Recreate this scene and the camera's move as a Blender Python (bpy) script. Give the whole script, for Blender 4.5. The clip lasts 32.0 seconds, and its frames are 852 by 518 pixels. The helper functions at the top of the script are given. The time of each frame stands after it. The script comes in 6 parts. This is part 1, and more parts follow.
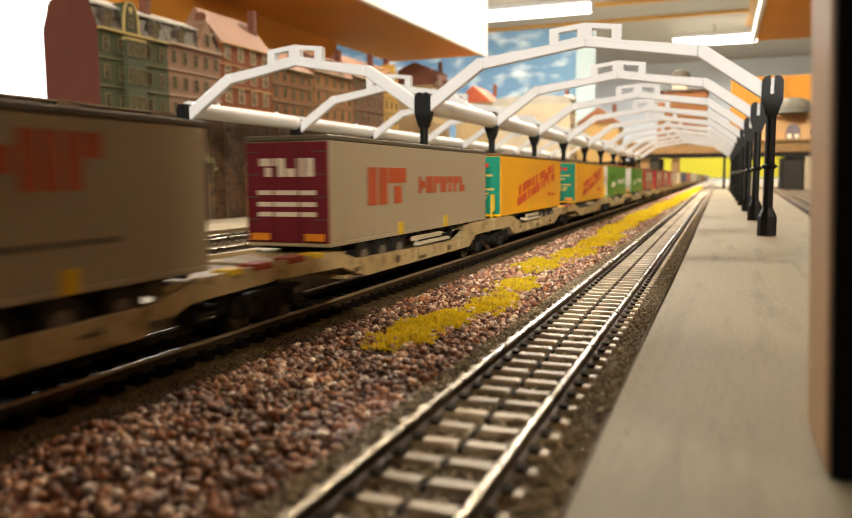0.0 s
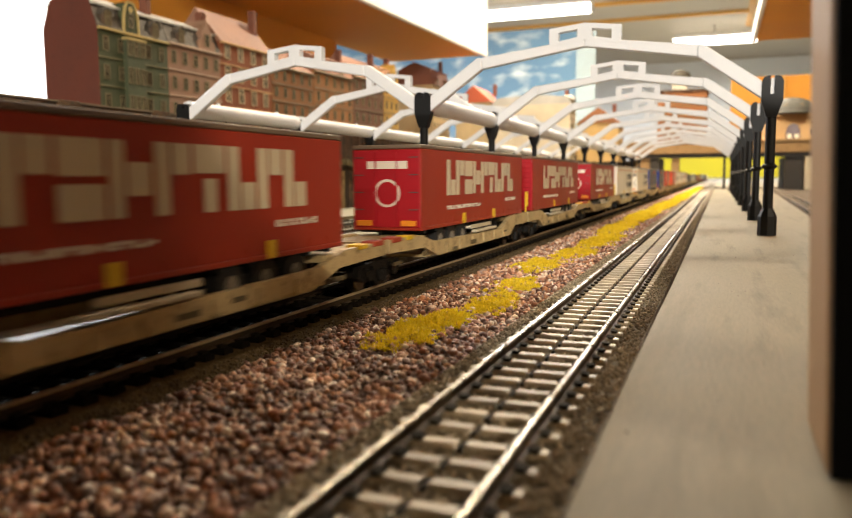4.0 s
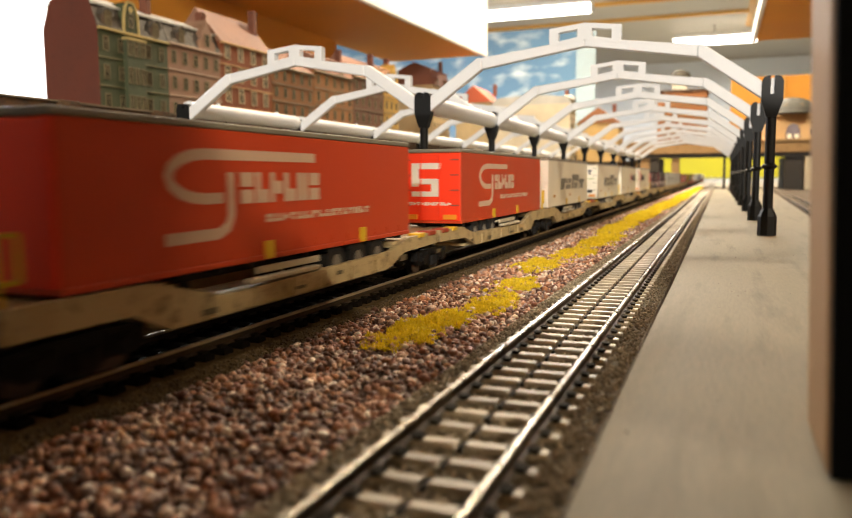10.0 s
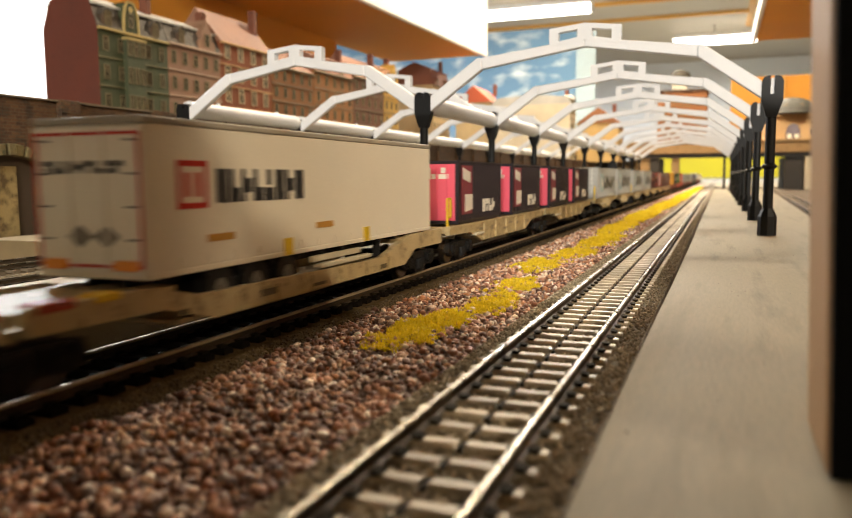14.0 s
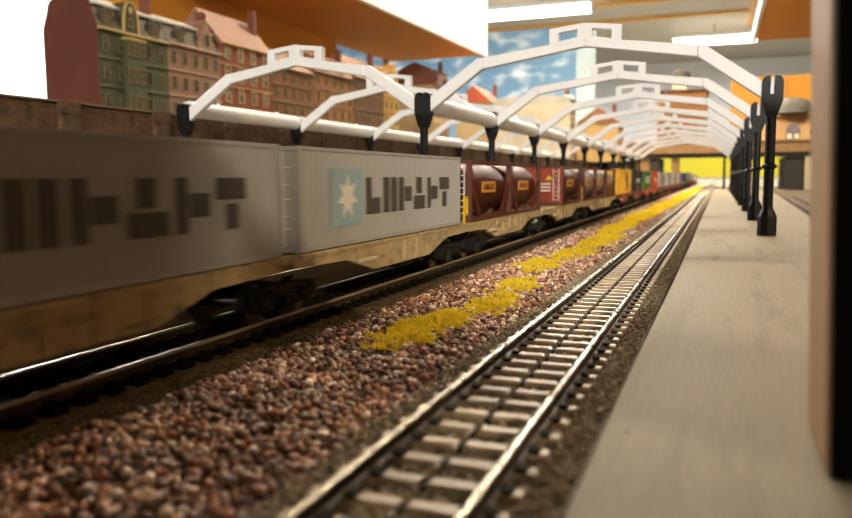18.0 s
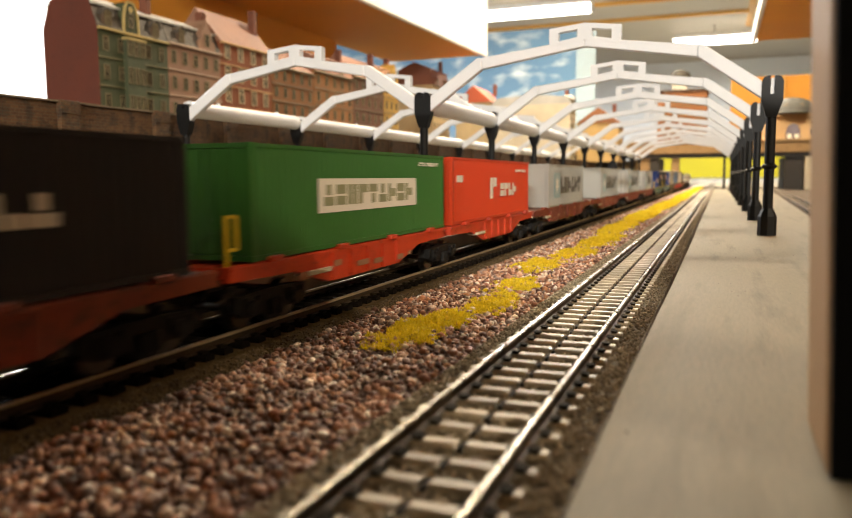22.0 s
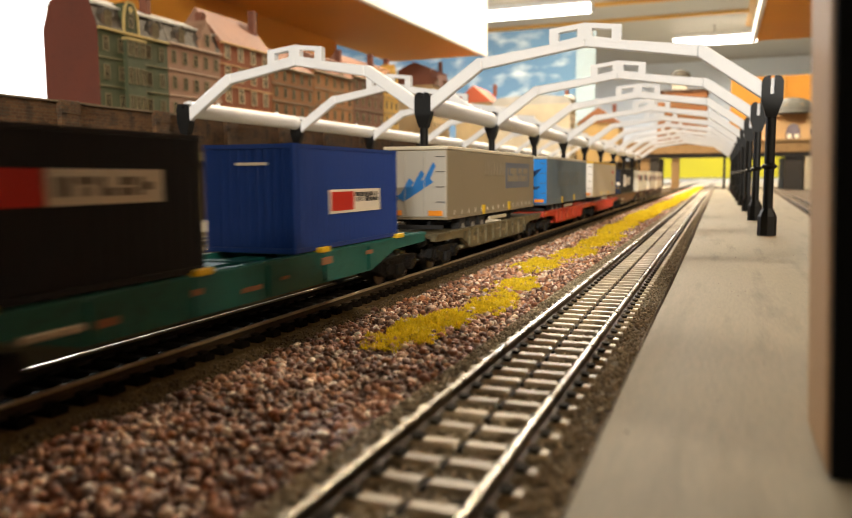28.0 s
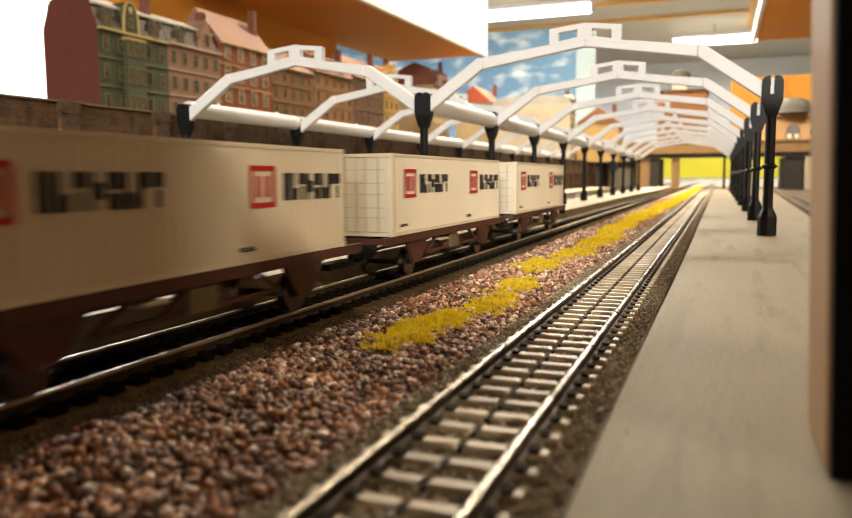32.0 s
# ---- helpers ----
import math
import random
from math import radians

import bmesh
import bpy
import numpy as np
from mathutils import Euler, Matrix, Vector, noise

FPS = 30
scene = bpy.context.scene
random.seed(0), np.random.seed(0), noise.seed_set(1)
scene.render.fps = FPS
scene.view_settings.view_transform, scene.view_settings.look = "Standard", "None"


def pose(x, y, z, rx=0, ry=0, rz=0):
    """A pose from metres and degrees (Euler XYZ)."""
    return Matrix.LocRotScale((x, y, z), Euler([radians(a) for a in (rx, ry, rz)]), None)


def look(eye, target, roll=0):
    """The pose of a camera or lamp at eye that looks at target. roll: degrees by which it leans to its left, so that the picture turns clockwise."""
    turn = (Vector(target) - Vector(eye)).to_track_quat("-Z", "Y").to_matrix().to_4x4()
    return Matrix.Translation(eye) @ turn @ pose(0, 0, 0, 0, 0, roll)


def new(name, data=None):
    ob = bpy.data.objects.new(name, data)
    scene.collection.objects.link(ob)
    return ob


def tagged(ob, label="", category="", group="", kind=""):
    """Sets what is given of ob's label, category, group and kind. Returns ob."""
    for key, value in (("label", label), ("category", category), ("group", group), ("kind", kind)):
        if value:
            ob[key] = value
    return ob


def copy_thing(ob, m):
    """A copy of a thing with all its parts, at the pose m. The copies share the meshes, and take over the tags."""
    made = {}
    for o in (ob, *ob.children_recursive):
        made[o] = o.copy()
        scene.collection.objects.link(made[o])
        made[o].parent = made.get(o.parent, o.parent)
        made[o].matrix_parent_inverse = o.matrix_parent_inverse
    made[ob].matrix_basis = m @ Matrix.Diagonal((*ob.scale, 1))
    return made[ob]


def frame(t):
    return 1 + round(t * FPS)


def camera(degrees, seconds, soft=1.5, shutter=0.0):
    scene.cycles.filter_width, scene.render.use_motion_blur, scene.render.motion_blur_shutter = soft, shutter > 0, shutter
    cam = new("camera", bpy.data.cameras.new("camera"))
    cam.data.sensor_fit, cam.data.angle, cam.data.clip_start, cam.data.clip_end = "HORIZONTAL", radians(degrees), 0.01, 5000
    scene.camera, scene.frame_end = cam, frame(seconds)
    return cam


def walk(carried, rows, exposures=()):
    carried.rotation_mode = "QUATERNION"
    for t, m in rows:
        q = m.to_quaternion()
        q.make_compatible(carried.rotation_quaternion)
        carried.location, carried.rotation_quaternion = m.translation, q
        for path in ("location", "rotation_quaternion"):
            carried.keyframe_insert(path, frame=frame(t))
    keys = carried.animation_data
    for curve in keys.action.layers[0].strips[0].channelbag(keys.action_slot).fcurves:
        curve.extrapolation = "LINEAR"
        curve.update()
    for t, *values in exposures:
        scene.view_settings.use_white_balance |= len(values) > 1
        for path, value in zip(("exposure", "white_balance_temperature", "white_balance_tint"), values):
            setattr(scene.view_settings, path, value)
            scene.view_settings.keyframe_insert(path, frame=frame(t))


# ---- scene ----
# A model railway at 1:87: a goods train runs through a station hall on a club layout.
# x to the side, y along the tracks, z = 0 at the rail head of the near track.

# ---- camera ----
DEG = 58.08
cam = camera(DEG, 32.0, soft=0.75, shutter=0.35)
EYE = Vector((0.0, 0.0, 0.03548))
YAW, PITCH, ROLL = radians(-20.831), radians(-6.029), radians(-0.346)
AIM = Vector((math.sin(YAW) * math.cos(PITCH), math.cos(YAW) * math.cos(PITCH), math.sin(PITCH)))
CAM_POSE = look(EYE, EYE + AIM, math.degrees(ROLL))
walk(cam, [(0.0, CAM_POSE), (32.0, CAM_POSE)])
cam.data.dof.use_dof = True
cam.data.dof.focus_distance = 0.27
cam.data.dof.aperture_fstop = 23.0

# ---- plan ----
X_NEAR = -0.0330            # centre of the near track
X_TRAIN, Z_TRAIN = -0.1217, -0.0025
X_LEFT = (-0.2335, -0.2915)  # two tracks in the left bay
X_R, X_M, X_L = 0.0261, -0.1808, -0.3688   # rows of posts
Y_POST, BAY, N_BAY = 0.4730, 0.1607, 10
Z_PLAT, Z_POST = 0.0020, 0.0905
Z_GROUND = -0.0095
Y_BACK, Y_END = -9.3, 10.9
X_WALL = -0.396
Z_STREET = 0.084

# train speed in m/s every two seconds
SPEED = [0.2961, 0.2968, 0.2910, 0.2751, 0.2639, 0.2619, 0.2584, 0.2544, 0.2563, 0.2614, 0.2640, 0.2666, 0.2700, 0.2718,
         0.2675, 0.2662, 0.2640]


def run(t):
    """How far the train has gone after t seconds."""
    d, i = 0.0, 0
    while t > 2 * (i + 1) and i < 15:
        d += SPEED[i] + SPEED[i + 1]
        i += 1
    u = t - 2 * i
    return d + SPEED[i] * u + (SPEED[i + 1] - SPEED[i]) * u * u / 4


# ---- light ----
world = bpy.data.worlds.new("world")
scene.world = world
world.use_nodes = True
world.node_tree.nodes["Background"].inputs[0].default_value = (1.0, 0.86, 0.68, 1)
world.node_tree.nodes["Background"].inputs[1].default_value = 0.02
scene.view_settings.exposure = 0.08
WARM, NEUTRAL, COOL = (1.0, 0.83, 0.60), (1.0, 0.95, 0.86), (0.97, 0.98, 1.0)


def lin(h):
    v = [int(h[i:i + 2], 16) / 255 for i in (0, 2, 4)]
    return tuple(c / 12.92 if c <= 0.04045 else ((c + 0.055) / 1.055) ** 2.4 for c in v)


# ---- materials ----
MATS = {}


def mat(name, colour, rough=0.6, metal=0.0, vary=0.12, scale=300.0, bump=0.15, fine=2500.0, stain=None, stain_at=0.62,
        random_by=None, spec=0.5, emit=0.0, stretch=(1, 1, 1), thin=0.0):
    """Plain surface with grain at two scales, optional stains and variation from piece to piece."""
    if name in MATS:
        return MATS[name]
    m = bpy.data.materials.new(name)
    m.use_nodes = True
    nt = m.node_tree
    N, L = nt.nodes, nt.links
    b = N["Principled BSDF"]
    if isinstance(colour, str):
        colour = lin(colour)
    tc = N.new("ShaderNodeTexCoord")
    mp = N.new("ShaderNodeMapping")
    mp.inputs["Scale"].default_value = stretch
    L.new(tc.outputs["Object"], mp.inputs[0])
    n1, n2 = N.new("ShaderNodeTexNoise"), N.new("ShaderNodeTexNoise")
    n1.inputs["Scale"].default_value, n1.inputs["Detail"].default_value = scale * 0.25, 5
    n2.inputs["Scale"].default_value, n2.inputs["Detail"].default_value = fine, 3
    L.new(mp.outputs[0], n1.inputs["Vector"])
    L.new(mp.outputs[0], n2.inputs["Vector"])
    add = N.new("ShaderNodeMath")
    add.operation = "MULTIPLY_ADD"
    L.new(n2.outputs[0], add.inputs[0])
    add.inputs[1].default_value = 0.5
    L.new(n1.outputs[0], add.inputs[2])
    rng = N.new("ShaderNodeMapRange")
    L.new(add.outputs[0], rng.inputs[0])
    rng.inputs[1].default_value, rng.inputs[2].default_value = 0.45, 1.05
    rng.inputs[3].default_value, rng.inputs[4].default_value = 1 - vary, 1 + vary
    mul = N.new("ShaderNodeVectorMath")
    mul.operation = "SCALE"
    mul.inputs[0].default_value = colour
    L.new(rng.outputs[0], mul.inputs["Scale"])
    out = mul.outputs[0]
    if random_by:
        src = N.new("ShaderNodeNewGeometry").outputs["Random Per Island"] if random_by[0] == "island" else N.new("ShaderNodeObjectInfo").outputs["Random"]
        ramp = N.new("ShaderNodeValToRGB")
        ramp.color_ramp.interpolation = "CONSTANT" if len(random_by) > 2 else "LINEAR"
        cols = random_by[1]
        el = ramp.color_ramp.elements
        while len(el) < len(cols):
            el.new(0.5)
        for k, c in enumerate(cols):
            el[k].position = k / len(cols) if len(random_by) > 2 else k / (len(cols) - 1)
            el[k].color = (*lin(c), 1)
        L.new(src, ramp.inputs[0])
        m2 = N.new("ShaderNodeVectorMath")
        m2.operation = "SCALE"
        L.new(ramp.outputs[0], m2.inputs[0])
        L.new(rng.outputs[0], m2.inputs["Scale"])
        out = m2.outputs[0]
    if stain:
        n3 = N.new("ShaderNodeTexNoise")
        n3.inputs["Scale"].default_value, n3.inputs["Detail"].default_value = scale, 7
        n3.inputs["Roughness"].default_value = 0.65
        L.new(mp.outputs[0], n3.inputs["Vector"])
        r3 = N.new("ShaderNodeMapRange")
        r3.inputs[1].default_value, r3.inputs[2].default_value = stain_at - 0.08, stain_at + 0.1
        L.new(n3.outputs[0], r3.inputs[0])
        mx = N.new("ShaderNodeMix")
        mx.data_type = "RGBA"
        L.new(r3.outputs[0], mx.inputs["Factor"])
        L.new(out, mx.inputs["A"])
        mx.inputs["B"].default_value = (*lin(stain), 1)
        out = mx.outputs["Result"]
    L.new(out, b.inputs["Base Color"])
    rr = N.new("ShaderNodeMapRange")
    L.new(n1.outputs[0], rr.inputs[0])
    rr.inputs[3].default_value, rr.inputs[4].default_value = max(0.05, rough - 0.12), min(1.0, rough + 0.12)
    L.new(rr.outputs[0], b.inputs["Roughness"])
    b.inputs["Metallic"].default_value = metal
    b.inputs["Specular IOR Level"].default_value = spec
    if bump:
        bp = N.new("ShaderNodeBump")
        bp.inputs["Strength"].default_value, bp.inputs["Distance"].default_value = bump, 0.0006
        L.new(n2.outputs[0], bp.inputs["Height"])
        L.new(bp.outputs[0], b.inputs["Normal"])
    if emit:
        b.inputs["Emission Color"].default_value = (*colour, 1)
        b.inputs["Emission Strength"].default_value = emit
    if thin:
        tr, mix = N.new("ShaderNodeBsdfTranslucent"), N.new("ShaderNodeMixShader")
        L.new(out, tr.inputs["Color"])
        mix.inputs[0].default_value = thin
        L.new(b.outputs[0], mix.inputs[1])
        L.new(tr.outputs[0], mix.inputs[2])
        L.new(mix.outputs[0], N["Material Output"].inputs[0])
    MATS[name] = m
    return m


def brick_mat(name, c1, c2, mortar, size):
    m = mat(name, c2, 0.85, vary=0.8, scale=110, bump=0.5, fine=700, stain="1c150a", stain_at=0.52)
    nt = m.node_tree
    N, L = nt.nodes, nt.links
    b = N["Principled BSDF"]
    old = b.inputs["Base Color"].links[0].from_socket
    tc = N.new("ShaderNodeTexCoord")
    sep, comb = N.new("ShaderNodeSeparateXYZ"), N.new("ShaderNodeCombineXYZ")
    L.new(tc.outputs["Object"], sep.inputs[0])
    s = N.new("ShaderNodeMath")
    L.new(sep.outputs[0], s.inputs[0])
    L.new(sep.outputs[1], s.inputs[1])
    L.new(s.outputs[0], comb.inputs[0])
    L.new(sep.outputs[2], comb.inputs[1])
    br = N.new("ShaderNodeTexBrick")
    br.inputs["Scale"].default_value = 1.0
    br.inputs["Brick Width"].default_value, br.inputs["Row Height"].default_value = size, size * 0.36
    br.inputs["Mortar Size"].default_value = size * 0.045
    br.inputs["Color1"].default_value, br.inputs["Color2"].default_value = (*lin(c1), 1), (*lin(c2), 1)
    br.inputs["Mortar"].default_value = (*lin(mortar), 1)
    L.new(comb.outputs[0], br.inputs["Vector"])
    mx = N.new("ShaderNodeMix")
    mx.data_type, mx.blend_type = "RGBA", "MIX"
    mx.inputs["Factor"].default_value = 0.5
    L.new(old, mx.inputs["A"])
    L.new(br.outputs[0], mx.inputs["B"])
    L.new(mx.outputs["Result"], b.inputs["Base Color"])
    bp = N.new("ShaderNodeBump")
    bp.inputs["Strength"].default_value, bp.inputs["Distance"].default_value = 0.8, size * 0.1
    L.new(br.outputs["Fac"], bp.inputs["Height"])
    bp.invert = True
    L.new(bp.outputs[0], b.inputs["Normal"])
    return m


STEEL = mat("rail_steel", "8a8478", 0.28, 1.0, 0.2, 400, 0.05)
RUST = mat("rail_side", "b4a484", 0.4, 0.45, 0.25, 500, 0.2)
WEB = mat("rail_web", "3e3222", 0.55, 0.3, 0.3, 500, 0.3)
SLEEPER = mat("sleeper_plastic", "827862", 0.5, 0, 0.18, 400, 0.25, spec=0.5, random_by=("object", ["948870", "b6a88c"]))
# Far copy of the sleepers, shade from the gaps put into its darker colour.
SLEEPER_SHADE = mat("sleeper_far_shaded", "564b38", 0.5, 0, 0.2, 400, 0.25)
SLEEPER_B = mat("sleeper_brown", "5e5140", 0.8, 0, 0.25, 400, 0.25)
SLEEPER_D = mat("sleeper_dark", "1e1a16", 0.9, 0, 0.2, 400, 0.25, spec=0.0)
CHAIR = mat("chair_black", "221d15", 0.8, 0, 0.2, spec=0.08)
GRIT = mat("grey_grit", "7d735f", 0.9, 0, 0.45, 900, 0.9, 1400, stain="3d362b", stain_at=0.55)
GRIT_D = mat("dark_grit", "584a34", 1.0, 0, 0.5, 900, 1.0, 1800, spec=0.0)
BASE = mat("brown_base", "4a3b28", 0.85, 0, 0.25, 200, 0.5, 1500)
STONE = mat("ballast_stone", "6a4a38", 0.55, 0, 0.38, 190, 0.4, 3000, stain="442a20", stain_at=0.585,
            random_by=("island", ["966650", "cc9c7a", "b6846a", "e6c4a8", "623e2e", "aa6e4e", "a48c7e", "d4a27c", "f8e0c8", "7c5240", "ba8466", "bca498", "966448", "ca8c60", "846658", "feeedc", "deb498", "6c4634"], 1))
TURF = mat("yellow_turf", "a89a1c", 0.9, 0, 0.2, 800, 0.3, random_by=("island", ["d6ba18", "f6de30", "e0ca24", "feec5a"]), thin=0.45)
PLY = mat("grey_plywood", "7c7159", 0.75, 0, 0.24, 120, 0.22, 1700, stain="675c44", stain_at=0.60, stretch=(1.0, 0.12, 1.0))
PLY_PALE = mat("pale_plywood", "b8ae98", 0.75, 0, 0.13, 120, 0.16, 1100, stain="a09680", stain_at=0.62, stretch=(1.0, 0.10, 1.0))
PLY_EDGE = mat("plywood_edge", "b98f55", 0.7, 0, 0.25, 200, 0.3, 1500, stretch=(0.3, 0.3, 3))
PLY_DARK = mat("plywood_side", "6d5c3e", 0.8, 0, 0.2, 300, 0.3)
BLACK = mat("black_plastic", "0b0b0b", 0.5, 0, 0.2, 300, 0.12, spec=0.25)
WHITE = mat("white_print", "cfd1d4", 0.45, 0, 0.04, 300, 0.2, 1800)
BOARD = mat("beige_board", "98703f", 0.7, 0, 0.12, 60, 0.2, 600)
WALLBRICK = brick_mat("sooty_brick", "341a0d", "5e4022", "4c4430", 0.0056)
BRICK_ARCH = mat("arch_stone", "6a5e3c", 0.85, 0, 0.5, 300, 0.5, 1500, stain="3a3a20", stain_at=0.58)
NICHE = mat("niche_render_shaded", "3e3022", 0.85, 0, 0.3, 90, 0.3, 900, stain="3a2e1e", stain_at=0.52)
ORANGE = mat("orange_board", "d2902f", 0.7, 0, 0.10, 12, 0.15, 200)
CEIL = mat("ceiling_paint", "b9b0a0", 0.85, 0, 0.05, 10, 0.1, 100)
WOOD = mat("pale_wood", "cf9a48", 0.6, 0, 0.15, 20, 0.1, 200, stretch=(1, 8, 8))
WPAINT = mat("white_paint", "e6e8e8", 0.7, 0, 0.03, 8, 0.1, 80)
YELLOW = mat("yellow_field", "a89a08", 0.8, 0, 0.12, 6, 0.1, 60)
DARK_WALL = mat("dark_wall_brown", "5a4632", 0.7, 0, 0.15, 8, 0.1, 80)
FLOORM = mat("floor_lino", "6a5a48", 0.5, 0, 0.1, 6, 0.1, 60)


# ---- mesh helpers ----
def part(name, bm, material, parent=None, label="", smooth=False, loc=None):
    """Link a bmesh as one mesh object under a thing or a part."""
    me = bpy.data.meshes.new(name)
    bm.to_mesh(me)
    bm.free()
    me.materials.append(material)
    if smooth:
        me.polygons.foreach_set("use_smooth", [True] * len(me.polygons))
    ob = new(name, me)
    if parent is not None:
        ob.parent = parent
    if loc is not None:
        ob.location = loc
    if label:
        ob["label"] = label
    return ob


def shared(name, me, parent, loc, label=""):
    ob = new(name, me)
    ob.parent = parent
    ob.location = loc
    if label:
        ob["label"] = label
    return ob


def thing(name, m, label, category, group="", kind=""):
    ob = new(name)
    ob.empty_display_size = 0.01
    ob.matrix_basis = m
    return tagged(ob, label, category, group, kind)


def box(bm, x0, x1, y0, y1, z0, z1, b=0.0):
    vs = [bm.verts.new((x, y, z)) for z in (z0, z1) for y in (y0, y1) for x in (x0, x1)]
    fs = [bm.faces.new([vs[i] for i in q]) for q in
          ((0, 2, 3, 1), (4, 5, 7, 6), (0, 1, 5, 4), (2, 6, 7, 3), (0, 4, 6, 2), (1, 3, 7, 5))]
    if b:
        es = list({e for f in fs for e in f.edges})
        bmesh.ops.bevel(bm, geom=es, offset=b, segments=2, affect="EDGES", profile=0.5)
    return bm


def prism(bm, pts, axis, a0, a1):
    """Extrude a polygon. axis 'x': pts are (y, z); 'y': (x, z); 'z': (x, y)."""
    def put(p, a):
        return {"x": (a, p[0], p[1]), "y": (p[0], a, p[1]), "z": (p[0], p[1], a)}[axis]
    A = [bm.verts.new(put(p, a0)) for p in pts]
    B = [bm.verts.new(put(p, a1)) for p in pts]
    n = len(pts)
    fa, fb = bm.faces.new(A), bm.faces.new(B[::-1])
    sides = [bm.faces.new((A[i], B[i], B[(i + 1) % n], A[(i + 1) % n])) for i in range(n)]
    bmesh.ops.recalc_face_normals(bm, faces=[fa, fb, *sides])
    return bm


def cyl(bm, c, r, length, axis="x", n=16, r2=None):
    """Cylinder or cone frustum centred at c along an axis."""
    r2 = r if r2 is None else r2
    rings = []
    for s, rad in ((-0.5, r), (0.5, r2)):
        ring = []
        for k in range(n):
            a = 2 * math.pi * k / n
            u, v = rad * math.cos(a), rad * math.sin(a)
            d = s * length
            p = {"x": (d, u, v), "y": (u, d, v), "z": (u, v, d)}[axis]
            ring.append(bm.verts.new((c[0] + p[0], c[1] + p[1], c[2] + p[2])))
        rings.append(ring)
    fs = [bm.faces.new((rings[0][i], rings[0][(i + 1) % n], rings[1][(i + 1) % n], rings[1][i])) for i in range(n)]
    fs += [bm.faces.new(rings[0][::-1]), bm.faces.new(rings[1])]
    bmesh.ops.recalc_face_normals(bm, faces=fs)
    return bm


def bar(bm, a, b, w):
    """Square bar between two points."""
    a, b = Vector(a), Vector(b)
    d = (b - a).normalized()
    up = Vector((0, 0, 1)) if abs(d.z) < 0.9 else Vector((1, 0, 0))
    s = d.cross(up).normalized() * w / 2
    u = s.cross(d).normalized() * w / 2
    A = [bm.verts.new(a + i * s + j * u) for i, j in ((-1, -1), (1, -1), (1, 1), (-1, 1))]
    B = [bm.verts.new(b + i * s + j * u) for i, j in ((-1, -1), (1, -1), (1, 1), (-1, 1))]
    fs = [bm.faces.new(A), bm.faces.new(B[::-1])] + [bm.faces.new((A[i], B[i], B[(i + 1) % 4], A[(i + 1) % 4])) for i in range(4)]
    bmesh.ops.recalc_face_normals(bm, faces=fs)
    return bm


def raw_mesh(name, verts, faces, material, parent=None, smooth=False):
    me = bpy.data.meshes.new(name)
    me.from_pydata(verts, [], faces)
    me.materials.append(material)
    if smooth:
        me.polygons.foreach_set("use_smooth", [True] * len(me.polygons))
    ob = new(name, me)
    if parent is not None:
        ob.parent = parent
    return ob


B = bmesh.new


def lattice(bm, ys, zs, holes, x0, x1):
    """A flat grille in one piece: a grid of cells with some left open, facing x."""
    cells = {(i, j) for i in range(len(ys) - 1) for j in range(len(zs) - 1)} - set(holes)
    vs = {}

    def v(i, j, k):
        if (i, j, k) not in vs:
            vs[i, j, k] = bm.verts.new(((x0, x1)[k], ys[i], zs[j]))
        return vs[i, j, k]
    for i, j in cells:
        bm.faces.new((v(i, j, 1), v(i + 1, j, 1), v(i + 1, j + 1, 1), v(i, j + 1, 1)))
        bm.faces.new((v(i, j, 0), v(i, j + 1, 0), v(i + 1, j + 1, 0), v(i + 1, j, 0)))
        for d, a, b in (((0, -1), (i, j), (i + 1, j)), ((1, 0), (i + 1, j), (i + 1, j + 1)), ((0, 1), (i + 1, j + 1), (i, j + 1)), ((-1, 0), (i, j + 1), (i, j))):
            if (i + d[0], j + d[1]) not in cells:
                bm.faces.new((v(*a, 0), v(*b, 0), v(*b, 1), v(*a, 1)))
    bmesh.ops.recalc_face_normals(bm, faces=bm.faces[:])
    return bm


def ring(bm, outer, inner, axis, a0, a1):
    """A frame in one piece between two outlines of as many corners, given a thickness."""
    def put(p, a):
        return {"x": (a, p[0], p[1]), "y": (p[0], a, p[1]), "z": (p[0], p[1], a)}[axis]
    n = len(outer)
    V = [[bm.verts.new(put(p, a)) for p in pts] for pts in (outer, inner) for a in (a0, a1)]
    for i in range(n):
        j = (i + 1) % n
        for A, C in ((V[0], V[2]), (V[1], V[3]), (V[0], V[1]), (V[2], V[3])):
            bm.faces.new((A[i], A[j], C[j], C[i]))
    bmesh.ops.recalc_face_normals(bm, faces=bm.faces[:])
    return bm

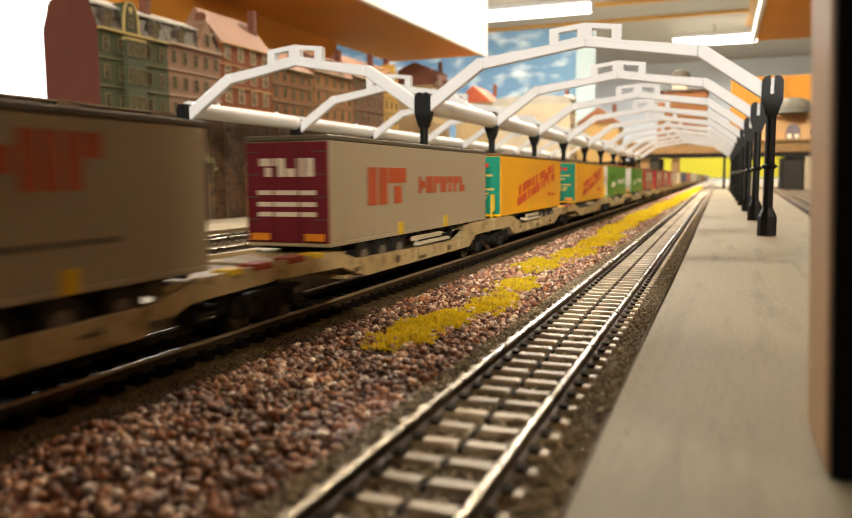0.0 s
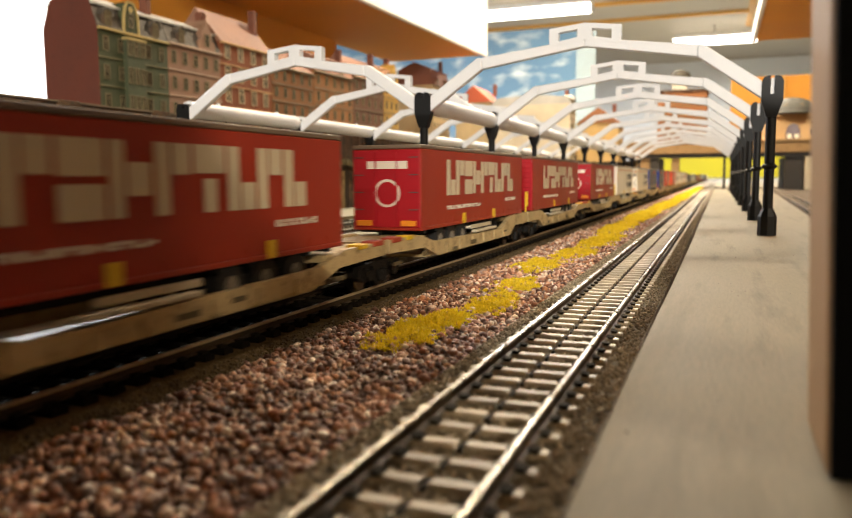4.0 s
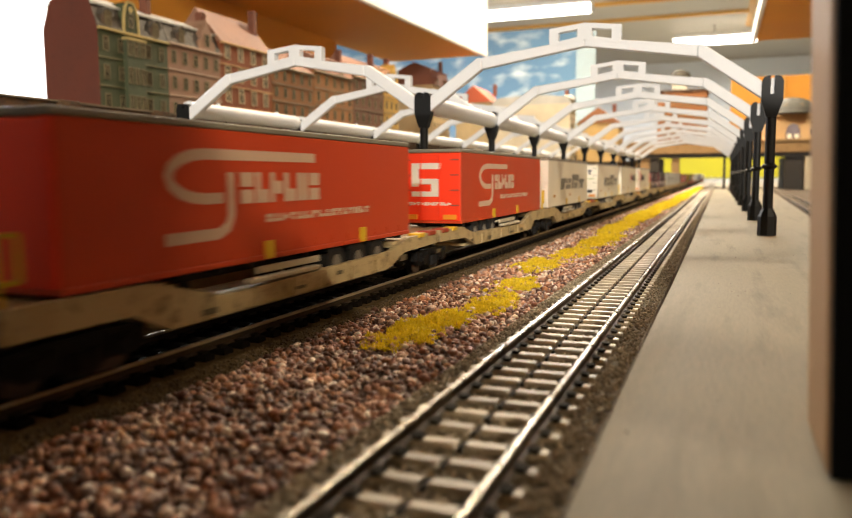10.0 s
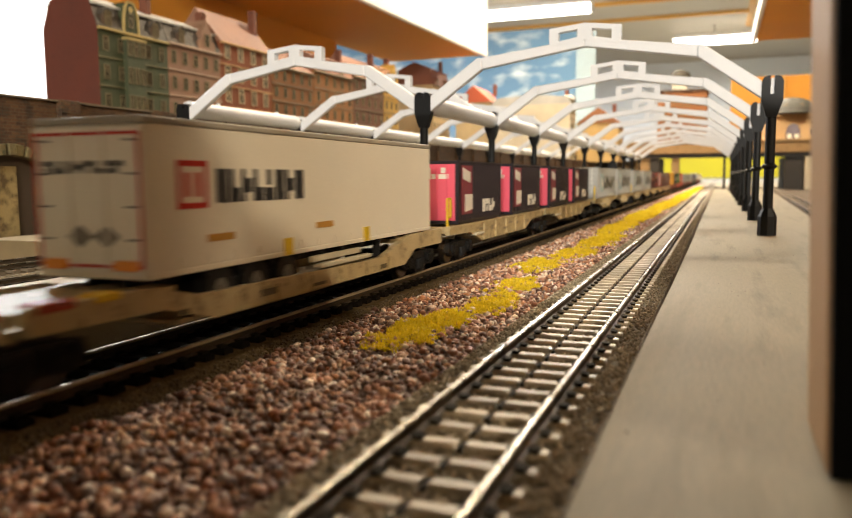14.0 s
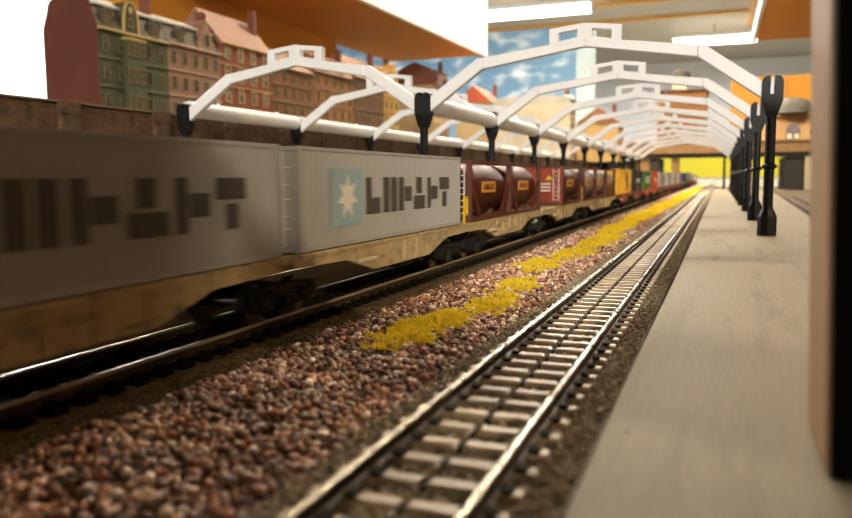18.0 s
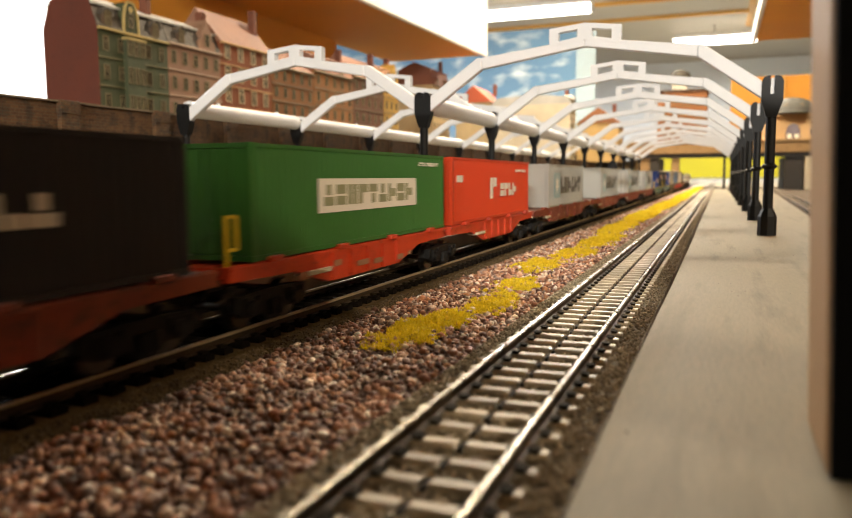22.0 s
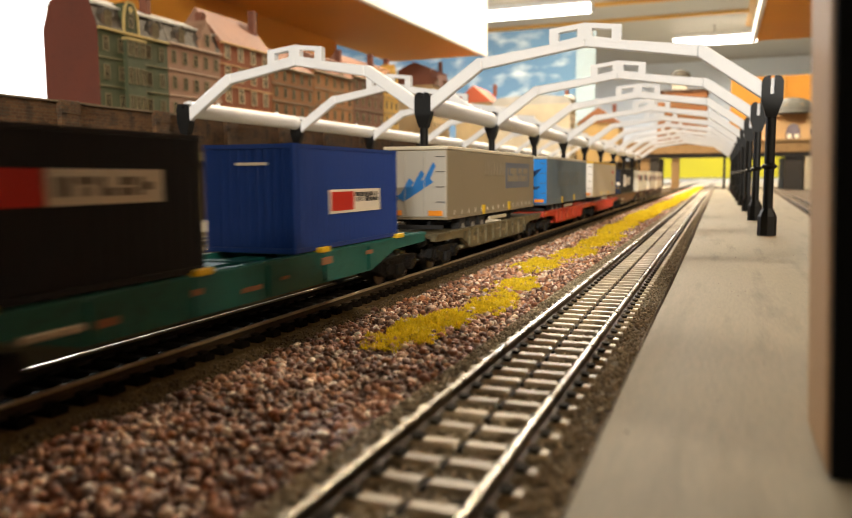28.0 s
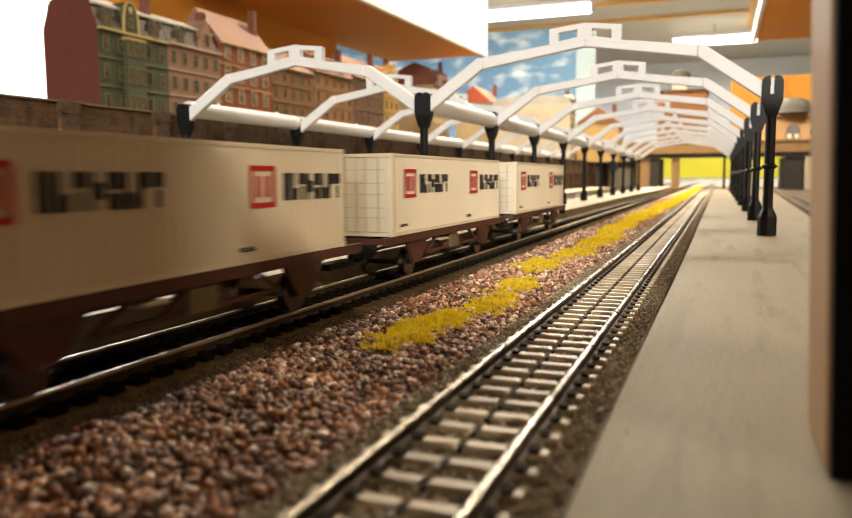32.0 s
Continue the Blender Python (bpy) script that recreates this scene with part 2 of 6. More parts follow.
# ---- room ----
def room():
    x0, x1, y0, y1, z0, z1 = -3.6, 3.2, Y_BACK - 0.5, Y_END + 0.6, -1.1, 1.62
    tagged(part("floor", box(B(), x0, x1, y0, y1, z0 - 0.1, z0), FLOORM), "brown linoleum floor of the club room", "floor", kind="structure")
    tagged(part("ceiling", box(B(), x0, x1, y0, y1, z1, z1 + 0.1), CEIL), "cream painted ceiling with tube lamps", "ceiling", kind="structure")
    # East and south walls are unseen and coloured dark to cut bounced light.
    for nm, b in (("wall_west", (x0 - 0.1, x0, y0, y1)), ("wall_east", (x1, x1 + 0.1, y0, y1)),
                  ("wall_north", (x0, x1, y1, y1 + 0.1)), ("wall_south", (x0, x1, y0 - 0.1, y0))):
        tagged(part(nm, box(B(), *b, z0, z1), DARK_WALL if nm in ("wall_east", "wall_south") else WPAINT),
               "unseen club room wall, dark brown to cut bounced light" if nm in ("wall_east", "wall_south") else "white painted wall of the club room", "wall", kind="structure")
    # wooden strips across the ceiling
    strips = [6.35, 7.3, 8.1]
    for y in strips:
        tagged(part("ceiling_batten", box(B(), -2.6, 0.3, y, y + 0.07, z1 - 0.03, z1, 0.004), WOOD), "pale wooden batten across the ceiling", "batten", "ceiling battens")
    tagged(part("ceiling_batten", box(B(), 0.21, 0.27, 6.4, 8.9, z1 - 0.03, z1 - 0.002, 0.004), WOOD), "pale wooden batten along the ceiling", "batten", "ceiling battens")


def tube_lamp(x0, x1, y, z, power, tone):
    glow = mat("tube_glow", (1.0, 0.93, 0.82), 0.5, vary=0.0, bump=0, emit=9.0)
    cap = mat("lamp_cap", "d8d4cc", 0.5)
    xm, w = (x0 + x1) / 2, x1 - x0
    t = thing("tube_lamp", pose(xm, y, z), "white glowing tube lamp under the ceiling, some added out of view", "lamp", "ceiling tube lamps")
    bm = B()
    cyl(bm, (0, 0, -0.035), 0.045, w, "x", 20)
    part("diffuser", bm, glow, t, smooth=True)
    part("housing", box(B(), -w / 2, w / 2, -0.03, 0.03, 0.0, 0.045, 0.004), cap, t)
    part("hanger", box(B(), -0.01, 0.01, -0.01, 0.01, 0.045, 0.121), cap, t)
    for s in (-1, 1):
        part("end_cap", cyl(B(), (s * (w / 2 + 0.01), 0, -0.035), 0.047, 0.02, "x", 20), cap, t)
    la = bpy.data.lights.new("tube_light", "AREA")
    la.shape, la.size, la.size_y, la.energy, la.color = "RECTANGLE", w, 0.12, power, tone
    lo = new("tube_light", la)
    lo.matrix_basis = pose(xm, y, z - 0.09)


# First two are in view; the rest are added unseen to brighten the layout.
LAMPS = [(-1.98, -1.06, 6.76, 1.50, 170, COOL), (-0.50, 0.32, 8.85, 1.50, 170, COOL), (-1.0, 0.2, 4.3, 1.50, 110, WARM), (-1.0, 0.2, 2.2, 1.50, 72, WARM),
         (0.6, 1.75, -5.2, 1.50, 1360, NEUTRAL), (-3.5, -2.9, 2.7, 1.50, 230, COOL), (2.0, 2.8, -1.4, 1.50, 125, WARM)]


def decks():
    """Upper decks of the layout on both sides: brown undersides and white fascias."""
    d = thing("upper_deck", pose(-0.8244, 1.0, 0.45, 0, 0, -2.13), "upper layout deck with orange-brown underside and white fascia", "deck", "upper decks")
    part("deck_board", box(B(), -0.345, -0.002, 0.30, 1.57, 0.0, 0.02), ORANGE, d)
    part("fascia", box(B(), 0.0, 0.012, 0.35, 1.585, -0.004, 0.42, 0.002), WPAINT, d, "white fascia board")
    e = thing("upper_deck", pose(0.093, 1.0, 0.45), "upper layout deck with orange-brown underside and white edge", "deck", "upper decks")
    part("deck_board", box(B(), 0.002, 1.3, 0.2, 1.63, 0.0, 0.02), ORANGE, e)
    part("fascia", box(B(), -0.010, 0.0, 0.2, 1.64, -0.002, 0.045, 0.001), WPAINT, e, "white edge strip")
    for q, yy in ((e, 0.4), (e, 1.1), (d, 0.5)):
        part("hanger", box(B(), -0.30 if q is d else 0.50, -0.27 if q is d else 0.53, yy, yy + 0.03, 0.02, 1.17), WOOD, q, "wooden hanger to the ceiling")
    b = thing("backdrop_panel", pose(-1.1, 1.05, Z_STREET), "orange-brown backdrop board behind the model houses", "panel")
    part("board", box(B(), -0.012, 0.0, 0.12, 1.07, 0.0, 0.3655), ORANGE, b)
    part("edge_strip", box(B(), -0.014, 0.004, 1.071, 1.08, 0.0, 0.36), ORANGE, b)


def sky_panel():
    sky = bpy.data.materials.new("painted_sky")
    sky.use_nodes = True
    N, L = sky.node_tree.nodes, sky.node_tree.links
    tc, no, ra = N.new("ShaderNodeTexCoord"), N.new("ShaderNodeTexNoise"), N.new("ShaderNodeValToRGB")
    mp = N.new("ShaderNodeMapping")
    mp.inputs["Scale"].default_value = (1, 1, 2.2)
    L.new(tc.outputs["Object"], mp.inputs[0])
    L.new(mp.outputs[0], no.inputs[0])
    no.inputs["Scale"].default_value, no.inputs["Detail"].default_value = 5.0, 5
    ra.color_ramp.elements[0].position, ra.color_ramp.elements[1].position = 0.50, 0.72
    ra.color_ramp.elements[0].color, ra.color_ramp.elements[1].color = (*lin("567a98"), 1), (*lin("c4ced2"), 1)
    L.new(no.outputs[0], ra.inputs[0])
    L.new(ra.outputs[0], N["Principled BSDF"].inputs["Base Color"])
    N["Principled BSDF"].inputs["Roughness"].default_value = 0.8
    p = thing("sky_backdrop", pose(-1.9, 5.6, 0.0), "blue painted sky backdrop with white clouds", "backdrop")
    part("painting", box(B(), -1.6, 0.92, 0, 0.01, 0.05, 1.10), sky, p)
    part("side_strip", box(B(), 0.922, 1.06, 0, 0.01, 0.05, 1.06), mat("pale_blue_panel", "94a6ae", 0.7), p, "pale blue edge panel")
    q = thing("yellow_backdrop", pose(0.0, Y_END - 0.15, 0), "bright yellow backdrop of a flowering field", "backdrop")
    part("painting", box(B(), -0.83, 1.2, 0, 0.02, 0.018, 0.36), YELLOW, q)
    part("lower_strip", box(B(), -0.83, 1.2, 0, 0.018, -0.0055, 0.017), mat("pale_field", "7e785c", 0.8, 0, 0.15, 8), q, "pale strip below the yellow field")


# ---- layout ground ----
def ground():
    tagged(part("baseboard", box(B(), -3.2, 1.3, Y_BACK, Y_END, Z_GROUND - 0.05, Z_GROUND), BASE), "brown painted baseboard of the layout", "baseboard", kind="structure")
    tagged(part("far_yard", box(B(), -1.3, 1.25, 3.12, Y_END - 0.16, Z_GROUND, Z_GROUND + 0.0035), mat("pale_yard", "78715f", 0.85, 0, 0.2, 20, 0.3, 200)),
           "pale grey yard behind the bridge", "yard", kind="structure")
    bm = B()
    box(bm, -3.2, X_WALL - 0.008, 0.0, 2.74, Z_GROUND, Z_STREET)
    tagged(part("upper_street", bm, mat("street_grey", "38332b", 0.85, 0, 0.2, 60, 0.3)), "raised grey street plateau behind the retaining wall", "street", kind="structure")


def bed(name, x, w_top, w_bot, z_top, z_bot, material, y0, y1, label):
    bm = B()
    prism(bm, [(x - w_bot, z_bot), (x - w_top, z_top), (x + w_top, z_top), (x + w_bot, z_bot)], "y", y0, y1)
    tagged(part(name, bm, material), label, "roadbed", kind="structure")


RAIL_H = 0.0025


def rail_profile(x, z):
    """Outline of a rail of code 100: foot, web and head."""
    h = RAIL_H
    return [(x - 0.0011, z - h), (x + 0.0011, z - h), (x + 0.0010, z - h + 0.0003), (x + 0.0003, z - h + 0.0006), (x + 0.0003, z - 0.0009),
            (x + 0.0005, z - 0.0007), (x + 0.0005, z - 0.00012), (x + 0.0003, z), (x - 0.0003, z), (x - 0.0005, z - 0.00012), (x - 0.0005, z - 0.0007),
            (x - 0.0003, z - 0.0009), (x - 0.0003, z - h + 0.0006), (x - 0.0010, z - h + 0.0003)]


def track(x, z, y_near, y_far, n_single, y_single, sleeper_mat, label, studs=True, rail_mat=STEEL):
    """Rails on moulded sleepers with rail chairs and a row of centre contact studs."""
    t = thing("track", pose(x, 0, z), label, "track", "tracks")
    for s in (-1, 1):
        bm = B()
        prism(bm, rail_profile(s * 0.00865, 0), "y", y_near, y_far)
        r = part("rail", bm, rail_mat, t, "worn steel rail")
        r.data.materials.append(WEB)
        for p in r.data.polygons:
            if p.center.z < -0.0006:
                p.material_index = 1
    step = 0.0073
    zs = -RAIL_H

    def sleeper_geo(bm, y):
        w = 0.0018
        if studs:
            for a, b in ((-0.0128, -0.0010), (0.0003, 0.0122)):
                prism(bm, [(y - w, zs - 0.0016), (y - w, zs - 0.0005), (y - w * 0.6, zs), (y + w * 0.6, zs), (y + w, zs - 0.0005), (y + w, zs - 0.0016)], "x", a, b)
        else:
            prism(bm, [(y - w, zs - 0.0016), (y - w, zs - 0.0003), (y - w * 0.8, zs), (y + w * 0.8, zs), (y + w, zs - 0.0003), (y + w, zs - 0.0016)], "x", -0.0137, 0.0137)

    def chair_geo(bm, y):
        for s in (-1, 1):
            for q in (-1, 1):
                c = s * 0.00865 + q * 0.0014
                u, v = (0.0008, 0.0012) if sleeper_mat is SLEEPER else (0.0009, 0.0012)
                box(bm, c - u, c + u, y - v, y + v, zs - 0.0006, zs + 0.0005)
        if studs:
            box(bm, -0.0007, 0.0002, y - 0.0024, y + 0.0012, zs - 0.0014, zs - 0.0002, 0.0002)
    bm = B()
    sleeper_geo(bm, 0)
    me = bpy.data.meshes.new("sleeper")
    bm.to_mesh(me)
    bm.free()
    me.materials.append(sleeper_mat)
    bm = B()
    chair_geo(bm, 0)
    mc = bpy.data.meshes.new("rail_chair")
    bm.to_mesh(mc)
    bm.free()
    mc.materials.append(CHAIR)
    i0 = int(math.ceil(y_single / step))
    for i in range(i0, i0 + n_single):
        o = shared("sleeper", me, t, (0, i * step, 0))
    # the rest, joined
    n = len(me.vertices)
    base = np.array([v.co[:] for v in me.vertices])
    fb = [list(p.vertices) for p in me.polygons]
    basec = np.array([v.co[:] for v in mc.vertices])
    fc = [list(p.vertices) for p in mc.polygons]
    ks = [i for i in range(int(max(y_near, -0.6) / step), int(min(y_far, 4.2) / step)) if not (i0 <= i < i0 + n_single)]
    if ks:
        V = np.concatenate([base + (0, k * step, 0) for k in ks])
        F = [[a + n * j for a in f] for j in range(len(ks)) for f in fb]
        o = raw_mesh("far_sleeper_run", V.tolist(), F, SLEEPER_SHADE if sleeper_mat is SLEEPER else sleeper_mat, t)
        tagged(o, kind="stuff")
    ka = [i for i in range(int(max(y_near, -0.3) / step), int(min(y_far, 1.6) / step))]
    V = np.concatenate([basec + (0, k * step, 0) for k in ka])
    nc = len(basec)
    F = [[a + nc * j for a in f] for j in range(len(ka)) for f in fc]
    o = raw_mesh("rail_chair_run", V.tolist(), F, CHAIR, t)
    tagged(o, kind="stuff")
    if sleeper_mat is SLEEPER:
        bm = B()
        for k in ka[:120]:
            cyl(bm, (-0.0003, (k + 0.42) * step, zs), 0.00028, 0.0012, "z", 8)
        tagged(part("contact_pin", bm, STEEL, t, "small bright contact pins"), kind="stuff")
    return t


def ico():
    bm = B()
    bmesh.ops.create_icosphere(bm, subdivisions=1, radius=1.0)
    v = np.array([x.co[:] for x in bm.verts])
    f = np.array([[q.index for q in p.verts] for p in bm.faces])
    bm.free()
    return v, f


def scatter(name, pts, size, material, label, seed, flat=0.8, smooth=True, category="ballast"):
    """Many small irregular stones in one mesh."""
    rng = np.random.default_rng(seed)
    v, f = ico()
    n = len(pts)
    sz = size * (0.6 + 0.75 * rng.uniform(0, 1, (n, 1, 1)) ** 1.6 + 0.5 * (rng.uniform(0, 1, (n, 1, 1)) > 0.97))
    jit = rng.uniform(0.70, 1.22, (n, len(v), 1))
    ax = rng.uniform(0.7, 1.25, (n, 1, 3)) * np.array([1, 1, flat])
    V = v[None] * jit * ax * sz
    a = rng.uniform(0, 6.283, n)
    c, s = np.cos(a)[:, None], np.sin(a)[:, None]
    V = np.stack([V[..., 0] * c - V[..., 1] * s, V[..., 0] * s + V[..., 1] * c, V[..., 2]], -1)
    V += np.array(pts)[:, None, :]
    F = (f[None] + (np.arange(n) * len(v))[:, None, None]).reshape(-1, 3)
    me = bpy.data.meshes.new(name)
    me.vertices.add(n * len(v))
    me.vertices.foreach_set("co", V.reshape(-1))
    me.loops.add(len(F) * 3)
    me.loops.foreach_set("vertex_index", F.reshape(-1).astype(np.int32))
    me.polygons.add(len(F))
    me.polygons.foreach_set("loop_start", np.arange(0, len(F) * 3, 3, dtype=np.int32))
    me.polygons.foreach_set("loop_total", np.full(len(F), 3, dtype=np.int32))
    if smooth:
        me.polygons.foreach_set("use_smooth", np.full(len(F), True))
    me.update()
    me.materials.append(material)
    return tagged(new(name, me), label, category, kind="stuff")


TURF_SPOTS = [(0.190, -0.0745, 0.024, 0.0090), (0.205, -0.0710, 0.022, 0.0070), (0.238, -0.0675, 0.026, 0.0078), (0.284, -0.0705, 0.020, 0.0088), (0.355, -0.0775, 0.030, 0.0100),
              (0.415, -0.0715, 0.032, 0.0105), (0.500, -0.0690, 0.060, 0.0105), (0.640, -0.0740, 0.090, 0.0110), (0.850, -0.0730, 0.140, 0.0125), (1.150, -0.0700, 0.200, 0.0125),
              (1.60, -0.0660, 0.300, 0.0130), (2.2, -0.0640, 0.400, 0.0130), (2.8, -0.0640, 0.300, 0.0130)]


def turf_level(x, y):
    """How much yellow turf grows at a place, 0 to 1."""
    g = max(1.25 - ((y - a) / r) ** 2 - ((x - b) / w) ** 2 for a, b, r, w in TURF_SPOTS)
    n = noise.noise(Vector((x * 150, y * 70, 3.0))) + 0.9 * noise.noise(Vector((x * 520, y * 300, 8.0)))
    return max(0.0, min(1.2, g - 0.12 + 1.15 * n))


def ballast():
    rng = np.random.default_rng(5)
    x0, x1 = -0.1035, -0.0485
    bm = B()
    prism(bm, [(x0 - 0.002, Z_GROUND), (x0, -0.0092), (x0 + 0.008, -0.0078), (x1 - 0.006, -0.0062), (x1, -0.0070), (x1 + 0.001, Z_GROUND)], "y", -0.3, 4.0)
    tagged(part("ballast_bed", bm, mat("ballast_ground", "5a3a28", 0.9, 0, 0.4, 500, 0.8, 1200)), "brown ballast bed between the tracks", "ballast", kind="structure")

    def h(x):
        u = (x - x0) / (x1 - x0)
        return -0.0088 + 0.0024 * min(1, u * 3) + 0.0004 * u
    pts = []
    y = 0.02
    while y < 1.5:
        s = 0.00146 if y < 0.6 else 0.0026
        for x in np.arange(x0, x1, s):
            xx, yy = x + rng.uniform(-0.0009, 0.0009), y + rng.uniform(-0.0009, 0.0009)
            wav = 0.0007 * noise.noise(Vector((xx * 120, yy * 90, 0)))
            pts.append((xx, yy, h(xx) + wav * 1.4 + rng.uniform(-0.0003, 0.0010)))
        y += s
    scatter("ballast_stones", pts, 0.00092, STONE, "loose brown, pink and cream ballast stones", 7, 0.8, False)
    pts = []
    for y in np.arange(1.5, 3.6, 0.004):
        for x in np.arange(x0, x1, 0.004):
            pts.append((x + rng.uniform(-0.002, 0.002), y + rng.uniform(-0.002, 0.002), h(x) + 0.0003))
    scatter("far_ballast_stones", pts, 0.0022, STONE, "distant brown and cream ballast stones", 8, 0.6)
    # turf: short yellow flock fibres and crumbs
    V, F = [], []
    n = 0
    for y_a, y_b, cnt, ln in ((0.155, 0.45, 110000, 0.0014), (0.45, 0.7, 50000, 0.0021), (0.7, 1.6, 60000, 0.0032), (1.6, 3.0, 20000, 0.006)):
        for _ in range(cnt):
            x, y = rng.uniform(-0.098, -0.052), rng.uniform(y_a, y_b)
            g = turf_level(x, y)
            if g < rng.uniform(0.15, 0.55):
                continue
            a, t = rng.uniform(0, 6.283), rng.uniform(0.25, 1.1)
            l = ln * rng.uniform(0.5, 1.0)
            d = np.array([math.cos(a) * math.cos(t), math.sin(a) * math.cos(t), math.sin(t)]) * l
            wv = np.array([-math.sin(a), math.cos(a), 0]) * l * 0.16
            b0 = np.array([x, y, h(x) + 0.0006 + 0.0011 * min(1.0, g) * rng.uniform(0, 1)])
            V += [b0 - wv, b0 + wv, b0 + d * 0.6 + wv * 0.8 + (0, 0, l * 0.1), b0 + d, b0 + d * 0.6 - wv * 0.8 + (0, 0, l * 0.1)]
            F.append((n, n + 1, n + 2, n + 3, n + 4))
            n += 5
    o = raw_mesh("yellow_turf", [tuple(v) for v in V], F, TURF)
    tagged(o, "yellow model turf growing through the ballast", "turf", kind="stuff")
    # grey grit beside and under the near track
    pts = []
    for _ in range(40000):
        y = 0.04 + 1.1 * rng.uniform() ** 1.5
        x = rng.uniform(-0.0515, -0.0162)
        pts.append((x, y, -0.0033 + rng.uniform(-0.0003, 0.0002) - 0.0025 * max(0, abs(x - X_NEAR) - 0.0168) / 0.004))
    scatter("grey_grit", pts, 0.00042, mat("grit_stone", "6b6355", 0.85, 0, 0.2, 800, 0.2, random_by=("island", ["786c54", "a89a80", "8c7e64", "ccc0a8"])),
            "fine grey grit round the near track", 11)
    # dark crumbs on the shoulder of the train's roadbed
    pts = []
    for _ in range(9000):
        y = 0.05 + 0.75 * rng.uniform() ** 1.4
        x = rng.uniform(-0.1068, -0.1000)
        pts.append((x, y, Z_TRAIN - 0.0041 - max(0.0, x + 0.1067) * 0.42 + rng.uniform(-0.0001, 0.0002)))
    scatter("roadbed_crumbs", pts, 0.00030, mat("crumb_dark", "3a3020", 0.85, 0, 0.2, 800, 0.2, random_by=("island", ["3a3020", "5e4f38", "4a3d2a", "7a6a4c"])),
            "dark crumbs on the shoulder of the roadbed", 13)


def platforms():
    def slab(name, poly, z0, z1, material, label, side=None):
        bm = B()
        prism(bm, poly, "z", z0, z1)
        o = part(name, bm, material)
        if side:
            o.data.materials.append(side)
            for p in o.data.polygons:
                if abs(p.normal.z) < 0.5:
                    p.material_index = 1
        return tagged(o, label, "platform", kind="structure")
    slab("platform_1", [(-0.0133, -0.6), (0.052, -0.6), (0.060, 0.3), (0.0665, 0.6), (0.0755, 0.85), (0.0925, 1.35), (0.106, 1.75), (0.112, 2.15), (-0.0115, 2.15), (-0.0122, 0.4), (-0.0126, 0.25), (-0.0133, 0.14)],
         Z_GROUND, Z_PLAT, PLY, "grey painted plywood platform beside the near track", PLY_EDGE)
    slab("platform_2", [(-0.1450, -0.6), (-0.1450, 2.6), (-0.2120, 2.6), (-0.2120, -0.6)], Z_GROUND, Z_PLAT, PLY_PALE, "pale grey plywood platform between the tracks", PLY_DARK)
    slab("platform_3", [(-0.3085, 0.318), (-0.3085, 2.6), (X_WALL + 0.001, 2.6), (X_WALL + 0.001, 0.318)], Z_GROUND, Z_PLAT, PLY_PALE,
         "pale grey plywood platform in front of the brick wall", PLY_DARK)


def platform_crumbs():
    """Specks of grit that lie about on the near platform."""
    rng = np.random.default_rng(21)
    pts = [(0.0062, 0.3816, Z_PLAT + 0.0002), (0.0060, 0.2300, Z_PLAT + 0.0001)]
    for _ in range(110):
        y = 0.10 + 1.2 * rng.uniform() ** 1.6
        pts.append((rng.uniform(-0.011, 0.055), y, Z_PLAT + 0.00003))
    scatter("platform_crumbs", pts, 0.00020, mat("speck_brown", "4a3c2a", 0.9, 0, 0.2, 800, 0.2, random_by=("island", ["2e2418", "6a5a42", "4a3c2a", "8a7a60"])),
            "small brown crumbs scattered on the platform", 22, 0.6, category="crumbs")


# ---- station hall ----
def post_parts(t, slot):
    bm = B()
    cyl(bm, (0, 0, 0.0054), 0.0050, 0.0108, "z", 8)
    cyl(bm, (0, 0, 0.0131), 0.0050, 0.0046, "z", 8, 0.0029)
    part("plinth", bm, BLACK, t)
    part("shaft", cyl(B(), (0, 0, 0.0415), 0.0027, 0.0530, "z", 16), BLACK, t, smooth=False)
    bm = B()
    cyl(bm, (0, 0, 0.0380), 0.0027, 0.0016, "z", 16, 0.0046)
    cyl(bm, (0, 0, 0.0396), 0.0046, 0.0016, "z", 16, 0.0027)
    part("collar", bm, BLACK, t)
    bm = B()
    h = Z_POST - Z_PLAT
    out = [(-0.0027, 0.0660), (0.0027, 0.0660), (0.0056, 0.0750), (0.0056, h - 0.0030), (0.0044, h - 0.0007), (0.0026, h), (0.0011, h),
           (0.0011, h - slot), (-0.0011, h - slot), (-0.0011, h), (-0.0026, h), (-0.0044, h - 0.0007), (-0.0056, h - 0.0030), (-0.0056, 0.0750)]
    prism(bm, out, "y", -0.0030, 0.0030)
    part("fork", bm, BLACK, t)


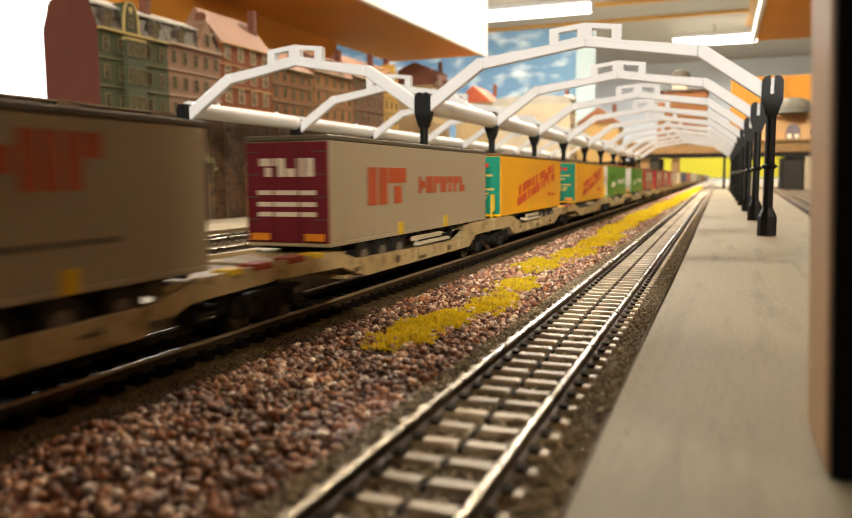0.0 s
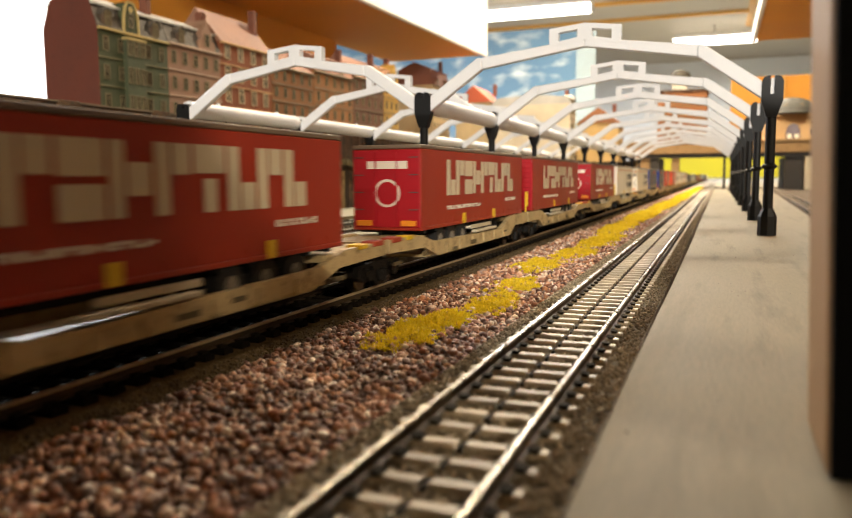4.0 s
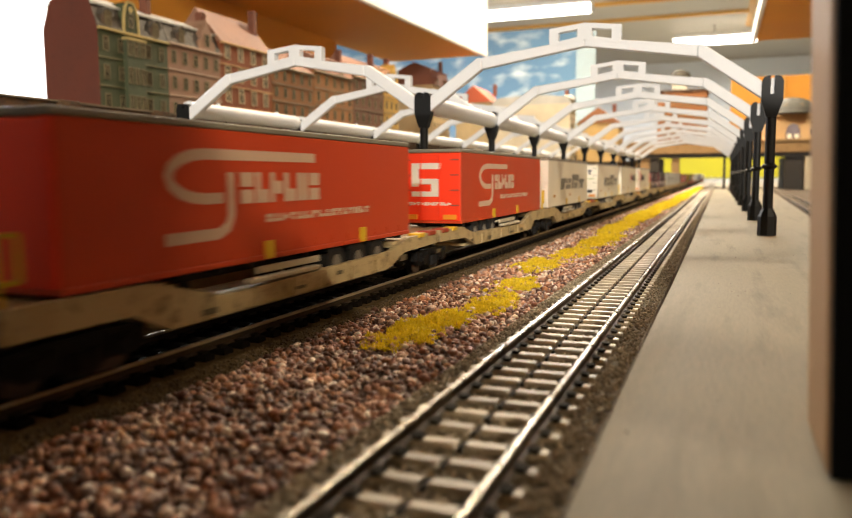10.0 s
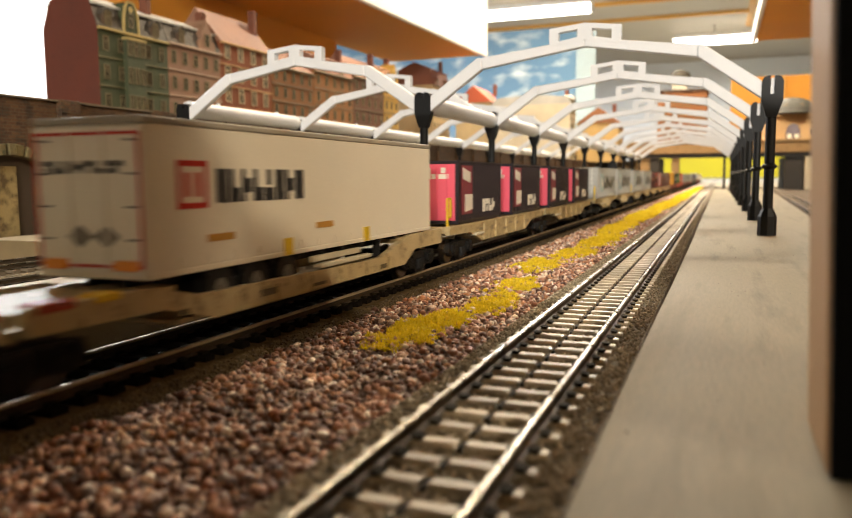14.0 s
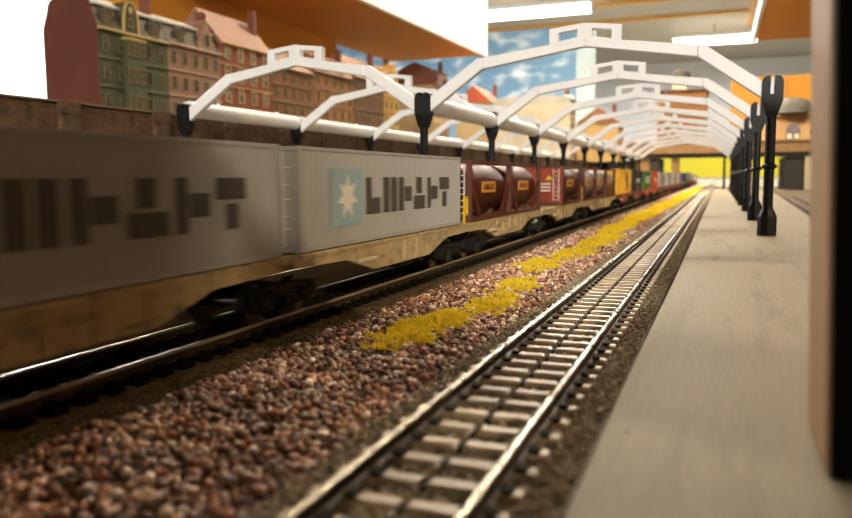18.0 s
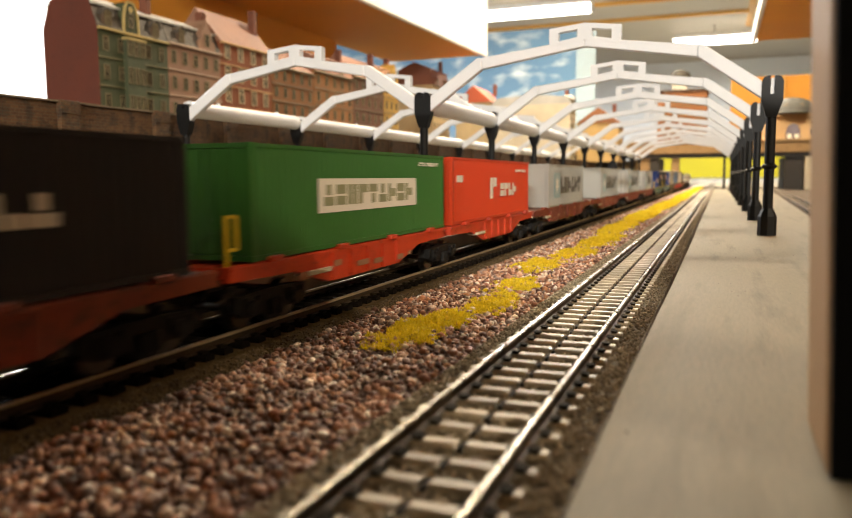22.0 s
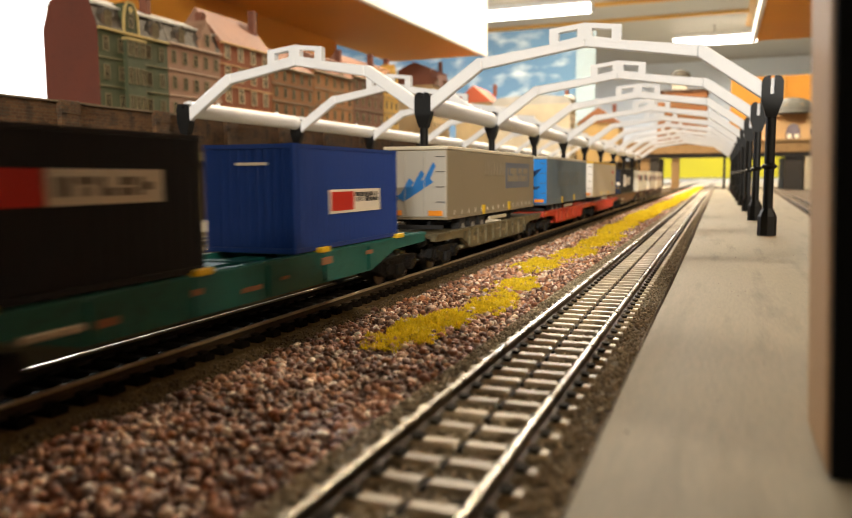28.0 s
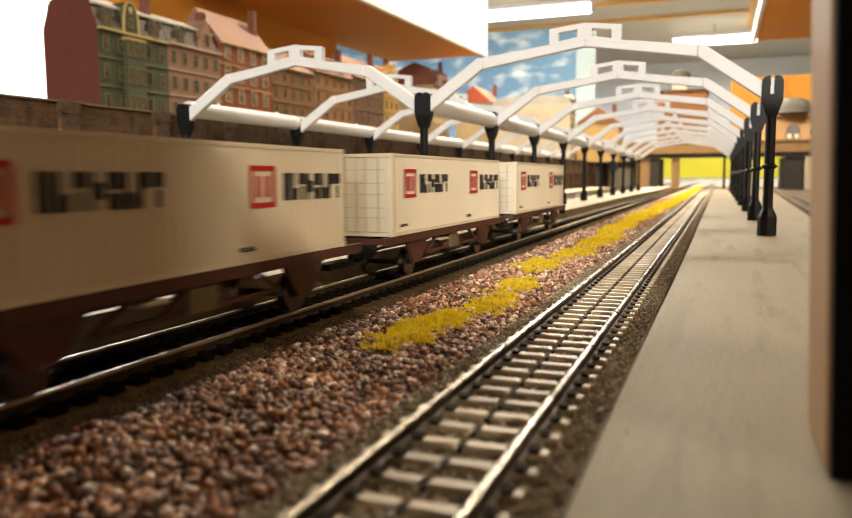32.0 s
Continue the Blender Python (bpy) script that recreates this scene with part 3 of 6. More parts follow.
def arch_parts(t, half):
    """White roof truss between two rows of posts, with an open lantern on the ridge."""
    e, k = half - 0.0001, half * 0.644 if half > 0.1 else half * 0.592
    th = 0.0026
    zt, zb = 0.0902, 0.0745
    kt, kb = 0.1100, 0.1030
    rt, rb = 0.1180, 0.1128
    for s in (-1, 1):
        bm = B()
        prism(bm, [(s * e, zb), (s * e, zt - 0.006), (s * (e - 0.0045), zt - 0.003), (s * (e - 0.0085), zt), (s * k, kt), (s * (k - 0.003), kt), (s * (k - 0.003), kb)], "y", -th, th)
        bmesh.ops.bevel(bm, geom=bm.edges[:], offset=0.0006, segments=1, affect="EDGES")
        part("haunch", bm, WHITE, t)
        bm = B()
        prism(bm, [(s * (k - 0.003), kb), (s * (k - 0.003), kt), (0, rt), (0, rb)], "y", -th * 0.92, th * 0.92)
        bmesh.ops.bevel(bm, geom=[e for e in bm.edges if abs(e.verts[0].co.y - e.verts[1].co.y) < 1e-6], offset=0.0005, segments=1, affect="EDGES")
        part("rafter", bm, WHITE, t)
    w = 0.0212
    for s in (-1, 1):
        bm = B()
        outer = [(s * w, 0.1136), (s * w, 0.1242), (0.0, 0.1266), (0.0, 0.1168)]
        inner = [(s * 0.0157, 0.1165), (s * 0.0157, 0.1218), (s * 0.0042, 0.1232), (s * 0.0042, 0.1186)]
        ring(bm, outer, inner, "y", -th, th)
        part("lantern", bm, WHITE, t)


def hall():
    p0 = thing("platform_post", pose(X_R, Y_POST, Z_PLAT), "black forked plastic post carrying the white roof trusses", "post", "platform posts")
    post_parts(p0, 0.0100)
    part("peg", box(B(), -0.0009, 0.0009, -0.0022, 0.0022, Z_POST - Z_PLAT - 0.0100, Z_POST - Z_PLAT - 0.0012, 0.0002), WHITE, p0, "white truss peg in the fork")
    p1 = thing("platform_post", pose(X_M, Y_POST, Z_PLAT), "black forked plastic post carrying two rows of white trusses", "post", "platform posts")
    post_parts(p1, 0.0032)
    for i in range(N_BAY):
        for x in (X_R, X_M, X_L):
            if i == 0 and x in (X_R, X_M):
                continue
            copy_thing(p0 if x == X_R else p1, pose(x, Y_POST + i * BAY, Z_PLAT))
    for xa, xb, lab in ((X_M, X_R, "wide white printed roof truss with an open lantern"), (X_L, X_M, "narrower white printed roof truss with an open lantern")):
        half, xm = (xb - xa) / 2, (xa + xb) / 2
        a0 = thing("roof_truss", pose(xm, Y_POST, 0), lab, "truss", "roof trusses")
        arch_parts(a0, half)
        for i in range(1, N_BAY):
            copy_thing(a0, pose(xm, Y_POST + i * BAY, 0))
    for x in (X_M, X_L):
        g0 = None
        for i in range(N_BAY - 1):
            m = pose(x, Y_POST + (i + 0.5) * BAY, 0.0832 if x == X_M else 0.0870)
            if g0 is None:
                g0 = thing("roof_purlin", m, "white round roof beam lying in the forks of the posts", "beam", "roof beams")
                bm = B()
                cyl(bm, (0, 0, 0), 0.0060, BAY - 0.0070, "y", 20)
                part("tube", bm, WHITE, g0, smooth=False)
                for q in (-1, 1):
                    part("end_ring", cyl(B(), (0, q * (BAY / 2 - 0.0075), 0), 0.0063, 0.005, "y", 20), WHITE, g0)
                for q in (-0.04, 0.045):
                    part("lug", box(B(), -0.0012, 0.0012, q - 0.0012, q + 0.0012, 0.0055, 0.0075, 0.0003), WHITE, g0)
            else:
                copy_thing(g0, m)


# ---- retaining wall ----
def retaining_wall():
    w = thing("retaining_wall", pose(X_WALL, 0, 0), "sooty brown brick retaining wall with pilasters and blind arches", "wall", kind="structure")
    pitch, y_first = 0.0885, 0.3955
    top = 0.0850
    # Dark backing stands in for the shade beside each off-centre blind panel.
    part("backing", box(B(), -0.012, -0.0065, -0.2, 2.72, Z_GROUND, top - 0.002), NICHE, w, "rendered niche backs, dirt and shade both in the colour")

    def mesh_of(name, bm, material):
        me = bpy.data.meshes.new(name)
        bm.to_mesh(me)
        bm.free()
        me.materials.append(material)
        return me
    # one bay from pilaster to pilaster, with an arched opening
    wb = pitch - 0.0150
    c, r, spring = wb / 2, 0.0215, 0.0420
    arc = [(c + r * math.cos(a), spring + 0.0085 * math.sin(a)) for a in np.linspace(math.pi, 0, 13)]
    poly = [(0, Z_GROUND), (c - r, Z_GROUND), *[(float(a), float(b)) for a, b in arc], (c + r, Z_GROUND), (wb, Z_GROUND), (wb, top), (0, top)]
    bm = B()
    prism(bm, poly, "x", -0.0065, 0.0)
    bay = mesh_of("wall_panel", bm, WALLBRICK)
    bm = B()
    box(bm, -0.0065, 0.0035, 0.0, 0.0150, Z_GROUND, top + 0.0005, 0.0005)
    box(bm, -0.0065, 0.0042, -0.0004, 0.0154, 0.0780, top + 0.0015, 0.0004)
    pil = mesh_of("pilaster", bm, WALLBRICK)
    bm = B()
    cop = [(-0.0125, top), (0.0022, top), (0.0022, top + 0.0012), (-0.0125, top + 0.0020)]
    prism(bm, cop, "y", 0, pitch)
    coping = mesh_of("coping", bm, mat("coping_stone", "6d5c48", 0.85, 0, 0.3, 200, 0.4, stain="4a4a30", stain_at=0.58))
    stone_meshes = []
    ns = 11
    for j in range(ns):
        a0, a1 = math.pi - math.pi * (j + 0.10) / ns, math.pi - math.pi * (j + 0.90) / ns
        q = []
        for rr, hh, aa in ((r, 0.0085, a0), (r + 0.0040, 0.0155, a0), (r + 0.0040, 0.0155, a1), (r, 0.0085, a1)):
            q.append((c + rr * math.cos(aa), spring + hh * math.sin(aa)))
        bm = B()
        prism(bm, q, "x", -0.004, 0.0014 + 0.0008 * (j * 7 % 3))
        bmesh.ops.bevel(bm, geom=bm.edges[:], offset=0.0005, segments=1, affect="EDGES")
        stone_meshes.append(mesh_of("arch_stone", bm, BRICK_ARCH))
    bm = B()
    box(bm, -0.0064, -0.0052, c - 0.0165, c + 0.0085, Z_GROUND, 0.0440, 0.0004)
    blind = mesh_of("blind_panel", bm, mat("blind_panel", "8c7a50", 0.8, 0, 0.3, 120, 0.3, stain="54442a", stain_at=0.54))
    for k in range(-6, 26):
        y = y_first + k * pitch
        shared("wall_panel", bay, w, (0, y, 0))
        shared("pilaster", pil, w, (0, y - 0.0150, 0))
        shared("coping", coping, w, (0, y - 0.0150, 0))
        shared("blind_panel", blind, w, (0, y, 0))
        for sm in stone_meshes:
            if k < 10:
                shared("arch_stone", sm, w, (0, y, 0))
    # near end of the layout's street, closing the view
    tagged(part("street_edge", box(B(), -3.2, X_WALL - 0.009, -0.02, 0.0, Z_GROUND, Z_STREET), WALLBRICK), "brick end of the street plateau", "wall", kind="structure")


# ---- model houses ----
GLASS = mat("dark_window", "241e18", 0.2, 0, 0.2, 80, 0.0)
CREAM = mat("cream_trim", "6e6244", 0.6, 0, 0.12, 200, 0.1)


def window_mesh(w, h, key):
    nm = "window_" + key
    if nm in bpy.data.meshes:
        return bpy.data.meshes[nm], bpy.data.meshes["pane_" + key]
    bm = B()
    t = 0.0011
    lattice(bm, [-w / 2 - t, -w / 2, -0.0004, 0.0004, w / 2, w / 2 + t], [-t, 0, h * 0.64, h * 0.64 + 0.0008, h, h + t], [(1, 1), (3, 1), (1, 3), (3, 3)], 0.0, 0.0012)
    me = bpy.data.meshes.new(nm)
    bm.to_mesh(me)
    bm.free()
    me.materials.append(mat("pale_frame", "bda680", 0.6) if key == "b" else CREAM)
    bm = B()
    box(bm, -0.0006, 0.0003, -w / 2, w / 2, 0, h)
    mp = bpy.data.meshes.new("pane_" + key)
    bm.to_mesh(mp)
    bm.free()
    mp.materials.append(GLASS)
    return me, mp


def house(y0, w, z_eave, wall, roof, label, storeys, cols, roof_h=0.05, depth=0.088, x=-0.74, gable="", trim=None, win=(0.0075, 0.0165, "a"), mansard=True, z0=None,
          side=None, chimney=1, steep=None, band=None):
    z0 = Z_STREET if z0 is None else z0
    trim = trim or CREAM
    h = thing("model_house", pose(x, y0, z0), label, "house", "model town houses")
    H = z_eave - z0
    bw = part("wall", box(B(), -depth, 0, 0, w, 0, H), wall, h)
    if side:
        part("gable_wall", prism(B(), [(-depth - 0.0004, 0), (0.0004, 0), (0.0004, H), (-0.012, H + roof_h * 0.75), (-depth * 0.5, H + roof_h), (-depth + 0.012, H + roof_h * 0.75),
                                       (-depth - 0.0004, H)], "y", -0.0015, 0.0003), side, h, "windowless party wall")
    if mansard:
        bm = B()
        prism(bm, [(-depth - 0.002, H), (0.002, H), (-0.010, H + roof_h * 0.60), (-depth + 0.010, H + roof_h * 0.60)], "y", 0.0, w)
        part("roof_slope", bm, steep or roof, h, "steep lower roof slope")
        bm = B()
        prism(bm, [(-0.006, H + roof_h * 0.60), (-0.006, H + roof_h * 0.66), (-depth * 0.5, H + roof_h * 0.99), (-depth + 0.006, H + roof_h * 0.66), (-depth + 0.006, H + roof_h * 0.60)], "y", 0.0, w)
        part("roof", bm, roof, h)
    else:
        bm = B()
        prism(bm, [(-depth - 0.004, H), (0.004, H), (-depth * 0.5, H + roof_h)], "y", -0.002, w + 0.002)
        part("roof", bm, roof, h)
    for s in range(storeys):
        zz = H * (s + 1) / storeys - 0.001
        low = s < storeys - 1
        part("cornice", box(B(), 0, 0.0020 if low else 0.0050, -0.0005, w + 0.0005, zz - (0.0008 if low else 0.0022), zz + 0.0012, 0.0005), (band or trim) if low else trim, h)
    me, mp = window_mesh(*win)
    for s in range(storeys):
        for c in range(cols):
            yc, zc = w * (c + 0.5) / cols, H * s / storeys + H / storeys * 0.25
            f = shared("window", me, h, (0.0002, yc, zc))
            shared("pane", mp, f, (0, 0, 0))
    if gable == "round":
        # shallow bay in the middle of the front with narrow windows
        o = part("oriel", box(B(), 0.0, 0.0065, w * 0.33, w * 0.60, H * 0.22, H * 0.93, 0.0008), wall, h, "shallow projecting bay")
        part("oriel_cap", box(B(), 0.0, 0.0085, w * 0.32, w * 0.61, H * 0.93, H * 0.955, 0.0006), trim, h)
        mo, mpo = window_mesh(0.0060, 0.0190, "o")
        for s in range(1, storeys):
            for c in range(3):
                f = shared("window", mo, h, (0.0067, w * (0.375 + 0.09 * c), H * s / storeys + H / storeys * 0.2))
                shared("pane", mpo, f, (0, 0, 0))
        # tall rounded dormer gable in the wall's colour
        g = [(-0.014, 0), (0.014, 0), (0.013, 0.020), (0.010, 0.033), (0.005, 0.040), (-0.005, 0.040), (-0.010, 0.033), (-0.013, 0.020)]
        part("gable", prism(B(), [(w * 0.45 + a, H + b) for a, b in g], "x", -0.03, 0.0015), wall, h, "rounded dormer gable")
        bm = B()
        for (a, b), (c, d) in zip(g[1:], g[2:] + g[:1]):
            bar(bm, (0.0015, w * 0.45 + a, H + b), (0.0015, w * 0.45 + c, H + d), 0.0028)
        part("gable_trim", bm, trim, h)
        f = shared("window", me, h, (0.0016, w * 0.45, H + 0.008))
        shared("pane", mp, f, (0, 0, 0))
        part("medallion", cyl(B(), (0.0018, w * 0.45, H + 0.031), 0.004, 0.001, "x", 16), trim, h)
    if gable == "step":
        g = [(-0.020, 0), (0.020, 0), (0.020, 0.012), (0.012, 0.016), (0.012, 0.028), (0.006, 0.034), (0, 0.046), (-0.006, 0.034), (-0.012, 0.028), (-0.012, 0.016), (-0.020, 0.012)]
        part("gable", prism(B(), [(w * 0.72 + a, H + b) for a, b in g], "x", -0.035, 0.0018), wall, h, "stepped dormer gable")
        f = shared("window", me, h, (0.0020, w * 0.72, H + 0.006))
        shared("pane", mp, f, (0, 0, 0))
    if gable == "front":
        g = [(0, 0), (w, 0), (w * 0.5, roof_h)]
        part("gable", prism(B(), [(a, H + b) for a, b in g], "x", -depth, 0.0012), wall, h, "pointed front gable")
        for a, b in (((-0.003, -0.002), (w * 0.5, roof_h + 0.001)), ((w + 0.003, -0.002), (w * 0.5, roof_h + 0.001))):
            bm = B()
            pts = [(a[0], H + a[1]), (b[0], H + b[1]), (b[0], H + b[1] + 0.004), (a[0], H + a[1] + 0.004)]
            prism(bm, pts, "x", -depth, 0.004)
            part("roof_slope", bm, roof, h)
        f = shared("window", me, h, (0.0016, w * 0.5, H + roof_h * 0.25))
        shared("pane", mp, f, (0, 0, 0))
    if mansard:
        spots = [0.14, 0.82] if gable == "round" else [0.25] if gable == "step" else [0.25, 0.7]
        for q in spots:
            yc = w * q
            d = part("dormer", prism(B(), [(yc - 0.008, H + 0.004), (yc + 0.008, H + 0.004), (yc + 0.008, H + 0.018), (yc, H + 0.025), (yc - 0.008, H + 0.018)], "x", -0.02, 0.0005), mat("dormer_brown", "5e4a38", 0.75) if steep else trim, h)
            f = shared("dormer_window", me, h, (0.0007, yc, H + 0.004))
            top = [(yc + 0.0105 * math.cos(a), H + 0.016 + 0.0105 * math.sin(a)) for a in np.linspace(0, math.pi, 9)]
            low = [(yc + 0.0085 * math.cos(a), H + 0.016 + 0.0085 * math.sin(a)) for a in np.linspace(math.pi, 0, 9)]
            part("dormer_roof", prism(B(), [(float(a), float(b)) for a, b in top + low], "x", -0.024, 0.0022), steep or roof, h)
    for c in range(chimney):
        yc = w * (0.93 - 0.8 * c)
        bm = B()
        box(bm, -0.034, -0.022, yc - 0.005, yc + 0.005, H + roof_h * 0.6, H + roof_h + 0.018, 0.0004)
        box(bm, -0.035, -0.021, yc - 0.006, yc + 0.006, H + roof_h + 0.012, H + roof_h + 0.0145)
        part("chimney", bm, mat("chimney_brick", "6e4230", 0.85, 0, 0.25, 300, 0.3), h)
    return h


def city():
    M = lambda n, c, **k: mat(n, c, 0.75, 0, 0.18, 90, 0.3, 700, **k)
    # Light on the upper slopes is put into the pale slate colour.
    slate, tile, red = M("grey_slate_lit", "b8b6ae"), M("pink_tile", "8c6450", stain="7c5440"), M("red_tile", "b5583a")
    dark = M("dark_slate", "4e463c", stain="8a8478", stain_at=0.60)
    house(0.782, 0.132, 0.229, M("green_plaster", "42482e", stain="343624"), slate, "green four-storey model house with rounded dormer gable and grey roof", 4, 5, 0.048,
          gable="round", side=M("brown_party_wall", "5a2a1a", stain="502618"), trim=M("straw_trim", "a8935a"),
          steep=dark, band=M("moss_trim", "6a6444"))
    house(0.915, 0.124, 0.231, M("rose_plaster", "8a6a54", stain="76583f"), slate, "faded rose model house with stepped gable and grey roof", 4, 5, 0.046, gable="step", trim=M("rose_trim", "a8907a"), steep=dark, band=M("rose_trim", "a8907a"))
    house(1.040, 0.145, 0.252, M("red_brown_plaster", "7a4222", stain="5e3018"), tile, "red-brown model house with cream window frames and pink tiled roof", 5, 4, 0.055, trim=M("buff_trim", "b08a58"),
          win=(0.012, 0.022, "b"), mansard=False, chimney=1)
    house(1.187, 0.150, 0.235, M("umber_plaster", "7a4e26"), tile, "brown model house with flat front and pink tiled roof", 5, 5, 0.040, mansard=False)
    house(1.340, 0.170, 0.245, M("ochre_brown", "86592c"), tile, "ochre-brown model house with pink tiled roof", 5, 5, 0.045, mansard=True)
    house(1.512, 0.160, 0.255, M("dark_brick_plaster", "5e3a22"), tile, "dark brown model house with pink tiled roof", 5, 5, 0.05, mansard=False)
    house(1.675, 0.085, 0.262, M("yellow_ochre", "b08a3c"), M("pale_tile", "c49a7a"), "yellow ochre model house with ornate gable", 5, 3, 0.045, gable="step")
    # houses at the far side of the square
    house(2.36, 0.16, 0.335, M("pale_far_house", "b39a70"), M("brown_roof", "7a4a36"), "pale model house with brown hipped roof", 5, 5, 0.075, x=-0.87, depth=0.13)
    house(2.44, 0.16, 0.280, M("cream_far_house", "c2ab80"), red, "cream model house with orange tiled roof", 4, 4, 0.055, x=-0.70, depth=0.12, mansard=False)
    house(2.40, 0.10, 0.262, M("white_villa", "cfc3a8"), slate, "white model villa with round windows and grey roof", 4, 4, 0.032, x=-0.435, depth=0.25)
    house(2.50, 0.12, 0.205, M("buff_house", "b99a62"), M("brown_tile", "8a5a38"), "low buff model house with brown roof", 2, 4, 0.05, x=-0.30, depth=0.13, mansard=False)


def lattice_front(x, z):
    """Small framed window turned to the front."""
    bm = B()
    lattice(bm, [0, 0.002, 0.008, 0.010, 0.016, 0.018], [0, 0.002, 0.024, 0.026], [(1, 1), (3, 1)], 0, 0.0015)
    bmesh.ops.transform(bm, matrix=Matrix.Translation((x, 0.0, z)) @ Matrix.Rotation(radians(-90), 4, "Z"), verts=bm.verts[:])
    return bm


def station_end():
    """Road bridge that closes the hall, with a sandstone station building on it."""
    y = 2.80
    con = mat("bridge_concrete", "8a6c44", 0.8, 0, 0.15, 60, 0.3, 500, stain="6e5434")
    # Shade under the deck is put into this dark colour.
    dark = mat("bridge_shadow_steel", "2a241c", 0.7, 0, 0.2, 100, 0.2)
    b = thing("road_bridge", pose(0, y, Z_GROUND), "brown concrete road bridge across the tracks", "bridge")
    part("deck", box(B(), -0.75, 0.62, 0.0, 0.30, 0.122, 0.158, 0.002), con, b)
    part("girder", box(B(), -0.75, 0.62, 0.006, 0.03, 0.108, 0.1215), dark, b, "steel girder, shade under the deck put into its colour")
    part("kerb", box(B(), -0.75, 0.62, -0.004, 0.012, 0.158, 0.165, 0.001), con, b)
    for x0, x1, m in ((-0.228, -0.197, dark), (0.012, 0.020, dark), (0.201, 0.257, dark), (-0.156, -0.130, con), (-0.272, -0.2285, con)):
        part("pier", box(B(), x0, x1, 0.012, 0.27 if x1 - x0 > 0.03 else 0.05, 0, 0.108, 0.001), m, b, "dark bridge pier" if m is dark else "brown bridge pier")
    part("abutment", box(B(), 0.262, 0.62, 0.0, 0.30, 0, 0.1075), mat("pale_abutment", "c4b698", 0.8, 0, 0.15, 60, 0.3), b, "pale abutment wall")
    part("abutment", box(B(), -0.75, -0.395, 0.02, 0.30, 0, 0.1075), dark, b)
    part("abutment", box(B(), -0.395, -0.2725, 0.20, 0.30, 0, 0.1075), mat("pale_abutment", "c4b698", 0.8), b, "pale wall under the bridge")
    sand = mat("sandstone", "b08e62", 0.8, 0, 0.15, 80, 0.3, 600, stain="967450")
    s = thing("station_building", pose(0.135, y + 0.02, Z_GROUND + 0.158), "tan sandstone model station with an arched window and grey dome", "station")
    part("wall", box(B(), 0, 0.175, 0, 0.12, 0, 0.090, 0.001), sand, s)
    part("centre_gable", prism(B(), [(0.058, 0.09), (0.118, 0.09), (0.118, 0.118), (0.110, 0.122), (0.066, 0.122), (0.058, 0.118)], "y", -0.004, 0.03), sand, s)
    part("cornice", box(B(), -0.003, 0.178, -0.006, 0.0, 0.082, 0.087, 0.0008), sand, s)
    bm = B()
    for k in range(7):
        a0, a1 = math.pi / 2 * k / 7, math.pi / 2 * (k + 1) / 7
        cyl(bm, (0.088, 0.06, 0.09 + 0.029 * (math.sin(a0) + math.sin(a1))), 0.080 * math.cos(a0), 0.058 * (math.sin(a1) - math.sin(a0)), "z", 28, max(0.004, 0.080 * math.cos(a1)))
    part("dome", bm, mat("dome_slate", "5f5f58", 0.6, 0, 0.2, 80, 0.2), s, "grey slate dome", smooth=True)
    arch = [(0.088 + 0.022 * math.cos(a), 0.036 + 0.024 * math.sin(a)) for a in np.linspace(0, math.pi, 13)]
    part("arched_window", prism(B(), [(0.110, 0.008), *[(float(p), float(q)) for p, q in arch], (0.066, 0.008)], "y", -0.0012, 0.003), mat("brown_glass", "4a2c22", 0.3), s)
    bm = B()
    for (p, q), (u, v) in zip(arch, arch[1:]):
        bar(bm, (p, -0.001, q), (u, -0.001, v), 0.004)
    part("arch_moulding", bm, sand, s)
    pale = mat("lit_pane", "d8cdb0", 0.5)
    for x in (0.071, 0.093):
        part("poster", box(B(), x, x + 0.013, -0.002, -0.0013, 0.010, 0.024), pale, s, "pale notice behind the window")
    for x, z in ((0.080, 0.098), (0.096, 0.098)):
        part("small_window", box(B(), x - 0.004, x + 0.004, -0.0046, -0.0035, z, z + 0.014), GLASS, s)
    for x, z in ((0.022, 0.018), (0.146, 0.018), (0.022, 0.055), (0.146, 0.055)):
        f = part("side_window", box(B(), x - 0.007, x + 0.007, -0.0016, 0.0, z, z + (0.022 if z < 0.05 else 0.010), 0.0004), sand, s)
        part("pane", box(B(), x - 0.0045, x + 0.0045, -0.0024, -0.0018, z + 0.003, z + (0.019 if z < 0.05 else 0.008)), GLASS, f)
    w = thing("station_wing", pose(-0.21, y + 0.06, Z_GROUND + 0.158), "brown model office wing with pale windows on the bridge", "building")
    part("wall", box(B(), 0, 0.165, 0, 0.12, 0, 0.180, 0.001), mat("wing_brown", "8a5a34", 0.8, 0, 0.15, 80, 0.3), w)
    part("flat_roof", box(B(), -0.004, 0.169, -0.004, 0.124, 0.180, 0.188, 0.001), mat("wing_roof", "4e3c30", 0.8), w)
    for r in range(3):
        for c in range(6):
            part("window", lattice_front(0.018 + 0.026 * c, 0.030 + 0.050 * r), CREAM, w)
    sh = thing("wall_shelf", pose(0.04, 4.0, 0.40), "orange wooden shelf unit with pale divider", "shelf")
    part("board", box(B(), 0, 0.50, 0, 0.03, -0.25, 0.10, 0.002), ORANGE, sh)
    part("divider", box(B(), 0.205, 0.235, -0.01, 0.0, -0.25, 0.10, 0.001), WOOD, sh)
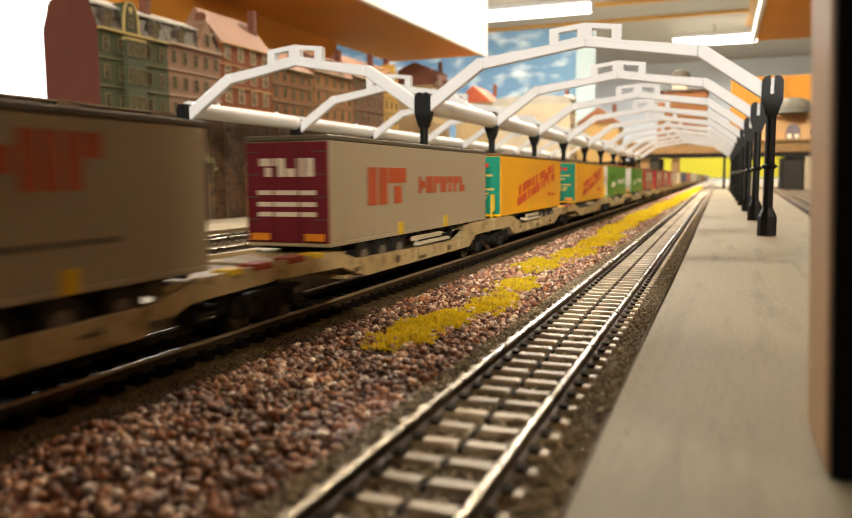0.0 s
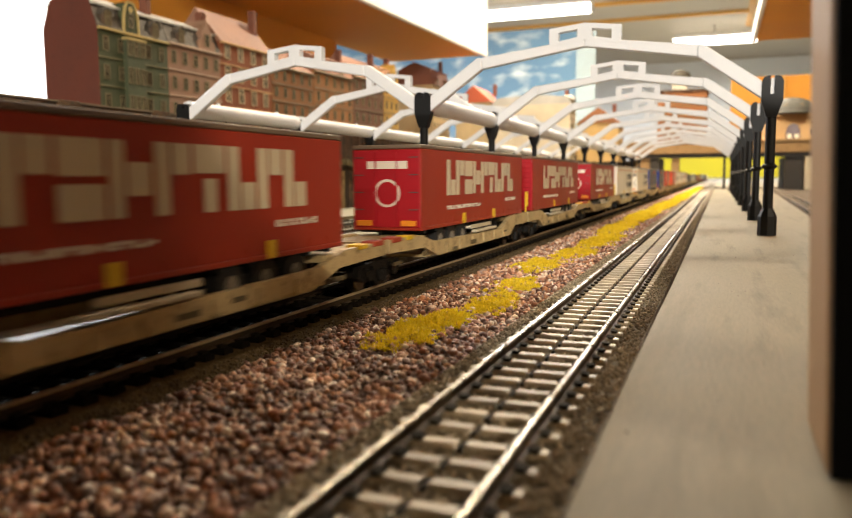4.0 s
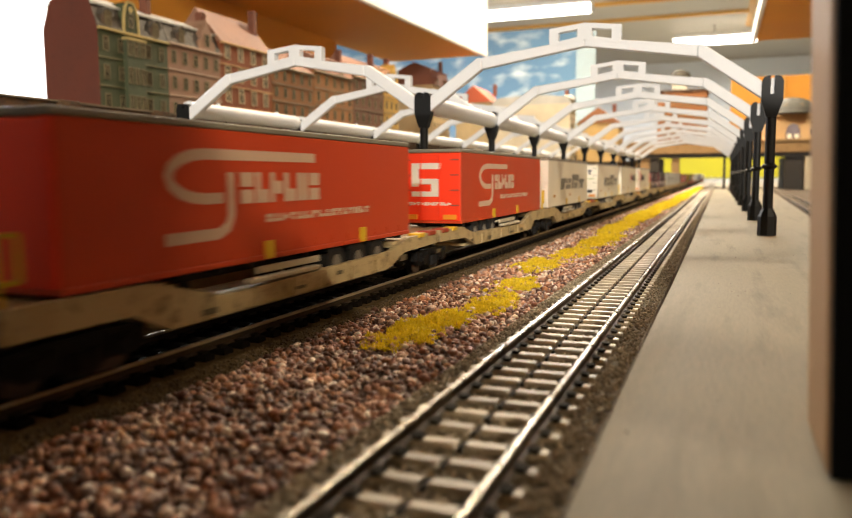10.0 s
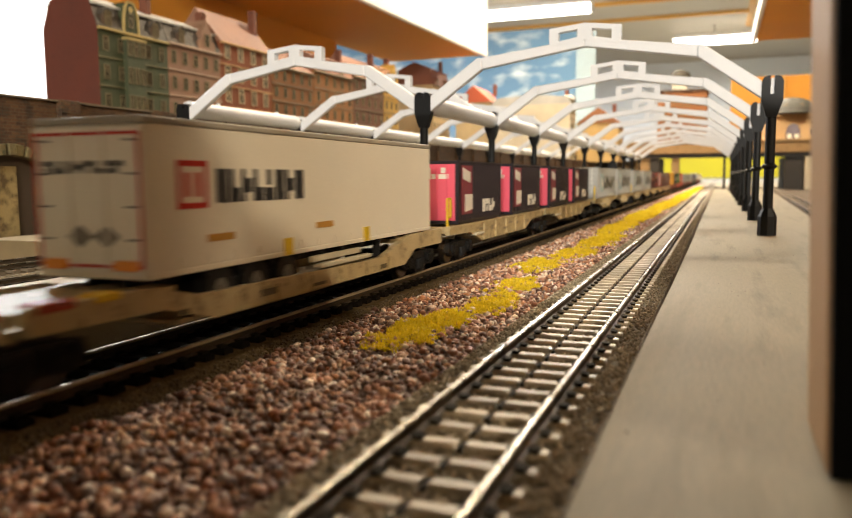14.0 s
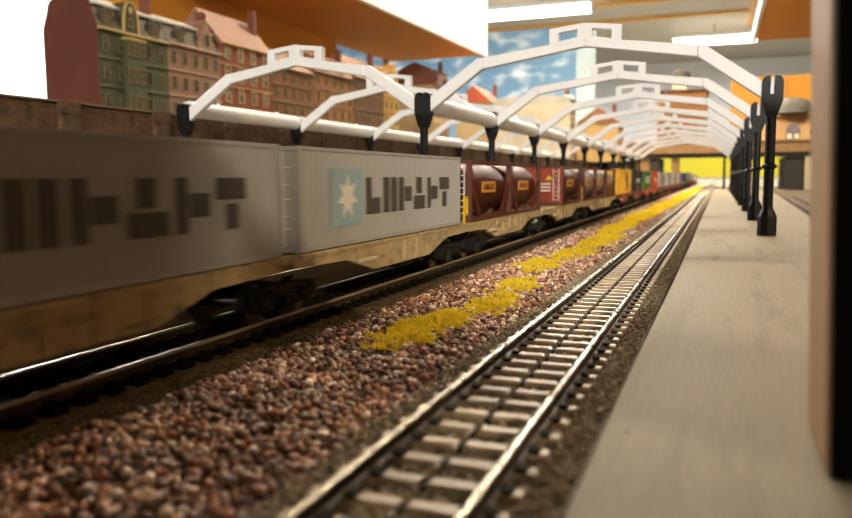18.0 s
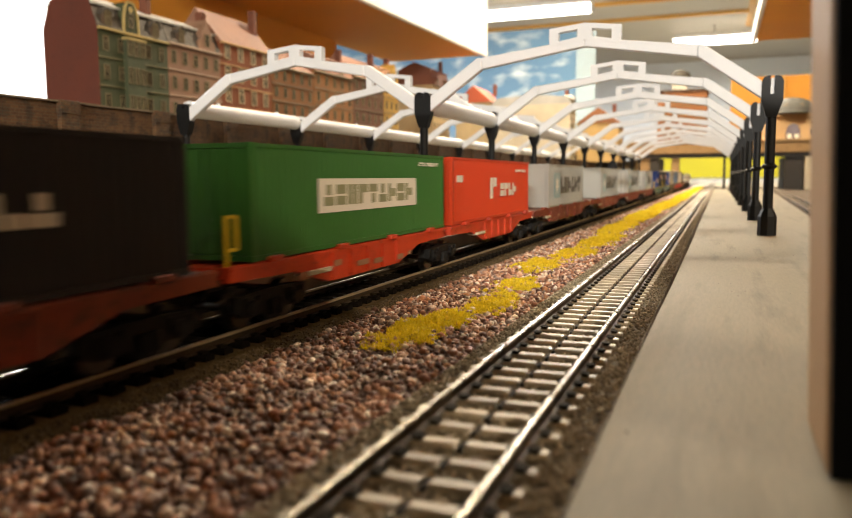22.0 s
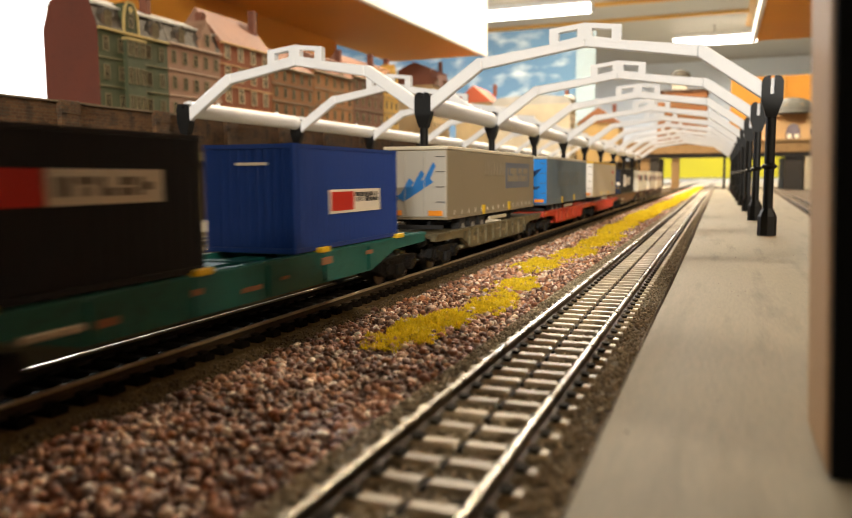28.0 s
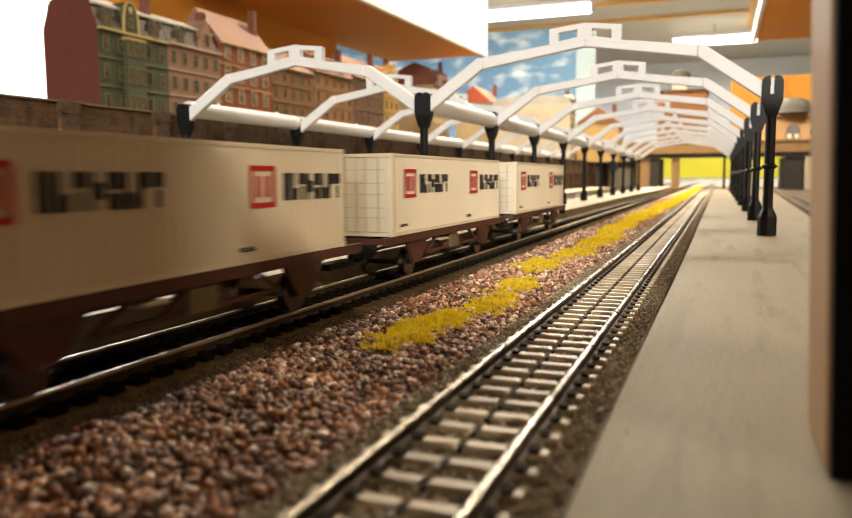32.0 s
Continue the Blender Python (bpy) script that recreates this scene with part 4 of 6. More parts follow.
    part("leg", box(B(), 0.44, 0.48, 0.005, 0.025, -0.41, -0.25), WOOD, sh)
    # small tower roof far behind
    t = thing("church_tower", pose(-0.145, y + 0.20, Z_GROUND + 0.158), "model tower with a dark cap behind the bridge", "tower")
    part("shaft", box(B(), -0.026, 0.026, 0, 0.052, 0, 0.250), mat("tower_stone", "b9b2a0", 0.8), t)
    bm = B()
    for k in range(5):
        a0, a1 = math.pi / 2 * k / 5, math.pi / 2 * (k + 1) / 5
        cyl(bm, (0, 0.026, 0.250 + 0.013 * (math.sin(a0) + math.sin(a1))), 0.036 * math.cos(a0), 0.026 * (math.sin(a1) - math.sin(a0)), "z", 20, max(0.003, 0.036 * math.cos(a1)))
    part("cap", bm, mat("tower_cap", "4a4438", 0.6), t, smooth=True)


def platform_clock():
    c = thing("platform_clock", pose(X_M, Y_POST + 6 * BAY - 0.0055, Z_PLAT), "dark round platform clock hung on a black post", "clock")
    part("case", cyl(B(), (0, 0, 0.052), 0.0085, 0.004, "y", 24), BLACK, c)
    part("bracket", box(B(), -0.0011, 0.0011, 0.0018, 0.0036, 0.040, 0.064), BLACK, c)
    part("roof", prism(B(), [(-0.009, 0.0585), (0.009, 0.0585), (0, 0.0640)], "y", -0.0026, 0.0017), BLACK, c)


def near_board():
    # Unseen board, its outline cut to keep lamp light off the near left.
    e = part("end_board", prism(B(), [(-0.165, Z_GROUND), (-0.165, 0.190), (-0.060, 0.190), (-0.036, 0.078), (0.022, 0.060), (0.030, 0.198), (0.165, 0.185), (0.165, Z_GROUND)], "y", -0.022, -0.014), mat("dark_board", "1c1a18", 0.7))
    tagged(e, "unseen dark board added to shade the near end of the layout", "board", kind="structure")
    b = thing("wooden_block", pose(0.0122, 0.0920, Z_PLAT, 0, -1.9, 0), "beige wooden block with a black front standing on the platform", "block")
    part("block", box(B(), 0.0, 0.075, 0.0008, 0.0205, 0, 0.082, 0.0008), BOARD, b)
    part("front_plate", box(B(), 0.0004, 0.0745, -0.0006, 0.0006, 0.0004, 0.081), mat("matt_black", "030302", 0.9, spec=0.1), b, "matt black front")


# ---- train ----
BEIGE = mat("wagon_beige", "b5a279", 0.55, 0, 0.15, 300, 0.25, 1800, stain="6b5c40", stain_at=0.60, spec=0.2)
WRED = mat("wagon_red", "c03a16", 0.5, 0, 0.15, 300, 0.2, 1800, stain="6e2416", stain_at=0.63)
WBROWN = mat("wagon_brown", "84381e", 0.6, 0, 0.2, 300, 0.2, 1800, stain="432a1c", stain_at=0.60)
WTAN = mat("wagon_tan", "7a5632", 0.6, 0, 0.2, 300, 0.2, 1800, stain="4a3420", stain_at=0.60)
WTEAL = mat("wagon_teal", "125e58", 0.5, 0, 0.15, 300, 0.2, 1800, stain="143e3a", stain_at=0.62)
WOLIVE = mat("wagon_olive", "6a6044", 0.65, 0, 0.3, 300, 0.3, 1800, stain="35301f", stain_at=0.56)
WRUST = mat("wagon_rust", "4f2c20", 0.6, 0, 0.2, 300, 0.2, 1800)
BOGIE = mat("bogie_black", "0d0b09", 0.6, 0, 0.3, 300, 0.3, spec=0.3)
WHEEL = mat("wheel_steel", "5e5a54", 0.3, 1.0, 0.2, 300, 0.1)
YEL = mat("safety_yellow", "d8b41a", 0.5, 0, 0.1)
ORG = mat("lamp_orange", "e08a1a", 0.4, 0, 0.1)
TYRE = mat("tyre_rubber", "171615", 0.8, 0, 0.2)
HUB = mat("hub_grey", "7c766c", 0.55, 0.2, 0.1)
PALE = mat("pale_marking", "cfc6b2", 0.6, 0, 0.1)
GALV = mat("pale_strip", "bdb49c", 0.6, 0, 0.1, spec=0.2)
MESHES = {}
TRAIN = []   # (thing, place along the train, height)


def keep(key, make, material):
    if key not in MESHES:
        bm = B()
        make(bm)
        me = bpy.data.meshes.new(key)
        bm.to_mesh(me)
        bm.free()
        me.materials.append(material)
        MESHES[key] = me
    return MESHES[key]


def wheelset_geo(bm):
    for s in (-1, 1):
        cyl(bm, (s * 0.0081, 0, 0), 0.0052, 0.0022, "x", 20)
        cyl(bm, (s * 0.0069, 0, 0), 0.0058, 0.0006, "x", 20)
    cyl(bm, (0, 0, 0), 0.0010, 0.021, "x", 8)


def bogie_geo(bm):
    for s in (-1, 1):
        x0, x1 = sorted((s * 0.0098, s * 0.0122))
        prism(bm, [(-0.0175, 0.0028), (-0.0135, 0.0008), (-0.006, 0.0012), (-0.003, -0.0012), (0.003, -0.0012), (0.006, 0.0012), (0.0135, 0.0008), (0.0175, 0.0028),
                   (0.0165, 0.0064), (0.006, 0.0070), (-0.006, 0.0070), (-0.0165, 0.0064)], "x", x0, x1)
        for q in (-0.0105, 0.0105):
            cyl(bm, (s * 0.0127, q, 0.0030), 0.0021, 0.0012, "x", 10)
            box(bm, min(s * 0.0098, s * 0.0130), max(s * 0.0098, s * 0.0130), q - 0.0036, q - 0.0024, 0.0026, 0.0060)
            box(bm, min(s * 0.0098, s * 0.0130), max(s * 0.0098, s * 0.0130), q + 0.0024, q + 0.0036, 0.0026, 0.0060)
        for q in (-0.0016, 0.0016):
            cyl(bm, (s * 0.0126, q, 0.0022), 0.0013, 0.0040, "z", 8)
    box(bm, -0.0098, 0.0098, -0.003, 0.003, 0.0030, 0.0072)


def bogie(parent, y):
    b = shared("bogie", keep("bogie_mesh", bogie_geo, BOGIE), parent, (0, y, Z_TRAIN + 0.0025), "black sprung bogie")
    for q in (-0.0105, 0.0105):
        shared("wheelset", keep("wheelset_mesh", wheelset_geo, WHEEL), b, (0, q, 0.0027))


def ends(parent, y, s, colour):
    """Buffers, hook and shunter's handrail at a wagon's end; s is -1 at the front."""
    def buf(bm):
        for q in (-1, 1):
            cyl(bm, (q * 0.0100, s * 0.0030, 0.0), 0.0011, 0.0062, "y", 10)
            cyl(bm, (q * 0.0100, s * 0.0062, 0.0), 0.0025, 0.0007, "y", 14)
        box(bm, -0.0022, 0.0022, min(0, s * 0.0095), max(0, s * 0.0095), -0.0050, -0.0028)
    shared("buffer_gear", keep("buffers%d" % s, buf, BOGIE), parent, (0, y, 0.0100))


def handrail(parent, y, z=0.0125, h=0.014):
    def geo(bm):
        w = 0.0008
        for a, b in (((0, 0, 0), (0, 0, h)), ((0, 0.0042, 0.006), (0, 0.0042, h)), ((0, 0, h), (0, 0.0042, h)), ((0, 0, 0.006), (0, 0.0042, 0.006))):
            bar(bm, (a[0], a[1], a[2]), (b[0], b[1], b[2]), w)
    shared("handrail", keep("handrail%.3f" % h, geo, YEL), parent, (0.0128, y, z), "yellow shunter's handrail")


def marks(parent, L, z0, z1, seed, material=PALE, n=7, y0=0.2, y1=0.8, x=0.01432):
    rng = random.Random(seed)
    bm = B()
    for i in range(n):
        y = L * (y0 + (y1 - y0) * (i + rng.random() * 0.7) / n)
        w, hh = rng.uniform(0.003, 0.009), rng.uniform(0.0008, 0.0022)
        z = rng.uniform(z0, z1 - hh)
        box(bm, x, x + 0.0001, y, y + w, z, z + hh)
    tagged(part("markings", bm, material, parent, "small pale markings"), kind="stuff")


def flat_half(t, y0, y1, colour, seed, bog=(True, True), top=0.0146, tabs=None):
    """One container frame from y0 to y1: fish-belly side sills, cross members and bogies."""
    L = y1 - y0
    a, b = y0 + 0.036, y1 - 0.036
    lo, hi = 0.0050, 0.0102
    pts = [(y0, hi + 0.0006), (a - 0.006, hi), (a + 0.014, lo), (b - 0.014, lo), (b + 0.006, hi), (y1, hi + 0.0006), (y1, top), (y0, top)]
    for s in (-1, 1):
        x0, x1 = sorted((s * 0.0120, s * 0.0141))
        part("side_sill", prism(B(), pts, "x", x0, x1), colour, t)
        bm = B()
        xa, xb = sorted((s * 0.0140, s * 0.0147))
        for k in range(5):
            q = a + 0.016 + (b - a - 0.032) * k / 4
            box(bm, xa, xb, q - 0.0007, q + 0.0007, lo + 0.0006, top - 0.0008)
        box(bm, xa, xb, y0, y1, top - 0.0012, top - 0.0003)
        part("sill_rib", bm, colour, t)
    bm = B()
    box(bm, -0.0035, 0.0035, y0 - 0.004, y1 + 0.004, 0.0085, top - 0.0008)
    n = max(4, int(L / 0.022))
    for k in range(n + 1):
        q = y0 + 0.001 + (L - 0.005) * k / n
        box(bm, -0.0119, 0.0119, q, q + 0.003, 0.0115, top - 0.0004)
    part("underframe", bm, colour, t)
    # Pinkish sheen of the flat's top is put into the plate's colour.
    if tabs is WBROWN:
        part("deck_plate", box(B(), -0.0118, 0.0118, y0 + 0.001, y1 - 0.001, top - 0.0014, top - 0.0003), mat("worn_sheen_deck", "8e6250", 0.5, 0, 0.3, 250, 0.3, 1600, stain="6a3a2a", stain_at=0.56), t, "worn brown deck, its pinkish sheen put into the colour")
    if bog[0]:
        bogie(t, y0 + 0.022)
    if bog[1]:
        bogie(t, y1 - 0.022)
    if tabs is not None:
        bm = B()
        for k in range(4):
            q = y0 + L * (k + 0.5) / 4
            box(bm, 0.0135, 0.0158, q - 0.003, q + 0.003, top - 0.0004, top + 0.0012, 0.0003)
        tagged(part("twistlock_flap", bm, tabs, t), kind="stuff")
    bm = B()
    box(bm, 0.0105, 0.0152, y0 + 0.036, y0 + 0.050, 0.0082, 0.0096, 0.0003)
    part("brake_platform", bm, GALV, t, "bright brake lever plate")
    marks(t, L, lo + 0.001, top - 0.002, seed, x=0.0142 + 0.0005, n=6, material=mat("dull_marking", "8a7c60", 0.6) if colour is BEIGE else mat("rubbed_marking", "94684c", 0.6)) if y0 == 0 else None


def wagon(name, s0, s1, label, category="freight wagon"):
    t = thing(name, pose(X_TRAIN, s0, 0), label, category, "wagons of the goods train")
    TRAIN.append((t, s0, 0.0))
    return t


def flat_wagon(s0, s1, colour, label, seed, joint=None, tabs=None, rail=True):
    """Container flat; with a joint it is an articulated pair sharing the middle bogie."""
    L = s1 - s0
    t = wagon("container_wagon", s0, s1, label)
    if joint is None:
        flat_half(t, 0, L, colour, seed, tabs=tabs)
    else:
        j = joint - s0
        flat_half(t, 0, j - 0.004, colour, seed, (True, False), tabs=tabs)
        flat_half(t, j + 0.004, L, colour, seed + 1, (False, True), tabs=tabs)
        bogie(t, j)
        part("joint_plate", box(B(), -0.006, 0.006, j - 0.008, j + 0.008, 0.0100, 0.0132, 0.0006), BOGIE, t)
    ends(t, 0, -1, colour)
    ends(t, L, 1, colour)
    if rail:
        handrail(t, 0.001)
    return t


def pocket_half(t, y0, y1, flip, colour):
    """Pocket wagon body: high ends over the bogies, deep side trough between them."""
    def Y(v):
        return y1 - v if flip else y0 + v
    L = y1 - y0
    prof = [(0, 0.0088), (0.030, 0.0088), (0.040, 0.0040), (L - 0.050, 0.0040), (L - 0.034, 0.0085), (L, 0.0092), (L, 0.0140), (L - 0.030, 0.0136), (L - 0.046, 0.0100),
            (0.060, 0.0086), (0.046, 0.0120), (0.034, 0.0146), (0, 0.0146)]
    for s in (-1, 1):
        x0, x1 = sorted((s * 0.0128, s * 0.0150))
        pts = [(Y(a), b) for a, b in prof]
        part("side_trough", prism(B(), pts, "x", x0, x1), colour, t)
        xa, xb = sorted((s * 0.0149, s * 0.0155))
        bm = B()
        for k in range(6):
            q = Y(0.055 + (L - 0.115) * k / 5)
            box(bm, xa, xb, q - 0.0007, q + 0.0007, 0.0043, 0.0084)
        part("trough_rib", bm, colour, t)
    bm = B()
    ya, yb = sorted((Y(0.002), Y(0.042)))
    box(bm, -0.0128, 0.0128, ya, yb, 0.0118, 0.0138)
    yc, yd = sorted((Y(L - 0.04), Y(L - 0.001)))
    box(bm, -0.0128, 0.0128, yc, yd, 0.0105, 0.0128)
    ye, yf = sorted((Y(0.042), Y(L - 0.04)))
    box(bm, -0.0128, 0.0128, ye, yf, 0.0040, 0.0052)
    part("pocket_floor", bm, colour, t)
    yg, yh = sorted((Y(0.070), Y(0.105)))
    part("lifting_strip", box(B(), 0.0130, 0.0158, yg, yh, 0.0098, 0.0110, 0.0003), GALV, t, "bright pale side strip")
    yi = Y(L - 0.006)
    part("joint_marker", box(B(), 0.0105, 0.0156, yi - 0.004, yi + 0.004, 0.0128, 0.0146, 0.0003), mat("joint_red", "9a3a20", 0.6), t, "red joint cover")
    yk = Y(L - 0.018)
    part("joint_marker", box(B(), 0.0108, 0.0157, yk - 0.003, yk + 0.003, 0.0128, 0.0144, 0.0003), YEL, t, "yellow joint cover")


def pocket_twin(s0, joint, s1, colour, label, seed):
    t = wagon("pocket_wagon", s0, s1, label)
    L, j = s1 - s0, joint - s0
    pocket_half(t, 0, j - 0.002, False, colour)
    pocket_half(t, j + 0.002, L, True, colour)
    bogie(t, 0.019)
    bogie(t, j)
    bogie(t, L - 0.019)
    ends(t, 0, -1, colour)
    ends(t, L, 1, colour)
    handrail(t, 0.0015)
    marks(t, L, 0.0045, 0.0080, seed, n=9, x=0.0156, y0=0.1, y1=0.9, material=mat("dark_marking", "5a5038", 0.6))
    return t


def pocket_single(s0, s1, colour, label, seed):
    t = wagon("pocket_wagon", s0, s1, label)
    L = s1 - s0
    prof = [(0, 0.0096), (0.034, 0.0090), (0.048, 0.0035), (L - 0.048, 0.0035), (L - 0.034, 0.0090), (L, 0.0096), (L, 0.0128), (0, 0.0128)]
    for s in (-1, 1):
        x0, x1 = sorted((s * 0.0128, s * 0.0150))
        part("side_sill", prism(B(), prof, "x", x0, x1), colour, t)
        xa, xb = sorted((s * 0.0149, s * 0.0157))
        bm = B()
        box(bm, xa, xb, 0, L, 0.0118, 0.0127)
        for k in range(9):
            q = 0.045 + (L - 0.09) * k / 8
            box(bm, xa, xb, q - 0.0008, q + 0.0008, 0.0045, 0.0118)
        part("sill_rib", bm, colour, t)
    bm = B()
    box(bm, -0.0128, 0.0128, 0.001, 0.042, 0.0106, 0.0124)
    box(bm, -0.0128, 0.0128, L - 0.042, L - 0.001, 0.0106, 0.0124)
    box(bm, -0.0128, 0.0128, 0.042, L - 0.042, 0.0036, 0.0048)
    part("pocket_floor", bm, colour, t)
    bogie(t, 0.020)
    bogie(t, L - 0.020)
    ends(t, 0, -1, colour)
    ends(t, L, 1, colour)
    marks(t, L, 0.0055, 0.0105, seed, n=6, x=0.0152, material=mat("red_marking", "b4583a", 0.6) if colour is WRED else mat("dull_marking", "8a7c60", 0.6))
    return t


def two_axle(s0, s1, colour, label, seed):
    t = wagon("container_wagon", s0, s1, label)
    L = s1 - s0
    for s in (-1, 1):
        x0, x1 = sorted((s * 0.0125, s * 0.0142))
        part("side_sill", box(B(), x0, x1, 0, L, 0.0118, 0.0146), colour, t)
        xa, xb = sorted((s * 0.0115, s * 0.0128))
        for q in (0.034, L - 0.034):
            part("axle_guard", prism(B(), [(q - 0.011, 0.0118), (q + 0.011, 0.0118), (q + 0.004, 0.0030), (q - 0.004, 0.0030)], "x", xa, xb), colour, t)
        bm = B()
        bar(bm, (s * 0.0118, 0.046, 0.0060), (s * 0.0118, L - 0.046, 0.0060), 0.0011)
        for q in (0.046, 0.065, L - 0.065, L - 0.046):
            bar(bm, (s * 0.0118, q, 0.0060), (s * 0.0118, q + (0.012 if q < L / 2 else -0.012), 0.0120), 0.0010)
        part("truss_rod", bm, colour, t)
    bm = B()
    box(bm, -0.0035, 0.0035, 0, L, 0.0105, 0.0140)
    for k in range(9):
        q = 0.001 + (L - 0.004) * k / 8
        box(bm, -0.0124, 0.0124, q, q + 0.002, 0.0122, 0.0142)
    part("underframe", bm, colour, t)
    part("tool_box", box(B(), 0.0085, 0.0130, L * 0.46, L * 0.46 + 0.011, 0.0052, 0.0112, 0.0004), mat("box_olive", "6a5c40", 0.6), t, "olive equipment box")
    part("brake_plate", box(B(), 0.0100, 0.0148, L * 0.36, L * 0.36 + 0.008, 0.0096, 0.0106, 0.0003), GALV, t, "bright brake plate")
    for q in (0.034, L - 0.034):
        shared("wheelset", keep("wheelset_mesh", wheelset_geo, WHEEL), t, (0, q, Z_TRAIN + 0.0052))
    ends(t, 0, -1, colour)
    ends(t, L, 1, colour)
    return t


# ---- loads ----
BLOCKS = [((0, 0.40, 0, 1), (0.48, 1, 0.56, 1)), ((0, 0.40, 0, 1), (0.48, 1, 0, 0.44)), ((0, 1, 0.58, 1), (0.30, 0.72, 0, 0.50)), ((0, 1, 0, 0.42), (0.25, 0.70, 0.50, 1)),
          ((0, 0.44, 0, 1), (0.56, 1, 0, 1)), ((0, 1, 0, 0.44), (0, 1, 0.54, 1)), ((0, 0.34, 0, 1), (0.42, 1, 0.28, 0.72))]


def stroke(bm, pts, w, x0, x1):
    """A painted line in one piece through points of a wagon's side; w is its width, or one for each point."""
    ws = [w] * len(pts) if isinstance(w, float) else w
    left, right = [], []
    for k, (a, b) in enumerate(pts):
        (p, q), (r, t) = pts[max(k - 1, 0)], pts[min(k + 1, len(pts) - 1)]
        l = math.hypot(r - p, t - q)
        u, v = -(t - q) / l * ws[k] / 2, (r - p) / l * ws[k] / 2
        left.append((float(a + u), float(b + v)))
        right.append((float(a - u), float(b - v)))
    return prism(bm, left + right[::-1], "x", x0, x1)


def pieces(name, bm, material, parent, label=""):
    """Each separate piece of a mesh becomes a part of its own."""
    left = set(bm.verts)
    while left:
        seen, todo = set(), [left.pop()]
        while todo:
            v = todo.pop()
            seen.add(v)
            for e in v.link_edges:
                o = e.other_vert(v)
                if o in left:
                    left.discard(o)
                    todo.append(o)
        one, at = B(), {}
        for f in {f for v in seen for f in v.link_faces}:
            for v in f.verts:
                if v not in at:
                    at[v] = one.verts.new(v.co)
            one.faces.new([at[v] for v in f.verts])
        bmesh.ops.recalc_face_normals(one, faces=one.faces[:])
        part(name, one, material, parent, label)
    bm.free()


def letters(bm, n, y0, z0, w, h, seed, x=0.0, axis="x", gap=0.28, slant=0.0):
    """Plain bars of the size and colour of a line of writing."""
    rng = random.Random(seed)
    cw = w / n
    lw = cw * (1 - gap * 0.7)

    def put(a, b, c, d):
        pts = [(a + c * slant, z0 + c), (b + c * slant, z0 + c), (b + d * slant, z0 + d), (a + d * slant, z0 + d)]
        if axis == "x":
            prism(bm, pts, "x", x, x + 0.00012)
        else:
            prism(bm, pts, "y", x - 0.00012, x)
    last = None
    for i in range(n):
        a = y0 + i * cw
        pick = rng.choice([k for k in BLOCKS if k is not last])
        last = pick
        for u, v, c, d in pick:
            put(a + lw * u, a + lw * v, h * c, h * d)


def lettering(parent, n, y0, z0, w, h, material, seed, x=0.0147, axis="x", slant=0.0, gap=0.25):
    bm = B()
    letters(bm, n, y0, z0, w, h, seed, x, axis, gap, slant)
    return tagged(part("lettering", bm, material, parent), kind="stuff")


def panel(name, parent, material, *b, label=""):
    return part(name, box(B(), *b), material, parent, label)


def paint(name, c, rough=0.42):
    return mat(name, c, rough, 0, 0.07, 120, 0.1, 1500, spec=0.28)


